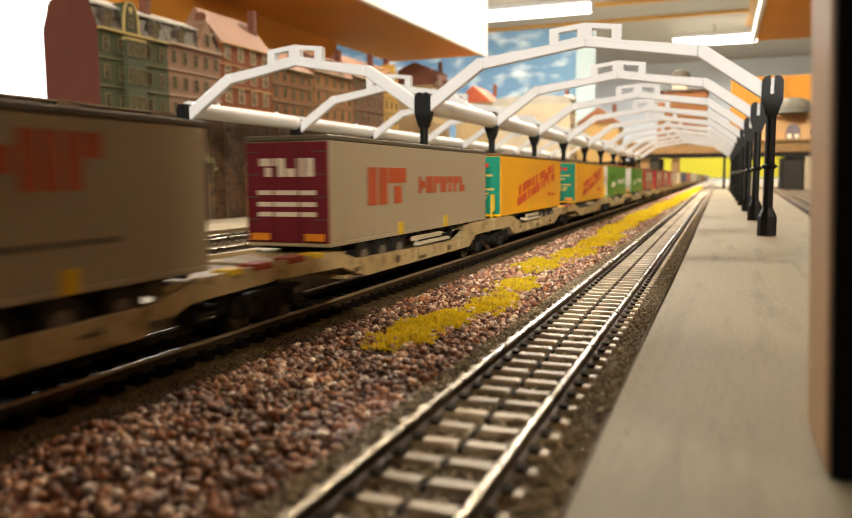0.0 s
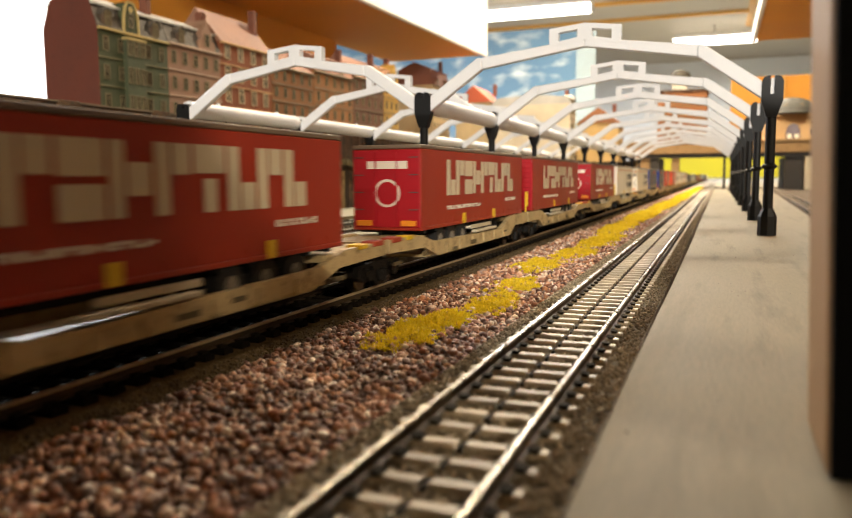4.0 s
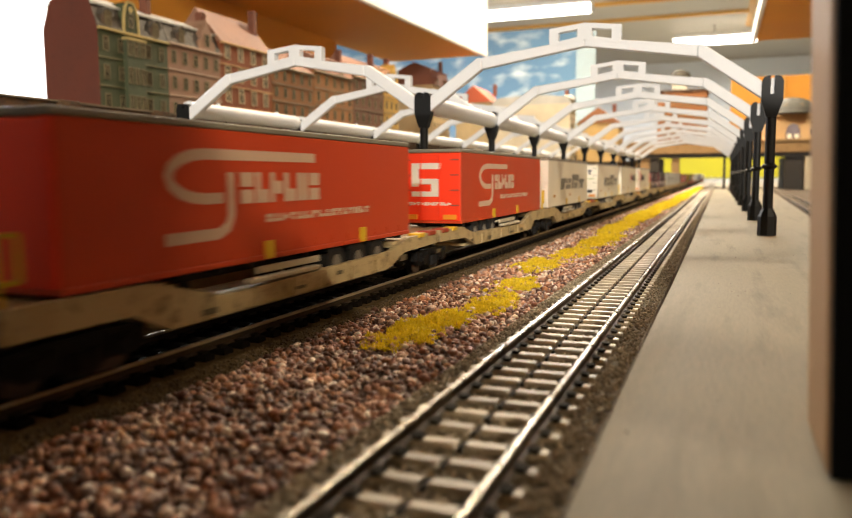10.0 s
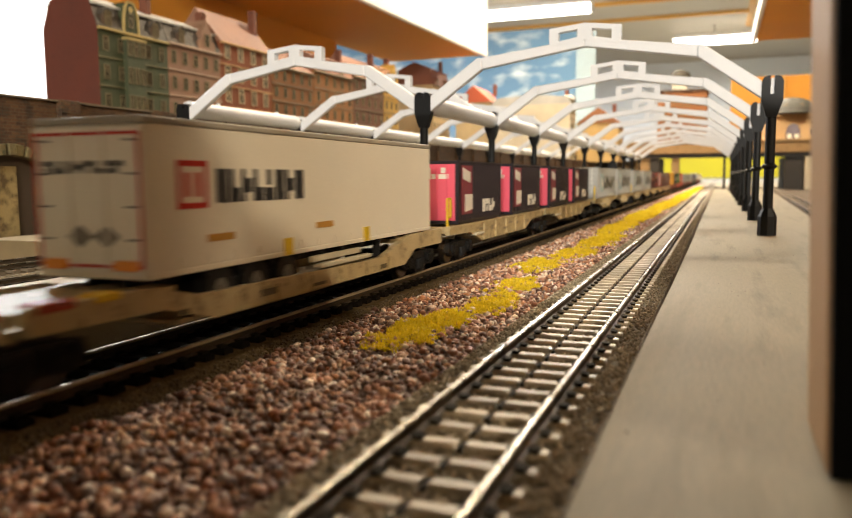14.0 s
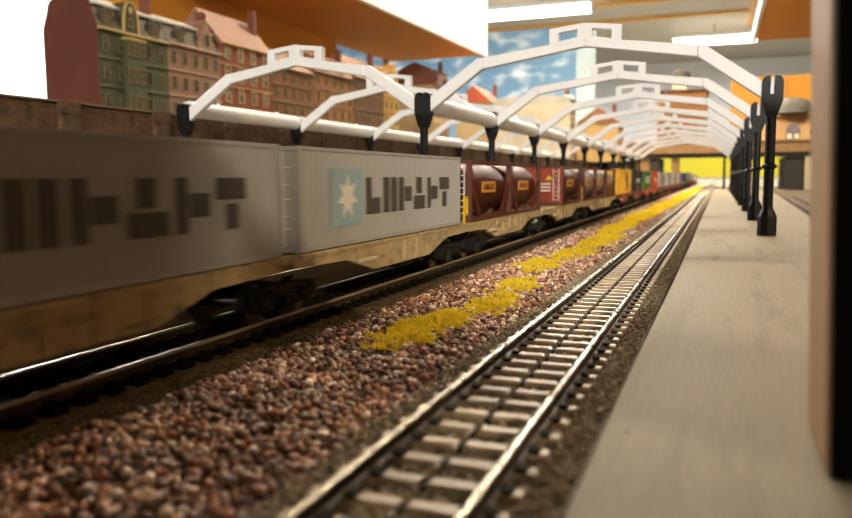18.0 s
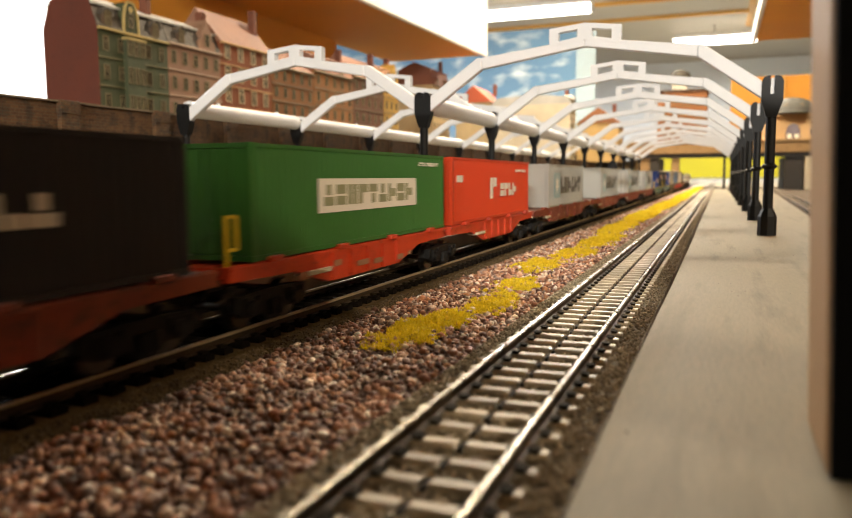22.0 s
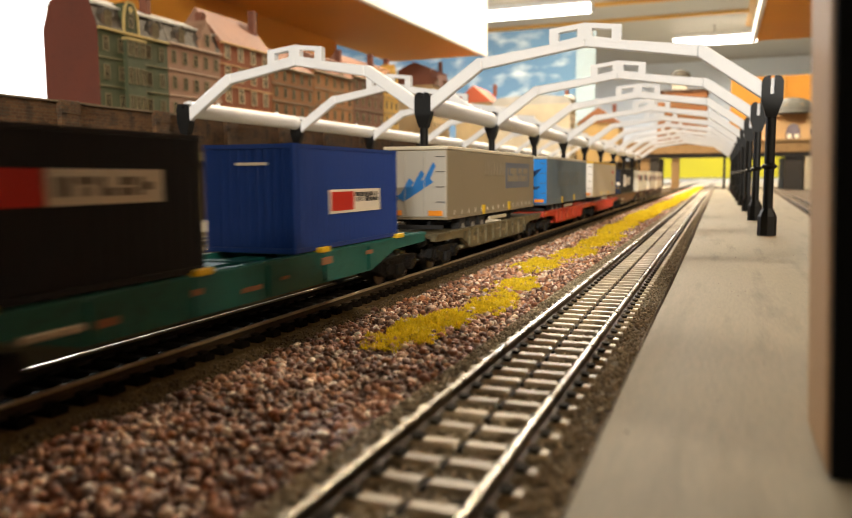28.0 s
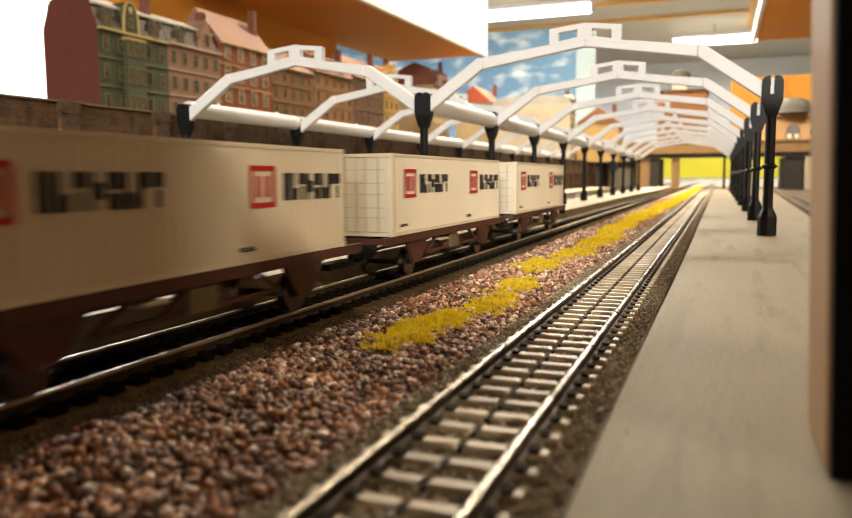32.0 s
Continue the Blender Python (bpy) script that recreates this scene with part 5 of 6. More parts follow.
def container(s, L, body, label, H=0.0294, door="", z=0.0150, key="c", frame=None, doors_mat=None):
    """Steel box with corrugated sides, corner posts, castings and doors at the front."""
    t = thing("shipping_container", pose(X_TRAIN, s, z), label, "container", "containers on the train")
    TRAIN.append((t, s, z))
    W = 0.01445
    frame = frame or body
    # corrugated shell
    n = int(L / 0.0034)
    bm = B()
    step = (L - 0.004) / n
    for side in (-1, 1):
        prof = []
        for k in range(n):
            a = 0.002 + k * step
            for u, d in ((0.0, 0), (0.38, 0), (0.5, 1), (0.88, 1)):
                prof.append((a + u * step, d * 0.00042))
        prof.append((L - 0.002, 0))
        lo = [bm.verts.new((side * (W - 0.0001 - d), y, 0.0012)) for y, d in prof]
        hi = [bm.verts.new((side * (W - 0.0001 - d), y, H - 0.0010)) for y, d in prof]
        for i in range(len(prof) - 1):
            q = (lo[i], lo[i + 1], hi[i + 1], hi[i])
            bm.faces.new(q if side > 0 else q[::-1])
    box(bm, -W + 0.0009, W - 0.0009, 0.0008, L - 0.0006, 0.0006, H - 0.0006)
    part("shell", bm, body, t)
    bm = B()
    for sx in (-1, 1):
        xa, xb = sorted((sx * (W - 0.0016), sx * W))
        for ya in (0.0, L - 0.0018):
            box(bm, xa, xb, ya, ya + 0.0018, 0, H)
        box(bm, xa, xb, 0.0018, L - 0.0018, 0.0, 0.0013)
        box(bm, xa, xb, 0.0018, L - 0.0018, H - 0.0010, H)
    for ya in (0.0, L - 0.0015):
        box(bm, -W + 0.0016, W - 0.0016, ya, ya + 0.0015, 0, 0.0013)
        box(bm, -W + 0.0016, W - 0.0016, ya, ya + 0.0015, H - 0.0012, H)
    part("corner_frame", bm, frame, t)
    bm = B()
    for sx in (-1, 1):
        for ya in (-0.0001, L - 0.0019):
            for za in (-0.0001, H - 0.0013):
                xa, xb = sorted((sx * (W - 0.0019), sx * (W + 0.00012)))
                box(bm, xa, xb, ya, ya + 0.0020, za, za + 0.0014)
    tagged(part("corner_casting", bm, frame, t), kind="stuff")
    if door == "doors":
        for sx in (-1, 1):
            xa, xb = sorted((sx * 0.0002, sx * (W - 0.0017)))
            d = part("door", box(B(), xa, xb, 0.0001, 0.0008, 0.0015, H - 0.0014, 0.0002), doors_mat or body, t)
            bm = B()
            for q in (0.3, 0.7):
                xc = sx * (0.0002 + (W - 0.0019) * q)
                cyl(bm, (xc, -0.0001, H / 2), 0.00028, H - 0.0028, "z", 6)
            for zz in (0.22, 0.34, 0.5, 0.64, 0.8):
                box(bm, min(sx * 0.001, sx * (W - 0.003)), max(sx * 0.001, sx * (W - 0.003)), -0.0001, 0.0001, H * zz, H * zz + 0.0003)
            part("locking_gear", bm, GALV if (doors_mat or body).name.startswith("white") else mat("pale_gear", "d2d0c8", 0.5) if body.name == "box_grey_blue" else (doors_mat or body), d)
    elif door == "ribs":
        bm = B()
        for k in range(9):
            xc = -W + 0.003 + (2 * W - 0.006) * k / 8
            box(bm, xc - 0.0008, xc + 0.0008, 0.0002, 0.0008, 0.0015, H - 0.0014)
        part("end_ribs", bm, body, t)
    elif door == "slats":
        bm = B()
        for k in range(11):
            zc = 0.002 + (H - 0.0045) * k / 10
            box(bm, -W + 0.0017, W - 0.0017, 0.0001, 0.0008, zc, zc + 0.0019, 0.0002)
        part("end_slats", bm, doors_mat or body, t)
    return t


def wheel_mesh(bm):
    cyl(bm, (0, 0, 0), 0.0056, 0.0038, "x", 22)


def hub_mesh(bm):
    cyl(bm, (0, 0, 0), 0.0025, 0.0042, "x", 14)
    cyl(bm, (0, 0, 0), 0.0012, 0.0050, "x", 8)


def trailer(s, side, front, label, rear_first, H=0.0338, L=0.1630, z=0.0146, roof="4a463e", lamps=True, slats=False, pallet=None):
    """Curtain-sided semi-trailer. rear_first: its doors and axles point against the camera."""
    t = thing("semi_trailer", pose(X_TRAIN, s, z), label, "trailer", "semi-trailers on the train")
    TRAIN.append((t, s, z))
    W = 0.01445
    part("body", box(B(), -W, W, 0.0007, L, 0.0016, H - 0.0016, 0.0004), side, t)
    rm = mat("roof_" + roof, roof, 0.6, 0, 0.15, 200, 0.2)
    part("roof_rail", box(B(), -W - 0.0002, W + 0.0002, 0.0002, L + 0.0002, H - 0.0016, H, 0.0004), rm, t)
    part("side_rail", box(B(), -W - 0.0002, W + 0.0002, 0.0004, L, 0.0004, 0.0018, 0.0003), side, t)
    sm = pallet or side
    strap = keep("strap_" + sm.name, lambda bm: box(bm, -0.0001, 0.00012, -0.0003, 0.0003, 0.0022, 0.0042), sm)
    for k in range(1, 16):
        shared("curtain_strap", strap, t, (W, L * k / 16, 0))
    # the end that faces the camera
    e = part("end_panel", box(B(), -W + 0.0003, W - 0.0003, 0.0, 0.0009, 0.0016, H - 0.0020, 0.0003), front, t)
    if slats:
        bm = B()
        for k in range(10):
            zc = 0.0025 + (H - 0.0065) * k / 9
            box(bm, -W + 0.0008, W - 0.0008, -0.0004, 0.0002, zc, zc + 0.0021, 0.0002)
        part("end_slats", bm, front, t)
    if rear_first:
        hinge = keep("door_hinge", lambda bm: box(bm, -0.0019, 0.0020, -0.0003, 0.0001, 0, 0.00035), mat("hinge_grey", "4c4a46", 0.6))
        for zz in (0.25, 0.45, 0.65, 0.85):
            for sx in (-1, 1):
                shared("hinge", hinge, e, (sx * 0.0116, 0, H * zz))
        bm2 = B()
        for q in (-0.0045, 0.0045):
            cyl(bm2, (q, -0.0002, H * 0.5), 0.0003, H * 0.86, "z", 6)
        part("locking_gear", bm2, front, e)
        if lamps:
            for sx in (-1, 1):
                part("tail_lamp", box(B(), min(sx * 0.0062, sx * 0.0125), max(sx * 0.0062, sx * 0.0125), -0.0006, 0.0002, 0.0022, 0.0044, 0.0002), ORG, t, "orange marker board")
        part("bumper", box(B(), -0.0125, 0.0125, -0.0003, 0.0012, -0.0036, -0.0018, 0.0002), TYRE, t)
    else:
        for sx in (-1, 1):
            part("corner_post", box(B(), min(sx * 0.0132, sx * 0.0142), max(sx * 0.0132, sx * 0.0142), -0.0003, 0.0006, 0.002, H - 0.002), front, t)
    # underside: chassis, axles, side lockers, landing legs
    bm = B()
    for sx in (-1, 1):
        box(bm, min(sx * 0.0040, sx * 0.0055), max(sx * 0.0040, sx * 0.0055), 0.004, L - 0.004, -0.0030, 0.0006)
    for k in range(12):
        q = 0.006 + (L - 0.014) * k / 11
        box(bm, -W + 0.0006, W - 0.0006, q, q + 0.0014, -0.0008, 0.0006)
    part("chassis", bm, TYRE, t)
    ax = [0.026, 0.041, 0.056]
    ys = ax if rear_first else [L - a for a in ax]
    zw = -0.0046
    for q in ys:
        for sx in (-1, 1):
            w = shared("wheel", keep("trailer_wheel", wheel_mesh, TYRE), t, (sx * 0.0112, q, zw))
            shared("hub", keep("trailer_hub", hub_mesh, HUB), w, (0, 0, 0), "grey wheel hub")
    part("axle_beam", box(B(), -0.0110, 0.0110, min(ys) - 0.002, max(ys) + 0.002, -0.0055, -0.0030), TYRE, t)
    g0, g1 = (0.068, 0.100) if rear_first else (L - 0.100, L - 0.068)
    part("side_guard", box(B(), 0.0128, 0.0140, g0, g1, -0.0030, -0.0012, 0.0003), GALV, t, "pale side guard")
    yl = L - 0.040 if rear_first else 0.040
    for sx in (-1, 1):
        part("landing_leg", box(B(), min(sx * 0.0080, sx * 0.0100), max(sx * 0.0080, sx * 0.0100), yl - 0.001, yl + 0.001, -0.0078, 0.0), TYRE, t)
    for q in ((0.32, 0.62) if rear_first else (0.40, 0.74)):
        part("lifting_plate", box(B(), W - 0.0001, W + 0.0003, L * q, L * q + 0.0045, 0.0006, 0.0052, 0.0001), YEL, t, "yellow lifting plate")
    return t


def tank(s, L, shell, label, n=1, z=0.0150, ladder=True):
    """Tank container: open steel frame, bulged cylinders, diagonal braces and an end ladder."""
    t = thing("tank_container", pose(X_TRAIN, s, z), label, "tank container", "containers on the train")
    TRAIN.append((t, s, z))
    fr = mat("frame_maroon", "50200f", 0.55, 0, 0.15, 200, 0.2, stain="3a180e")
    W, H = 0.0143, 0.0285
    step = L / n
    r = 0.0126
    for i in range(n):
        y0, y1 = i * step, (i + 1) * step
        yc = (y0 + y1) / 2
        bm = B()
        ln = step - 0.006
        prof = [(0.0, -0.5), (0.5, -0.498), (0.80, -0.490), (0.93, -0.476), (0.985, -0.458), (1.0, -0.44), (1.0, 0.44), (0.985, 0.458), (0.93, 0.476), (0.80, 0.490), (0.5, 0.498), (0.0, 0.5)]
        turned = [[bm.verts.new((max(ra, 0.01) * r * math.cos(k * math.pi / 18), yc + ya * ln, H / 2 + 0.0004 + max(ra, 0.01) * r * math.sin(k * math.pi / 18))) for k in range(36)] for ra, ya in prof]
        for ra, rb in zip(turned, turned[1:]):
            for k in range(36):
                bm.faces.new((ra[k], rb[k], rb[(k + 1) % 36], ra[(k + 1) % 36]))
        bmesh.ops.recalc_face_normals(bm, faces=bm.faces[:])
        part("tank", bm, shell, t, smooth=True)
        bm = B()
        cyl(bm, (0, yc, H / 2 + 0.0004 + r), 0.0022, 0.0012, "z", 14)
        box(bm, -0.0025, 0.0025, yc - ln * 0.4, yc + ln * 0.4, H / 2 + r, H / 2 + r + 0.0008)
        part("walkway", bm, GALV, t, "pale tank walkway")
        # plate on the shell
        part("plate", box(B(), r * 0.985, r * 1.02, yc - ln * 0.20, yc + ln * 0.16, H / 2 - 0.0012, H / 2 + 0.0044, 0.0002), mat("plate_orange", "c8862a", 0.5), t, "orange name plate")
        bm = B()
        letters(bm, 7, yc - ln * 0.16, H / 2 + 0.0003, ln * 0.28, 0.0026, i + 3, r * 1.021)
        part("plate_lettering", bm, mat("plate_dark", "4a2c14", 0.6), t)
        bm = B()
        for sx in (-1, 1):
            for q in (y0 + 0.0008, y1 - 0.0008):
                bar(bm, (sx * (W - 0.0009), q, 0), (sx * (W - 0.0009), q, H), 0.0025)
            for zz in (0.0008, H - 0.0008):
                bar(bm, (sx * (W - 0.0009), y0, zz), (sx * (W - 0.0009), y1, zz), 0.0018)
            bar(bm, (sx * (W - 0.001), y0 + 0.001, H * 0.62), (sx * (W - 0.001), y0 + step * 0.24, 0.001), 0.0019)
            bar(bm, (sx * (W - 0.001), y1 - 0.001, H * 0.62), (sx * (W - 0.001), y1 - step * 0.24, 0.001), 0.0019)
        for q in (y0 + 0.0008, y1 - 0.0008):
            for zz in (0.0008, H - 0.0008):
                bar(bm, (-W, q, zz), (W, q, zz), 0.0014)
        part("frame", bm, fr, t)
        bm = B()
        for q in (y0 + step * 0.2, y1 - step * 0.2):
            box(bm, -0.008, 0.008, q - 0.002, q + 0.002, 0.0008, 0.0040)
        part("saddle", bm, fr, t)
    if ladder:
        bm = B()
        for q in (0.0070, 0.0112):
            bar(bm, (q, -0.0004, 0.003), (q, -0.0004, H - 0.002), 0.0006)
        for k in range(8):
            zz = 0.004 + (H - 0.008) * k / 7
            bar(bm, (0.0070, -0.0004, zz), (0.0112, -0.0004, zz), 0.0005)
        part("ladder", bm, mat("ladder_white", "cfc8ba", 0.5), t, "white end ladder")
    return t


MB = paint("box_grey_blue", "a0a09a")
LOGO_DARK, LOGO_RED, LOGO_WHITE, LOGO_BLUE = paint("logo_dark", "2a2a2c"), paint("logo_red", "b8281c"), paint("logo_white", "dcd6c8"), paint("logo_blue", "2a6db0")
STAR = paint("logo_pale_blue", "8fa8ac")
SMOKE = paint("smoke_grey_letters", "4c4842")
CREAMW = paint("white_trailer", "e0d8c4")


def star(parent, y, z, r, x=0.0147):
    bm = B()
    pts = []
    for k in range(14):
        rr = r if k % 2 == 0 else r * 0.45
        a = math.pi / 2 + math.pi * k / 7
        pts.append((y + rr * math.cos(a), z + rr * math.sin(a)))
    prism(bm, pts, "x", x + 0.00013, x + 0.0002)
    part("emblem_star", bm, LOGO_WHITE, parent)


def framed_emblem(parent, y, z, w, x):
    """Red outline with two plain bars inside."""
    h = 0.0105
    o = [(y, z), (y + w, z), (y + w, z + h), (y, z + h)]
    i = [(y + 0.0013, z + 0.0013), (y + w - 0.0013, z + 0.0013), (y + w - 0.0013, z + h - 0.0013), (y + 0.0013, z + h - 0.0013)]
    bm = B()
    ring(bm, o, i, "x", x, x + 0.00014)
    e = part("emblem", bm, LOGO_RED, parent, "red framed emblem")
    for q in (0.24, 0.58):
        part("emblem_bar", box(B(), x, x + 0.00014, y + w * q, y + w * (q + 0.17), z + 0.0026, z + h - 0.0026), LOGO_RED, e)


def grey_box(s, label, door="doors"):
    c = container(s, 0.1403, MB, label, door=door)
    panel("emblem_field", c, STAR, 0.0143, 0.01444, 0.018, 0.040, 0.0060, 0.0235)
    star(c, 0.029, 0.0148, 0.0072, 0.01434)
    lettering(c, 6, 0.042, 0.0088, 0.085, 0.0120, SMOKE, 21, x=0.01438, gap=0.24)
    return c


def train():
    # -- ten articulated pocket wagons with two semi-trailers each --
    f = {"A": (-0.0190, 0.2019), "Y": (0.3926, 0.6185), "G": (0.8106, 1.0376), "L": (1.2277, 1.4571), "K": (1.6482, 1.8791), "R": (2.0710, 2.3028),
         "P": (2.4953, 2.7206), "S": (2.9131, 3.1374), "E": (3.3257, 3.5513), "D": (3.7425, 3.9685)}
    T = 0.1625
    for i, (k, (a, b)) in enumerate(f.items()):
        pocket_twin(a - 0.0125, (a + T + b) / 2, b + T + 0.0125, BEIGE, "weathered beige articulated pocket wagon", 40 + i)
    amber = mat("amber_shape", "b5522a", 0.5)
    # grey-beige pair with brown-orange lettering
    sand = paint("sand_curtain", "a89c84")
    maroon = paint("maroon_end", "6a1626")
    for q, s in enumerate(f["A"]):
        t = trailer(s, sand, maroon if q else sand, "sand-coloured semi-trailer with faded orange lettering%s" % (" and maroon doors" if q else ""), q == 1, roof="5a5242")
        if q:
            lettering(t, 2, 0.0265, 0.0120, 0.034, 0.0125, amber, 5, gap=0.1)
            lettering(t, 7, 0.072, 0.0150, 0.058, 0.0065, amber, 6)
            lettering(t, 3, -0.009, 0.0215, 0.019, 0.0055, LOGO_WHITE, 7, x=0.0, axis="y", gap=0.12)
            for zz in (0.016, 0.0125, 0.0095):
                panel("door_bar", t, LOGO_WHITE, -0.010, 0.010, -0.0001, 0.0001, zz, zz + 0.0014)
        else:
            lettering(t, 9, 0.045, 0.0190, 0.088, 0.0105, amber, 5, gap=0.2)
            panel("thin_line", t, mat("grey_line", "6a6252", 0.5), 0.0145, 0.01462, 0.07, 0.136, 0.0090, 0.0102)
    # yellow pair with slanting red lettering and green doors
    yel, grn = paint("yellow_curtain", "f0b002"), paint("teal_end", "068068")
    redl = paint("brick_lettering", "d24a14")
    for q, s in enumerate(f["Y"]):
        t = trailer(s, yel, grn, "yellow semi-trailer with slanting red lettering and green end", q == 1, roof="6a5030")
        o = lettering(t, 9, 0.036, 0.0, 0.106, 0.0112, redl, 9, gap=0.12, slant=0.25)
        o.rotation_euler = (radians(8.0), 0, 0)
        o.location = (0, 0, -0.0006)
        lettering(t, 8, 0.118, 0.0085, 0.026, 0.0022, redl, 2)
        panel("door_band", t, paint("door_red", "b5301c"), -0.008, 0.008, -0.0002, 0.0, 0.0262, 0.0284)
        for zz, w in ((0.0215, 0.010), (0.0188, 0.006), (0.0142, 0.011), (0.0118, 0.008), (0.0100, 0.007)):
            panel("door_bar", t, paint("door_yellow", "c8b060"), -w, w, -0.0002, 0.0, zz, zz + 0.0011)
    # green pair
    green = paint("leaf_green_curtain", "4c940c")
    ltgrey = paint("light_grey_end", "b8b4a8")
    for q, s in enumerate(f["G"]):
        t = trailer(s, green, ltgrey, "leaf-green semi-trailer with cream lettering, ochre roof edge and grey end", q == 1, roof="a8681c")
        lettering(t, 5, 0.0300, 0.0100, 0.030, 0.0055, LOGO_WHITE, 12)
        lettering(t, 6, 0.0240, 0.0185, 0.034, 0.0050, paint("moss_letters", "4a6a1c"), 13)
        lettering(t, 13, 0.080, 0.0135, 0.062, 0.0045, LOGO_WHITE, 14)
        panel("orange_marker", t, ORG, 0.0030, 0.0085, -0.0004, 0.0, 0.0028, 0.0045)
        if q:
            lettering(t, 5, -0.012, 0.0240, 0.015, 0.0036, LOGO_DARK, 3, x=0.0, axis="y")
            lettering(t, 5, -0.012, 0.0195, 0.016, 0.0030, green, 4, x=0.0, axis="y")
    # four deep red trailers
    red, dred = paint("deep_red_curtain", "98301e"), paint("deep_red_end", "a01622")
    for k in ("L", "K"):
        for q, s in enumerate(f[k]):
            t = trailer(s, red, dred, "deep red semi-trailer with large cream lettering", q == 1, roof="6a5848", slats=(q == 0))
            lettering(t, 9, 0.0300, 0.0135, 0.112, 0.0150, paint("cream_letters", "c8bca2"), 15, gap=0.14)
            lettering(t, 14, 0.030, 0.0075, 0.050, 0.0016, LOGO_WHITE, 16)
            lettering(t, 8, 0.125, 0.0085, 0.022, 0.0018, LOGO_WHITE, 17)
            if q == 0:
                panel("top_band", t, LOGO_WHITE, -0.0138, 0.0138, -0.0003, 0.0002, 0.0300, 0.0318)
            else:
                panel("sign_field", t, LOGO_WHITE, -0.008, 0.009, -0.0002, 0.0, 0.0245, 0.0275)
                bm = B()
                cyl(bm, (0.0005, -0.0001, 0.0150), 0.0055, 0.0002, "y", 24)
                part("round_emblem", bm, LOGO_WHITE, t)
                bm = B()
                cyl(bm, (0.0005, -0.0002, 0.0150), 0.0045, 0.0002, "y", 24)
                part("emblem_centre", bm, dred, t)
    # white pair with grey lettering and an orange stripe
    for q, s in enumerate(f["R"]):
        t = trailer(s, CREAMW, paint("white_end", "e2dccc"), "white semi-trailer with orange stripe and grey lettering", q == 1, roof="8a8070", slats=(q == 0))
        panel("orange_stripe", t, paint("stripe_orange", "c8822a"), 0.0144, 0.01465, 0.001, 0.1618, 0.0284, 0.0293)
        gl = paint("grey_letters", "5a5650")
        lettering(t, 6, 0.108, 0.0180, 0.040, 0.0062, gl, 19, gap=0.2)
        lettering(t, 9, 0.108, 0.0085, 0.040, 0.0058, gl, 20, gap=0.25)
        bm = B()
        prism(bm, [(0.094, 0.0240), (0.106, 0.0240), (0.106, 0.0225), (0.0985, 0.0130), (0.1045, 0.0130), (0.1045, 0.0085), (0.0940, 0.0085), (0.0940, 0.0110), (0.1010, 0.0215), (0.094, 0.0225)], "x", 0.01446, 0.0146)
        part("emblem", bm, gl, t)
        if q:
            panel("door_stripe", t, paint("stripe_orange", "c8822a"), -0.0138, 0.0138, -0.0002, 0.0, 0.0272, 0.0280)
            lettering(t, 8, -0.012, 0.0215, 0.024, 0.0030, gl, 4, x=0.0, axis="y")
            for xx in (-0.004, 0.004):
                bm = B()
                prism(bm, [(xx - 0.0024, 0.0075), (xx, 0.0050), (xx + 0.0024, 0.0075), (xx, 0.0100)], "y", -0.0003, 0.0)
                part("hazard_diamond", bm, HUB, t)
            lettering(t, 12, -0.012, 0.0112, 0.024, 0.0013, gl, 8, x=0.0, axis="y")
    # slate-blue pair with a red swoosh
    slate, royal = paint("slate_curtain", "363e56"), paint("royal_end", "0a2c8a")
    swoosh = paint("swoosh_red", "b83a24")
    for q, s in enumerate(f["P"]):
        t = trailer(s, slate, royal, "slate-grey semi-trailer with blue end, red swoosh and grey lettering", q == 1, roof="8a867c", pallet=GALV)
        bm = B()
        if q == 0:
            pts = [(0.105 + 0.045 * math.cos(a), 0.0165 + 0.0125 * math.sin(a)) for a in np.linspace(0.75, 4.7, 22)]
        else:
            pts = [(0.030 + 0.090 * u, 0.0295 - 0.010 * u * u) for u in np.linspace(0, 1, 14)]
        ws = [0.0007 + 0.0032 * math.sin(math.pi * min(1.0, i / 15)) if q == 0 else 0.0046 * (1 - i / 14) + 0.0006 for i in range(len(pts))]
        stroke(bm, pts, ws, 0.01446, 0.0146)
        part("swoosh", bm, swoosh, t)
        lettering(t, 10, 0.075 if q == 0 else 0.040, 0.0130, 0.062, 0.0058, HUB, 23, slant=0.25)
        panel("reflector_line", t, GALV, 0.0144, 0.0146, 0.001, 0.162, 0.0052, 0.0056)
        lettering(t, 14, 0.02, 0.0270, 0.045, 0.0011, HUB, 24)
        panel("top_band", t, HUB, -0.0138, 0.0138, -0.0003, 0.0, 0.0296, 0.0316) if q == 0 else None
        for zz, m2 in ((0.0215, LOGO_WHITE), (0.0132, LOGO_WHITE), (0.0062, swoosh)) if q else ():
            panel("door_bar", t, m2, -0.009, 0.011, -0.0002, 0.0, zz, zz + 0.0014)
    # bright red pair with a white emblem
    vred, vend = paint("bright_red_curtain", "c24420"), paint("bright_red_end", "ec3c1a")
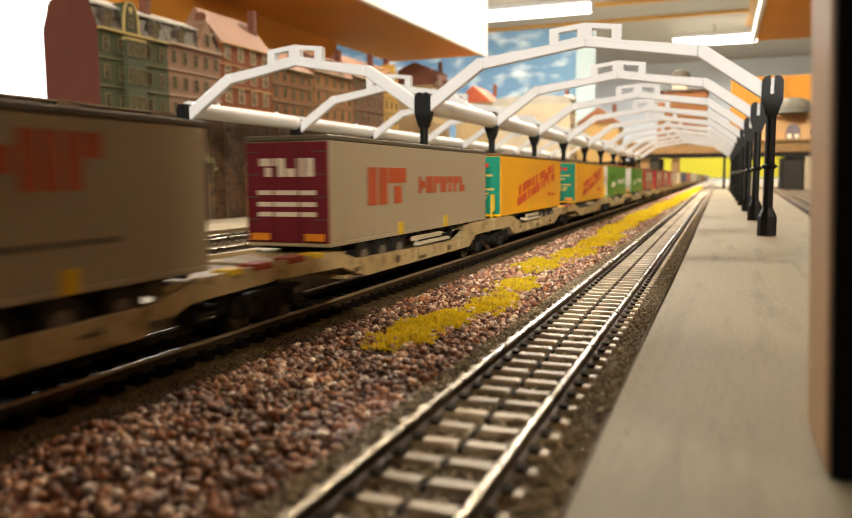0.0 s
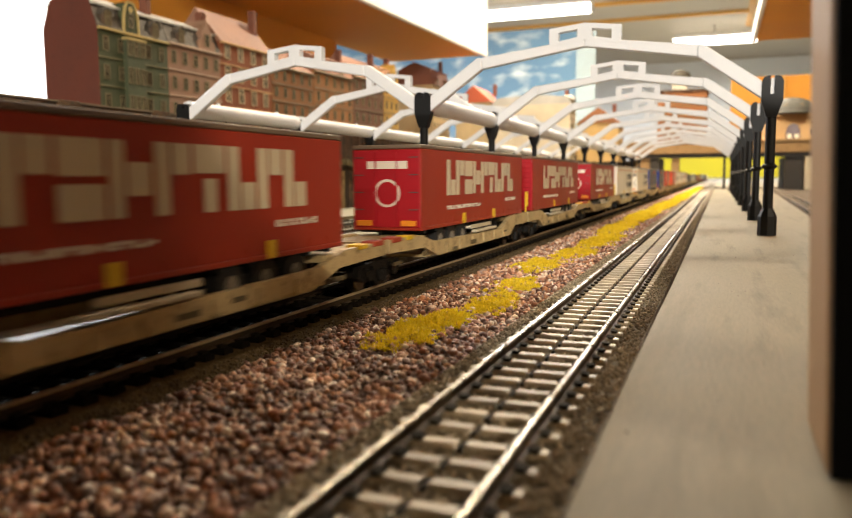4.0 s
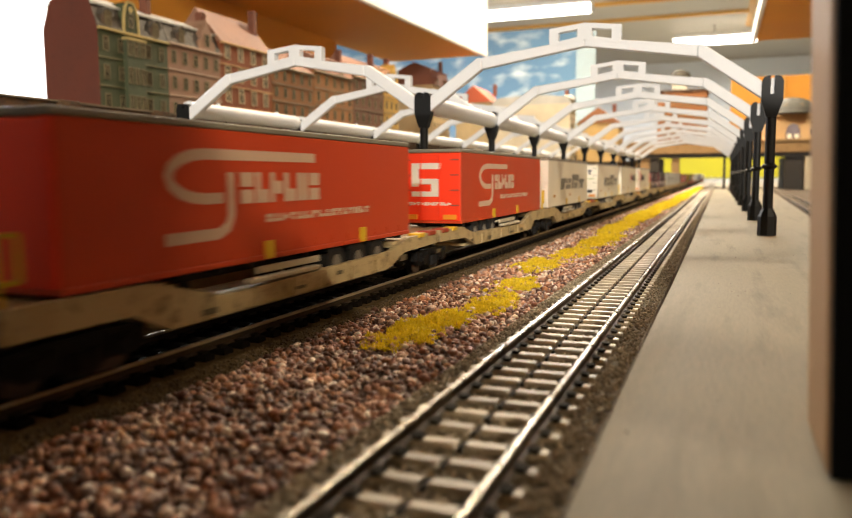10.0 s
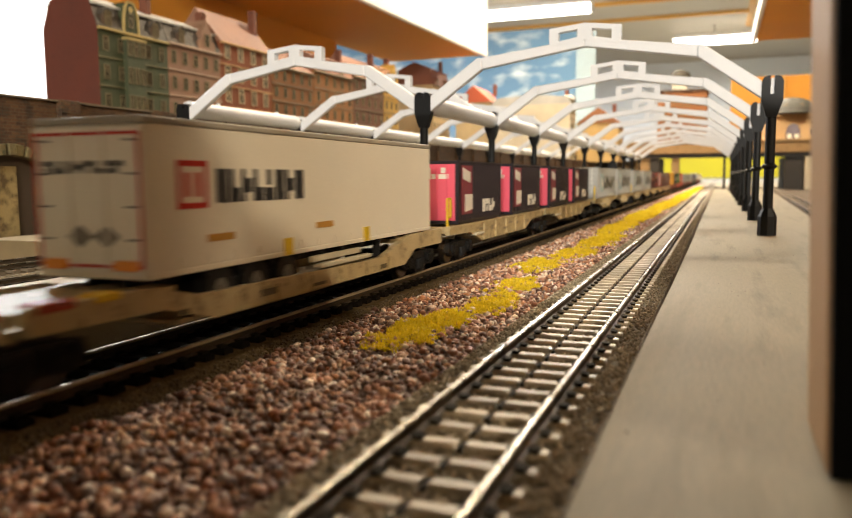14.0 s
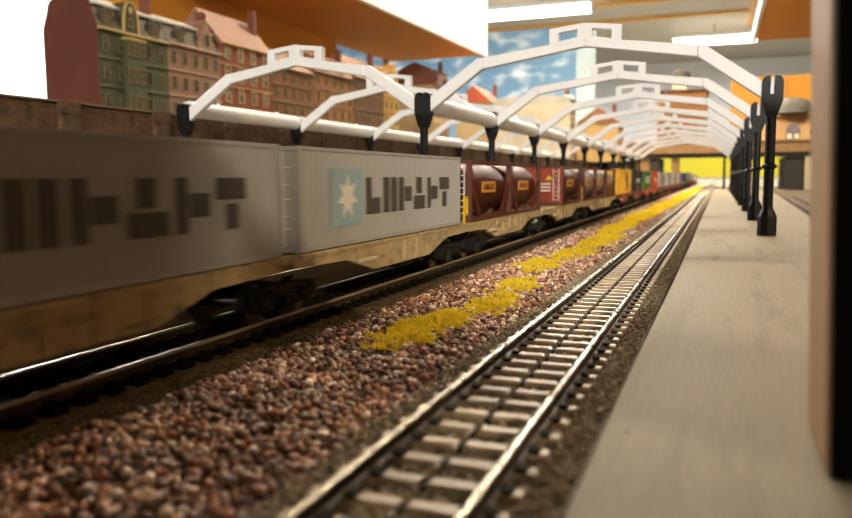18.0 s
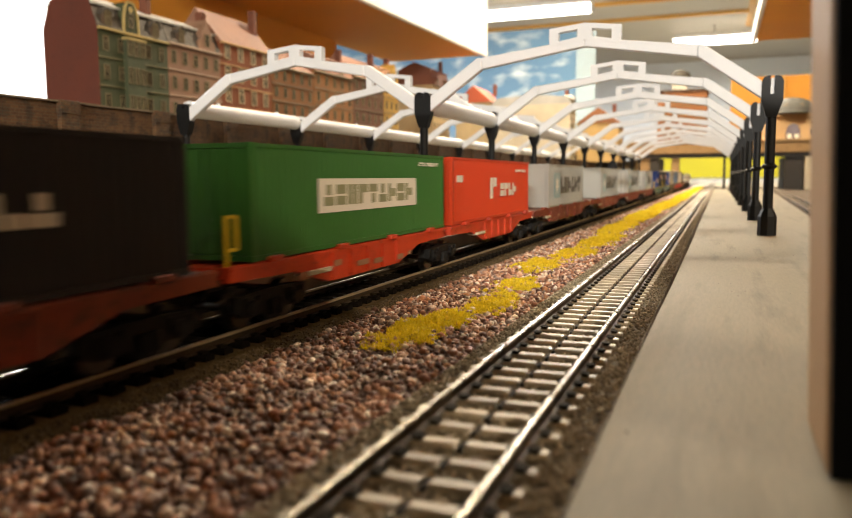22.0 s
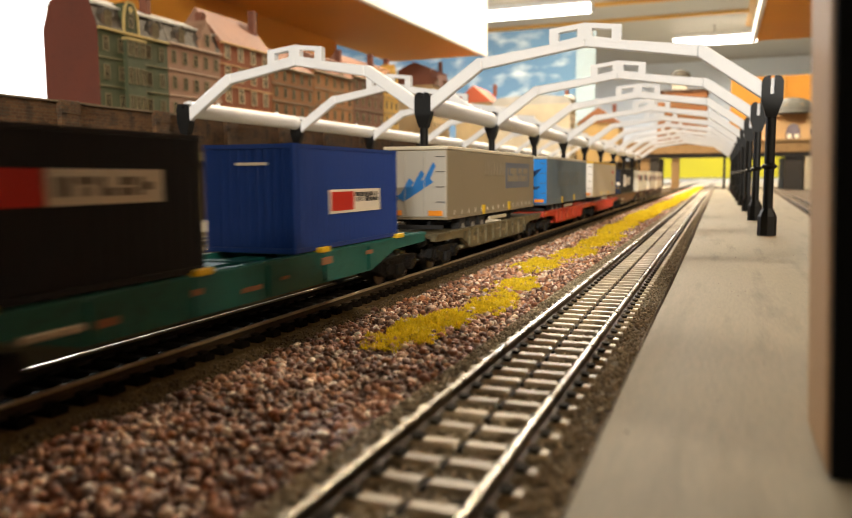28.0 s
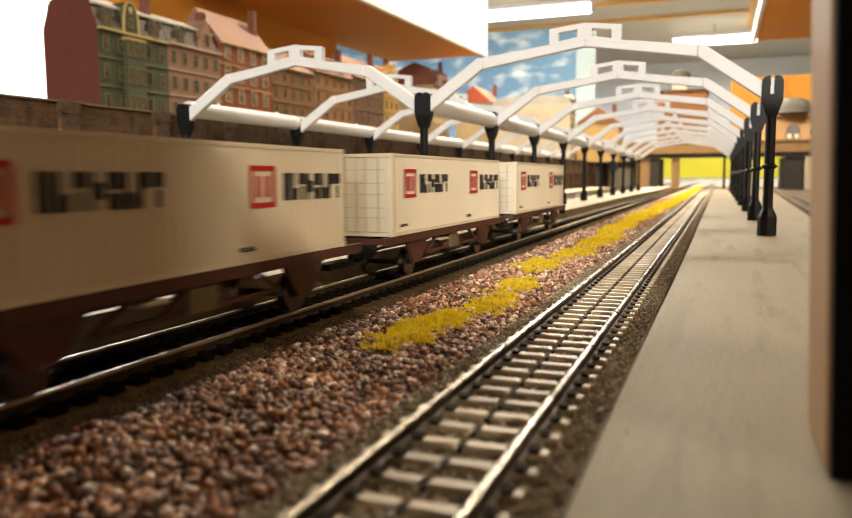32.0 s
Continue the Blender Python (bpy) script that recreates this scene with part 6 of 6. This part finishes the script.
    for q, s in enumerate(f["S"]):
        t = trailer(s, vred, vend, "bright red semi-trailer with white emblem and lettering", q == 1, roof="7a7466")
        bm = B()
        bend = [(0.0420 + 0.0125 * math.cos(a), 0.0215 + 0.0050 * math.sin(a)) for a in np.linspace(1.57, 4.71, 9)]
        faded = paint("faded_white", "cdb098")
        stroke(bm, [(0.092 if q == 0 else 0.080, 0.0266), *bend, (0.0485, 0.0166)], 0.0025, 0.01446, 0.0146)
        part("emblem", bm, faded, t)
        bm = B()
        stroke(bm, [(0.0515, 0.0225), (0.0515, 0.0125), (0.0500, 0.0098), (0.0465, 0.0084), (0.028, 0.0082)], 0.0026, 0.01446, 0.0146)
        part("emblem_hook", bm, faded, t)
        lettering(t, 6, 0.055, 0.0150, 0.040, 0.0075, faded, 26)
        lettering(t, 16, 0.066, 0.0100, 0.062, 0.0020, faded, 27)
        if q:
            bm = B()
            for a in ((-0.009, -0.0055, 0.0170, 0.0270), (-0.009, 0.005, 0.0248, 0.0275), (-0.009, 0.004, 0.0125, 0.0148), (0.0005, 0.004, 0.0130, 0.0205), (-0.006, 0.004, 0.0180, 0.0205)):
                box(bm, a[0], a[1], -0.0002, 0.0, a[2], a[3])
            pieces("door_emblem", bm, LOGO_WHITE, t)
            lettering(t, 12, -0.012, 0.0085, 0.022, 0.0015, LOGO_WHITE, 5, x=0.0, axis="y")
        else:
            lettering(t, 6, -0.012, 0.0260, 0.012, 0.0030, LOGO_WHITE, 5, x=0.0, axis="y")
    # white pair with grey web address
    gr = paint("silver_letters", "7a766e")
    for q, s in enumerate(f["E"]):
        t = trailer(s, CREAMW, paint("white_end", "e2dccc"), "white semi-trailer with large grey slanted lettering", q == 1, roof="8a8070", slats=(q == 0))
        lettering(t, 4, 0.042, 0.0120, 0.040, 0.0080, gr, 29, slant=0.3, gap=0.1)
        lettering(t, 4, 0.086, 0.0120, 0.030, 0.0110, gr, 30, slant=0.3, gap=0.2)
        lettering(t, 3, 0.119, 0.0120, 0.024, 0.0075, gr, 31, slant=0.3, gap=0.2)
        for y in (0.018, 0.078):
            panel("amber_plate", t, paint("amber_small", "b8873a"), 0.0144, 0.0147, y, y + 0.006, 0.0068, 0.0085)
        if q:
            lettering(t, 5, -0.010, 0.0232, 0.019, 0.0042, paint("navy_letters", "1c2c4c"), 6, x=0.0, axis="y", gap=0.12)
            panel("green_line", t, paint("lime_line", "7a9a4a"), -0.0112, 0.0112, -0.0002, 0.0, 0.0188, 0.0194)
            panel("sticker", t, LOGO_DARK, 0.0045, 0.0095, -0.0002, 0.0, 0.0060, 0.0088)
            panel("sticker", t, ORG, -0.0115, -0.0060, -0.0002, 0.0, 0.0060, 0.0080)
        else:
            panel("badge", t, LOGO_DARK, 0.004, 0.009, -0.0006, -0.0003, 0.0020, 0.0050)
    # white pair with red framed emblem and dark lettering
    for q, s in enumerate(f["D"]):
        t = trailer(s, CREAMW, paint("white_end", "e2dccc"), "white semi-trailer with red framed emblem and dark lettering", q == 1, roof="9a9282", slats=(q == 0))
        y0 = 0.100 if q == 0 else 0.010
        framed_emblem(t, y0, 0.0145, 0.0105, 0.01446)
        lettering(t, 8, y0 + 0.0135, 0.0155, 0.040, 0.0078, LOGO_DARK, 33)
        for y in (0.02, 0.07):
            panel("amber_plate", t, paint("amber_small", "b8873a"), 0.0144, 0.0147, y, y + 0.010, 0.0068, 0.0085)
        if q:
            for a in ((-0.0138, 0.0138, 0.0300, 0.0306), (-0.0138, 0.0138, 0.0028, 0.0034), (-0.0138, -0.0132, 0.0034, 0.0300), (0.0132, 0.0138, 0.0034, 0.0300)):
                panel("red_edge", t, LOGO_RED, a[0], a[1], -0.0003, 0.0, a[2], a[3])
            lettering(t, 8, -0.012, 0.0222, 0.022, 0.0026, LOGO_DARK, 7, x=0.0, axis="y")
            for xx in (-0.0025, 0.0045):
                bm = B()
                prism(bm, [(xx - 0.0034, 0.0092), (xx, 0.0068), (xx + 0.0034, 0.0092), (xx, 0.0116)], "y", -0.0003, 0.0)
                part("hazard_diamond", bm, HUB, t)
    # -- four short dark boxes with pink ends --
    dark, pink = paint("plum_black_box", "241c22"), paint("pink_end", "d85a6e")
    flat_wagon(4.1560, 4.5440, BEIGE, "beige articulated container wagon", 60, joint=4.3482)
    for s in (4.1675, 4.2625, 4.3637, 4.4587):
        c = container(s, 0.0705, dark, "short plum-black container with pink doors and white emblem", door="doors", doors_mat=pink, H=0.0280)
        bm = B()
        prism(bm, [(0.004, 0.004), (0.020, 0.004), (0.020, 0.026), (0.004, 0.026)], "x", 0.0144, 0.01455)
        part("emblem_field", bm, paint("plum_field", "7a2c3a"), c)
        for pts in ([(0.006, 0.025), (0.017, 0.023), (0.017, 0.018), (0.006, 0.020)], [(0.009, 0.013), (0.020, 0.013), (0.020, 0.006), (0.009, 0.005)]):
            part("emblem", prism(B(), pts, "x", 0.01456, 0.0147), LOGO_WHITE, c)
        lettering(c, 4, 0.036, 0.0040, 0.022, 0.0062, LOGO_WHITE, 35, gap=0.2)
        lettering(c, 4, -0.0115, 0.0200, 0.022, 0.0050, LOGO_WHITE, 36, x=0.0, axis="y", gap=0.2)
    # -- grey-blue boxes in articulated pairs --
    flat_wagon(4.5750, 4.8900, BEIGE, "beige articulated container wagon", 62, joint=4.7318)
    flat_wagon(4.8960, 5.2100, BEIGE, "beige articulated container wagon", 64, joint=5.0530)
    for s in (4.5853, 4.7379, 4.9076, 5.0582):
        grey_box(s, "pale grey container with blue star field and dark lettering")
    # -- tanks --
    brown = mat("tank_brown", "471a0e", 0.5, 0, 0.12, 150, 0.1, 900, spec=0.12)
    silver = mat("tank_silver", "7e786c", 0.5, 0.0, 0.12, 150, 0.1, 900, spec=0.2)
    flat_wagon(5.2080, 5.5280, BEIGE, "beige articulated container wagon with an empty middle", 66, joint=5.3680)
    flat_wagon(5.5330, 5.7520, BEIGE, "beige container wagon under three silver tanks", 68)
    tank(5.2144, 0.1475, brown, "two brown tanks in a maroon frame", 2)
    c = tank(5.4409, 0.0790, brown, "single brown tank in a maroon frame with a red end wall", 1)
    endr = paint("rust_end", "96402a")
    panel("end_wall", c, endr, -0.0136, 0.0136, 0.0002, 0.0012, 0.001, 0.0275)
    circ = lambda r: [(-0.0010 + r * math.cos(a), 0.0142 + r * math.sin(a)) for a in np.linspace(0, 2 * math.pi, 28, endpoint=False)]
    part("dish_rim", ring(B(), circ(0.0112), circ(0.0103), "y", -0.0007, 0.0004), endr, c, "raised round rim on the end wall")
    for xa in (-0.0136, 0.0121):
        panel("end_post", c, endr, xa, xa + 0.0015, -0.0009, 0.0003, 0.0, 0.0285)
    bm = B()
    prism(bm, [(0.001, 0.0185), (0.0065, 0.0185), (0.0038, 0.0225)], "y", -0.0003, 0.0)
    part("warning_triangle", bm, YEL, c)
    for zz in (0.0150, 0.0125, 0.0100):
        panel("end_bar", c, LOGO_WHITE, -0.006, 0.005, -0.0002, 0.0, zz, zz + 0.0011)
    tank(5.5357, 0.2090, silver, "three silver tanks in a maroon frame", 3, ladder=False)
    # -- coloured boxes --
    flat_wagon(5.7600, 6.0765, WBROWN, "rust-brown articulated container wagon", 70, joint=5.9178, tabs=WBROWN)
    c = container(5.7694, 0.1410, paint("yellow_box", "d4a22c"), "yellow container with dark emblem", door="slats")
    bm = B()
    for k in range(6):
        box(bm, 0.0145, 0.0147, 0.083 + k * 0.0028, 0.0852 + k * 0.0028, 0.0165 + 0.0006 * (2 - abs(k - 2.5)), 0.0250)
    box(bm, 0.0145, 0.0147, 0.080, 0.102, 0.0148, 0.0160)
    pieces("emblem_bar", bm, LOGO_DARK, c)
    lettering(c, 2, 0.084, 0.0090, 0.015, 0.0050, LOGO_DARK, 4, x=0.0145)
    lettering(c, 2, 0.084, 0.0040, 0.015, 0.0042, LOGO_DARK, 5, x=0.0145)
    c = container(5.9247, 0.1415, paint("navy_box", "2a2728"), "dark navy container with pale lettering and swooshes", door="ribs")
    lettering(c, 7, 0.055, 0.0125, 0.052, 0.0058, LOGO_WHITE, 38, gap=0.1)
    bm = B()
    for sg in (-1, 1):
        pts = [(0.078 + sg * (0.016 * u - 0.004), 0.0152 + sg * (0.0058 + 0.0068 * math.sin(u * 1.4))) for u in np.linspace(0, 1, 8)]
        stroke(bm, pts, 0.0013, 0.0145, 0.0147)
    pieces("swoosh", bm, LOGO_WHITE, c)
    flat_wagon(6.0810, 6.3960, WRED, "orange-red articulated container wagon", 72, joint=6.2378, tabs=WRED)
    c = container(6.0905, 0.1415, paint("bottle_green_box", "336428"), "green container with a white lettered field", door="doors")
    panel("white_field", c, LOGO_WHITE, 0.0144, 0.0146, 0.034, 0.110, 0.0105, 0.0205)
    lettering(c, 9, 0.037, 0.0125, 0.070, 0.0062, paint("field_letters", "8a8a6a"), 40, x=0.0146)
    lettering(c, 8, 0.112, 0.0250, 0.022, 0.0014, LOGO_WHITE, 41)
    c = container(6.2435, 0.1412, paint("tomato_box", "bc3a18"), "tomato-red container with white lettering", door="ribs")
    lettering(c, 1, 0.058, 0.0100, 0.012, 0.0105, LOGO_WHITE, 43, gap=0.05)
    lettering(c, 4, 0.077, 0.0108, 0.034, 0.0068, LOGO_WHITE, 42)
    panel("notice", c, LOGO_WHITE, 0.0144, 0.0146, 0.006, 0.014, 0.0185, 0.0215)
    lettering(c, 9, 0.108, 0.0235, 0.026, 0.0014, LOGO_WHITE, 44)
    # -- four flats with one grey box each --
    for k, s in enumerate((6.4450, 6.6881, 6.9265, 7.1676)):
        flat_wagon(s - 0.0445, s + 0.1850, WBROWN if k else mat("wagon_red_brown", "7c3420", 0.55, 0, 0.2, 300, 0.2, stain="4a2216"), "red-brown flat wagon with empty ends", 74 + k, tabs=WBROWN, rail=False)
        grey_box(s, "pale grey container with blue star field, carried on a flat wagon", door="" if k < 2 else "doors")
    # -- teal wagons with short boxes --
    blue, black = paint("blue_box", "14367e"), paint("black_box", "15151a")
    for k, (a, b) in enumerate(((7.3875, 7.4898), (7.6181, 7.7288))):
        flat_wagon(a - 0.0150, b + 0.0705 + 0.0290, WTEAL, "teal container wagon with yellow corner flaps", 80 + k, tabs=YEL)
        for s in (a, b):
            isb = s in (7.3875, 7.7288)
            c = container(s, 0.0710, blue if isb else black, "short %s container with a red and white emblem" % ("blue" if isb else "black"), door="ribs" if isb else "doors", H=0.0300)
            if isb:
                panel("emblem_field", c, LOGO_WHITE, 0.0144, 0.0146, 0.020, 0.056, 0.0100, 0.0172)
                panel("emblem_red", c, LOGO_RED, 0.0146, 0.0147, 0.021, 0.036, 0.0108, 0.0165)
                lettering(c, 5, 0.037, 0.0132, 0.018, 0.0030, LOGO_DARK, 47, x=0.0146)
                panel("end_line", c, LOGO_WHITE, -0.004, 0.006, -0.0001, 0.0003, 0.0242, 0.0250)
            else:
                panel("emblem_red", c, LOGO_RED, 0.0144, 0.0146, 0.018, 0.028, 0.0160, 0.0225)
                panel("emblem_field", c, LOGO_WHITE, 0.0144, 0.0146, 0.0285, 0.058, 0.0160, 0.0225)
                lettering(c, 5, 0.030, 0.0175, 0.026, 0.0036, HUB, 48, x=0.0146)
                panel("end_mark", c, LOGO_RED, -0.012, -0.004, -0.0003, 0.0, 0.0205, 0.0235)
                for zz in (0.022, 0.016, 0.0135):
                    panel("end_line", c, HUB, 0.002, 0.012, -0.0003, 0.0, zz, zz + 0.0010)
    # -- pocket wagons with single trailers --
    pocket_single(7.8385, 8.0345, WOLIVE, "weathered olive-grey pocket wagon", 86)
    t = trailer(7.8538, paint("stone_curtain", "857a64"), paint("stone_end", "a8a49a"), "stone-grey semi-trailer with a blue emblem on its doors", True, z=0.0172, H=0.0318, roof="cfc6b0", pallet=LOGO_WHITE)
    bm = B()
    for k in range(3):
        prism(bm, [(-0.008 + 0.0008 * k + 0.0052 * k, 0.0110 + 0.004 * k - 0.002), (-0.0055 + 0.006 * k, 0.0095 + 0.0035 * k), (0.0005 + 0.005 * k - 0.001, 0.0165 + 0.0034 * k), (-0.0025 + 0.0055 * k, 0.0182 + 0.0034 * k)], "y", -0.0004, 0.0)
    prism(bm, [(-0.0085, 0.0105), (-0.0050, 0.0082), (0.0085, 0.0165), (0.0062, 0.0188)], "y", -0.00045, -0.00005)
    pieces("door_emblem", bm, LOGO_BLUE, t)
    lettering(t, 7, 0.055, 0.0195, 0.040, 0.0070, paint("faint_letters", "8a806c"), 50)
    panel("name_field", t, paint("faint_blue", "5c6474"), 0.0144, 0.01456, 0.096, 0.151, 0.0125, 0.0262, label="faded blue name field")
    lettering(t, 8, 0.100, 0.0160, 0.047, 0.0075, paint("stone_curtain", "857a64"), 51, x=0.01456, gap=0.2)
    pocket_single(8.0425, 8.2360, WRED, "bright red pocket wagon", 87)
    t = trailer(8.0563, paint("dusty_blue_curtain", "566a7a"), paint("sky_blue_end", "1a7cd2"), "dusty blue semi-trailer with bright blue doors and dark emblem", True, z=0.0164, H=0.0330, roof="b8b2a0", pallet=HUB)
    lettering(t, 9, 0.036, 0.0125, 0.090, 0.0110, paint("smoke_letters", "626c72"), 53, gap=0.15)
    bm = B()
    prism(bm, [(-0.009, 0.0215), (-0.002, 0.0255), (0.006, 0.0235), (0.011, 0.0250), (0.006, 0.0195), (0.001, 0.0190), (-0.002, 0.0165), (-0.007, 0.0175)], "y", -0.0004, 0.0)
    pieces("door_emblem", bm, paint("navy_emblem", "14305c"), t)
    lettering(t, 8, -0.012, 0.0108, 0.022, 0.0022, LOGO_DARK, 7, x=0.0, axis="y")
    pocket_single(8.2435, 8.4380, WRED, "bright red pocket wagon", 88)
    t = trailer(8.2568, paint("buff_white_curtain", "c2b69c"), paint("cool_white_end", "d6d2ca"), "off-white semi-trailer with yellow roof edge and red emblem", True, z=0.0166, H=0.0328, roof="c8a01c", pallet=GALV)
    for pts in ([(-0.013, 0.0205), (0.0045, 0.0215), (0.0035, 0.0245), (-0.013, 0.0235)], [(-0.010, 0.0140), (-0.0005, 0.0145), (-0.0055, 0.0090)]):
        part("door_emblem", prism(B(), pts, "y", -0.0004, 0.0), LOGO_RED, t)
    lettering(t, 3, -0.013, 0.0160, 0.016, 0.0036, HUB, 8, x=0.0, axis="y", gap=0.1)
    for pts in ([(0.128, 0.0225), (0.146, 0.0225), (0.144, 0.0250), (0.130, 0.0250)], [(0.133, 0.0140), (0.141, 0.0140), (0.137, 0.0085)]):
        part("side_emblem", prism(B(), pts, "x", 0.01446, 0.0146), LOGO_RED, t)
    # -- dark box on a tan wagon --
    flat_wagon(8.4460, 8.6620, WTAN, "weathered tan-brown container wagon", 90, rail=False)
    navy = paint("midnight_end", "0e1a34")
    c = container(8.4731, 0.1431, paint("charcoal_box", "1b1a1c"), "charcoal container with navy doors, white cross emblem and lettering", door="doors", doors_mat=navy, H=0.0300)
    bm = B()
    for a, b in ((0.0, 1.0), (math.pi / 4, 0.95)):
        for k in range(4):
            an = a + k * math.pi / 2
            bar(bm, (0.0147, 0.033, 0.0160), (0.0147, 0.033 + 0.0075 * b * math.cos(an), 0.0160 + 0.0075 * b * math.sin(an)), 0.0030)
    pieces("emblem_arm", bm, LOGO_WHITE, c)
    lettering(c, 4, 0.052, 0.0105, 0.042, 0.0098, LOGO_WHITE, 56, gap=0.12)
    panel("notice", c, LOGO_WHITE, 0.0144, 0.0146, 0.134, 0.138, 0.0070, 0.0100)
    for xa, zz in ((-0.012, 0.0105), (-0.006, 0.0105), (0.003, 0.0105), (0.009, 0.0105), (-0.010, 0.0175)):
        panel("end_mark", c, LOGO_WHITE, xa, xa + 0.0042, -0.0003, 0.0, zz, zz + 0.0036)
    panel("end_mark", c, ORG, 0.003, 0.006, -0.0003, 0.0, 0.0180, 0.0200)
    panel("end_line", c, paint("gold_line", "b08a40"), -0.0125, 0.0125, -0.0003, 0.0, 0.0072, 0.0078)
    # -- three white boxes on two-axle wagons --
    wb = paint("white_box", "dfd5be")
    for k, s in enumerate((8.6816, 8.8599, 9.0377)):
        two_axle(s - 0.0060, s + 0.1410 + 0.0120, WRUST, "dark rust-brown two-axle container wagon", 92 + k)
        c = container(s, 0.1407, wb, "white container with two red framed emblems and dark lettering", door="doors", doors_mat=paint("white_door", "d8d2c2"), z=0.0148, H=0.0294)
        for y0 in (0.011, 0.090):
            framed_emblem(c, y0, 0.0135, 0.0115, 0.0145)
            lettering(c, 8, y0 + 0.0155, 0.0150, 0.033, 0.0072, LOGO_DARK, 58, x=0.0145)
        lettering(c, 4, 0.007, 0.0030, 0.007, 0.0011, LOGO_DARK, 59, x=0.0145)
        lettering(c, 4, 0.085, 0.0030, 0.007, 0.0011, LOGO_DARK, 60, x=0.0145)


def motions():
    """The whole train rolls towards and past the camera."""
    for ob, s, z in TRAIN:
        walk(ob, [(float(t), pose(X_TRAIN, s - run(t), z)) for t in range(0, 33)])


# ---- build ----
room()
for lamp in LAMPS:
    tube_lamp(*lamp)
decks()
sky_panel()
ground()
platforms()
bed("roadbed_near", X_NEAR, 0.0170, 0.0180, -0.0041, Z_GROUND, GRIT, -0.029, Y_END - 0.3, "grey gritted roadbed of the near track")
bed("roadbed_train", X_TRAIN, 0.0150, 0.0215, Z_TRAIN - 0.0041, Z_GROUND, GRIT_D, Y_BACK + 0.1, Y_END - 0.3, "dark roadbed of the train's track")
for xx in X_LEFT:
    bed("roadbed_side", xx, 0.0160, 0.0205, -0.0041, Z_GROUND, GRIT, -0.6, Y_END - 0.3, "grey gritted roadbed beside the brick wall's platform")
bed("roadbed_right", 0.0, 0.0160, 0.0205, -0.0041, Z_GROUND + 0.0012, mat("brown_ballast", "7a5c48", 0.9, 0, 0.4, 500, 0.8, 1200), 0.2, 2.75, "brown roadbed beyond the platform")
hall()
city()
station_end()
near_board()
platform_clock()
train()
retaining_wall()
ballast()
track(X_NEAR, 0.0, -0.028, Y_END - 0.4, 290, 0.035, SLEEPER, "near track with shiny worn rails and grey moulded sleepers")
track(X_TRAIN, Z_TRAIN, Y_BACK + 0.1, Y_END - 0.4, 130, 0.075, SLEEPER_D, "train's track with brown rails and dark sleepers", True, RUST)
side = track(0.0, 0.0, 0.2, 2.75, 0, 0.3, SLEEPER_B, "side track with brown rails beyond the platform", False, mat("brown_rail", "6a5844", 0.6, 0.2, 0.2))
side.matrix_basis = pose(0.0680, 0.0, -0.0010, 0, 0, -2.0)
sb = bpy.data.objects["roadbed_right"]
sb.matrix_basis = pose(0.0680, 0.0, -0.0010, 0, 0, -2.0)
platform_crumbs()
for xx in X_LEFT:
    track(xx, 0.0, -0.5, Y_END - 0.4, 60, 0.15, SLEEPER_B, "side track with bright rails beside the brick wall's platform", False)
motions()
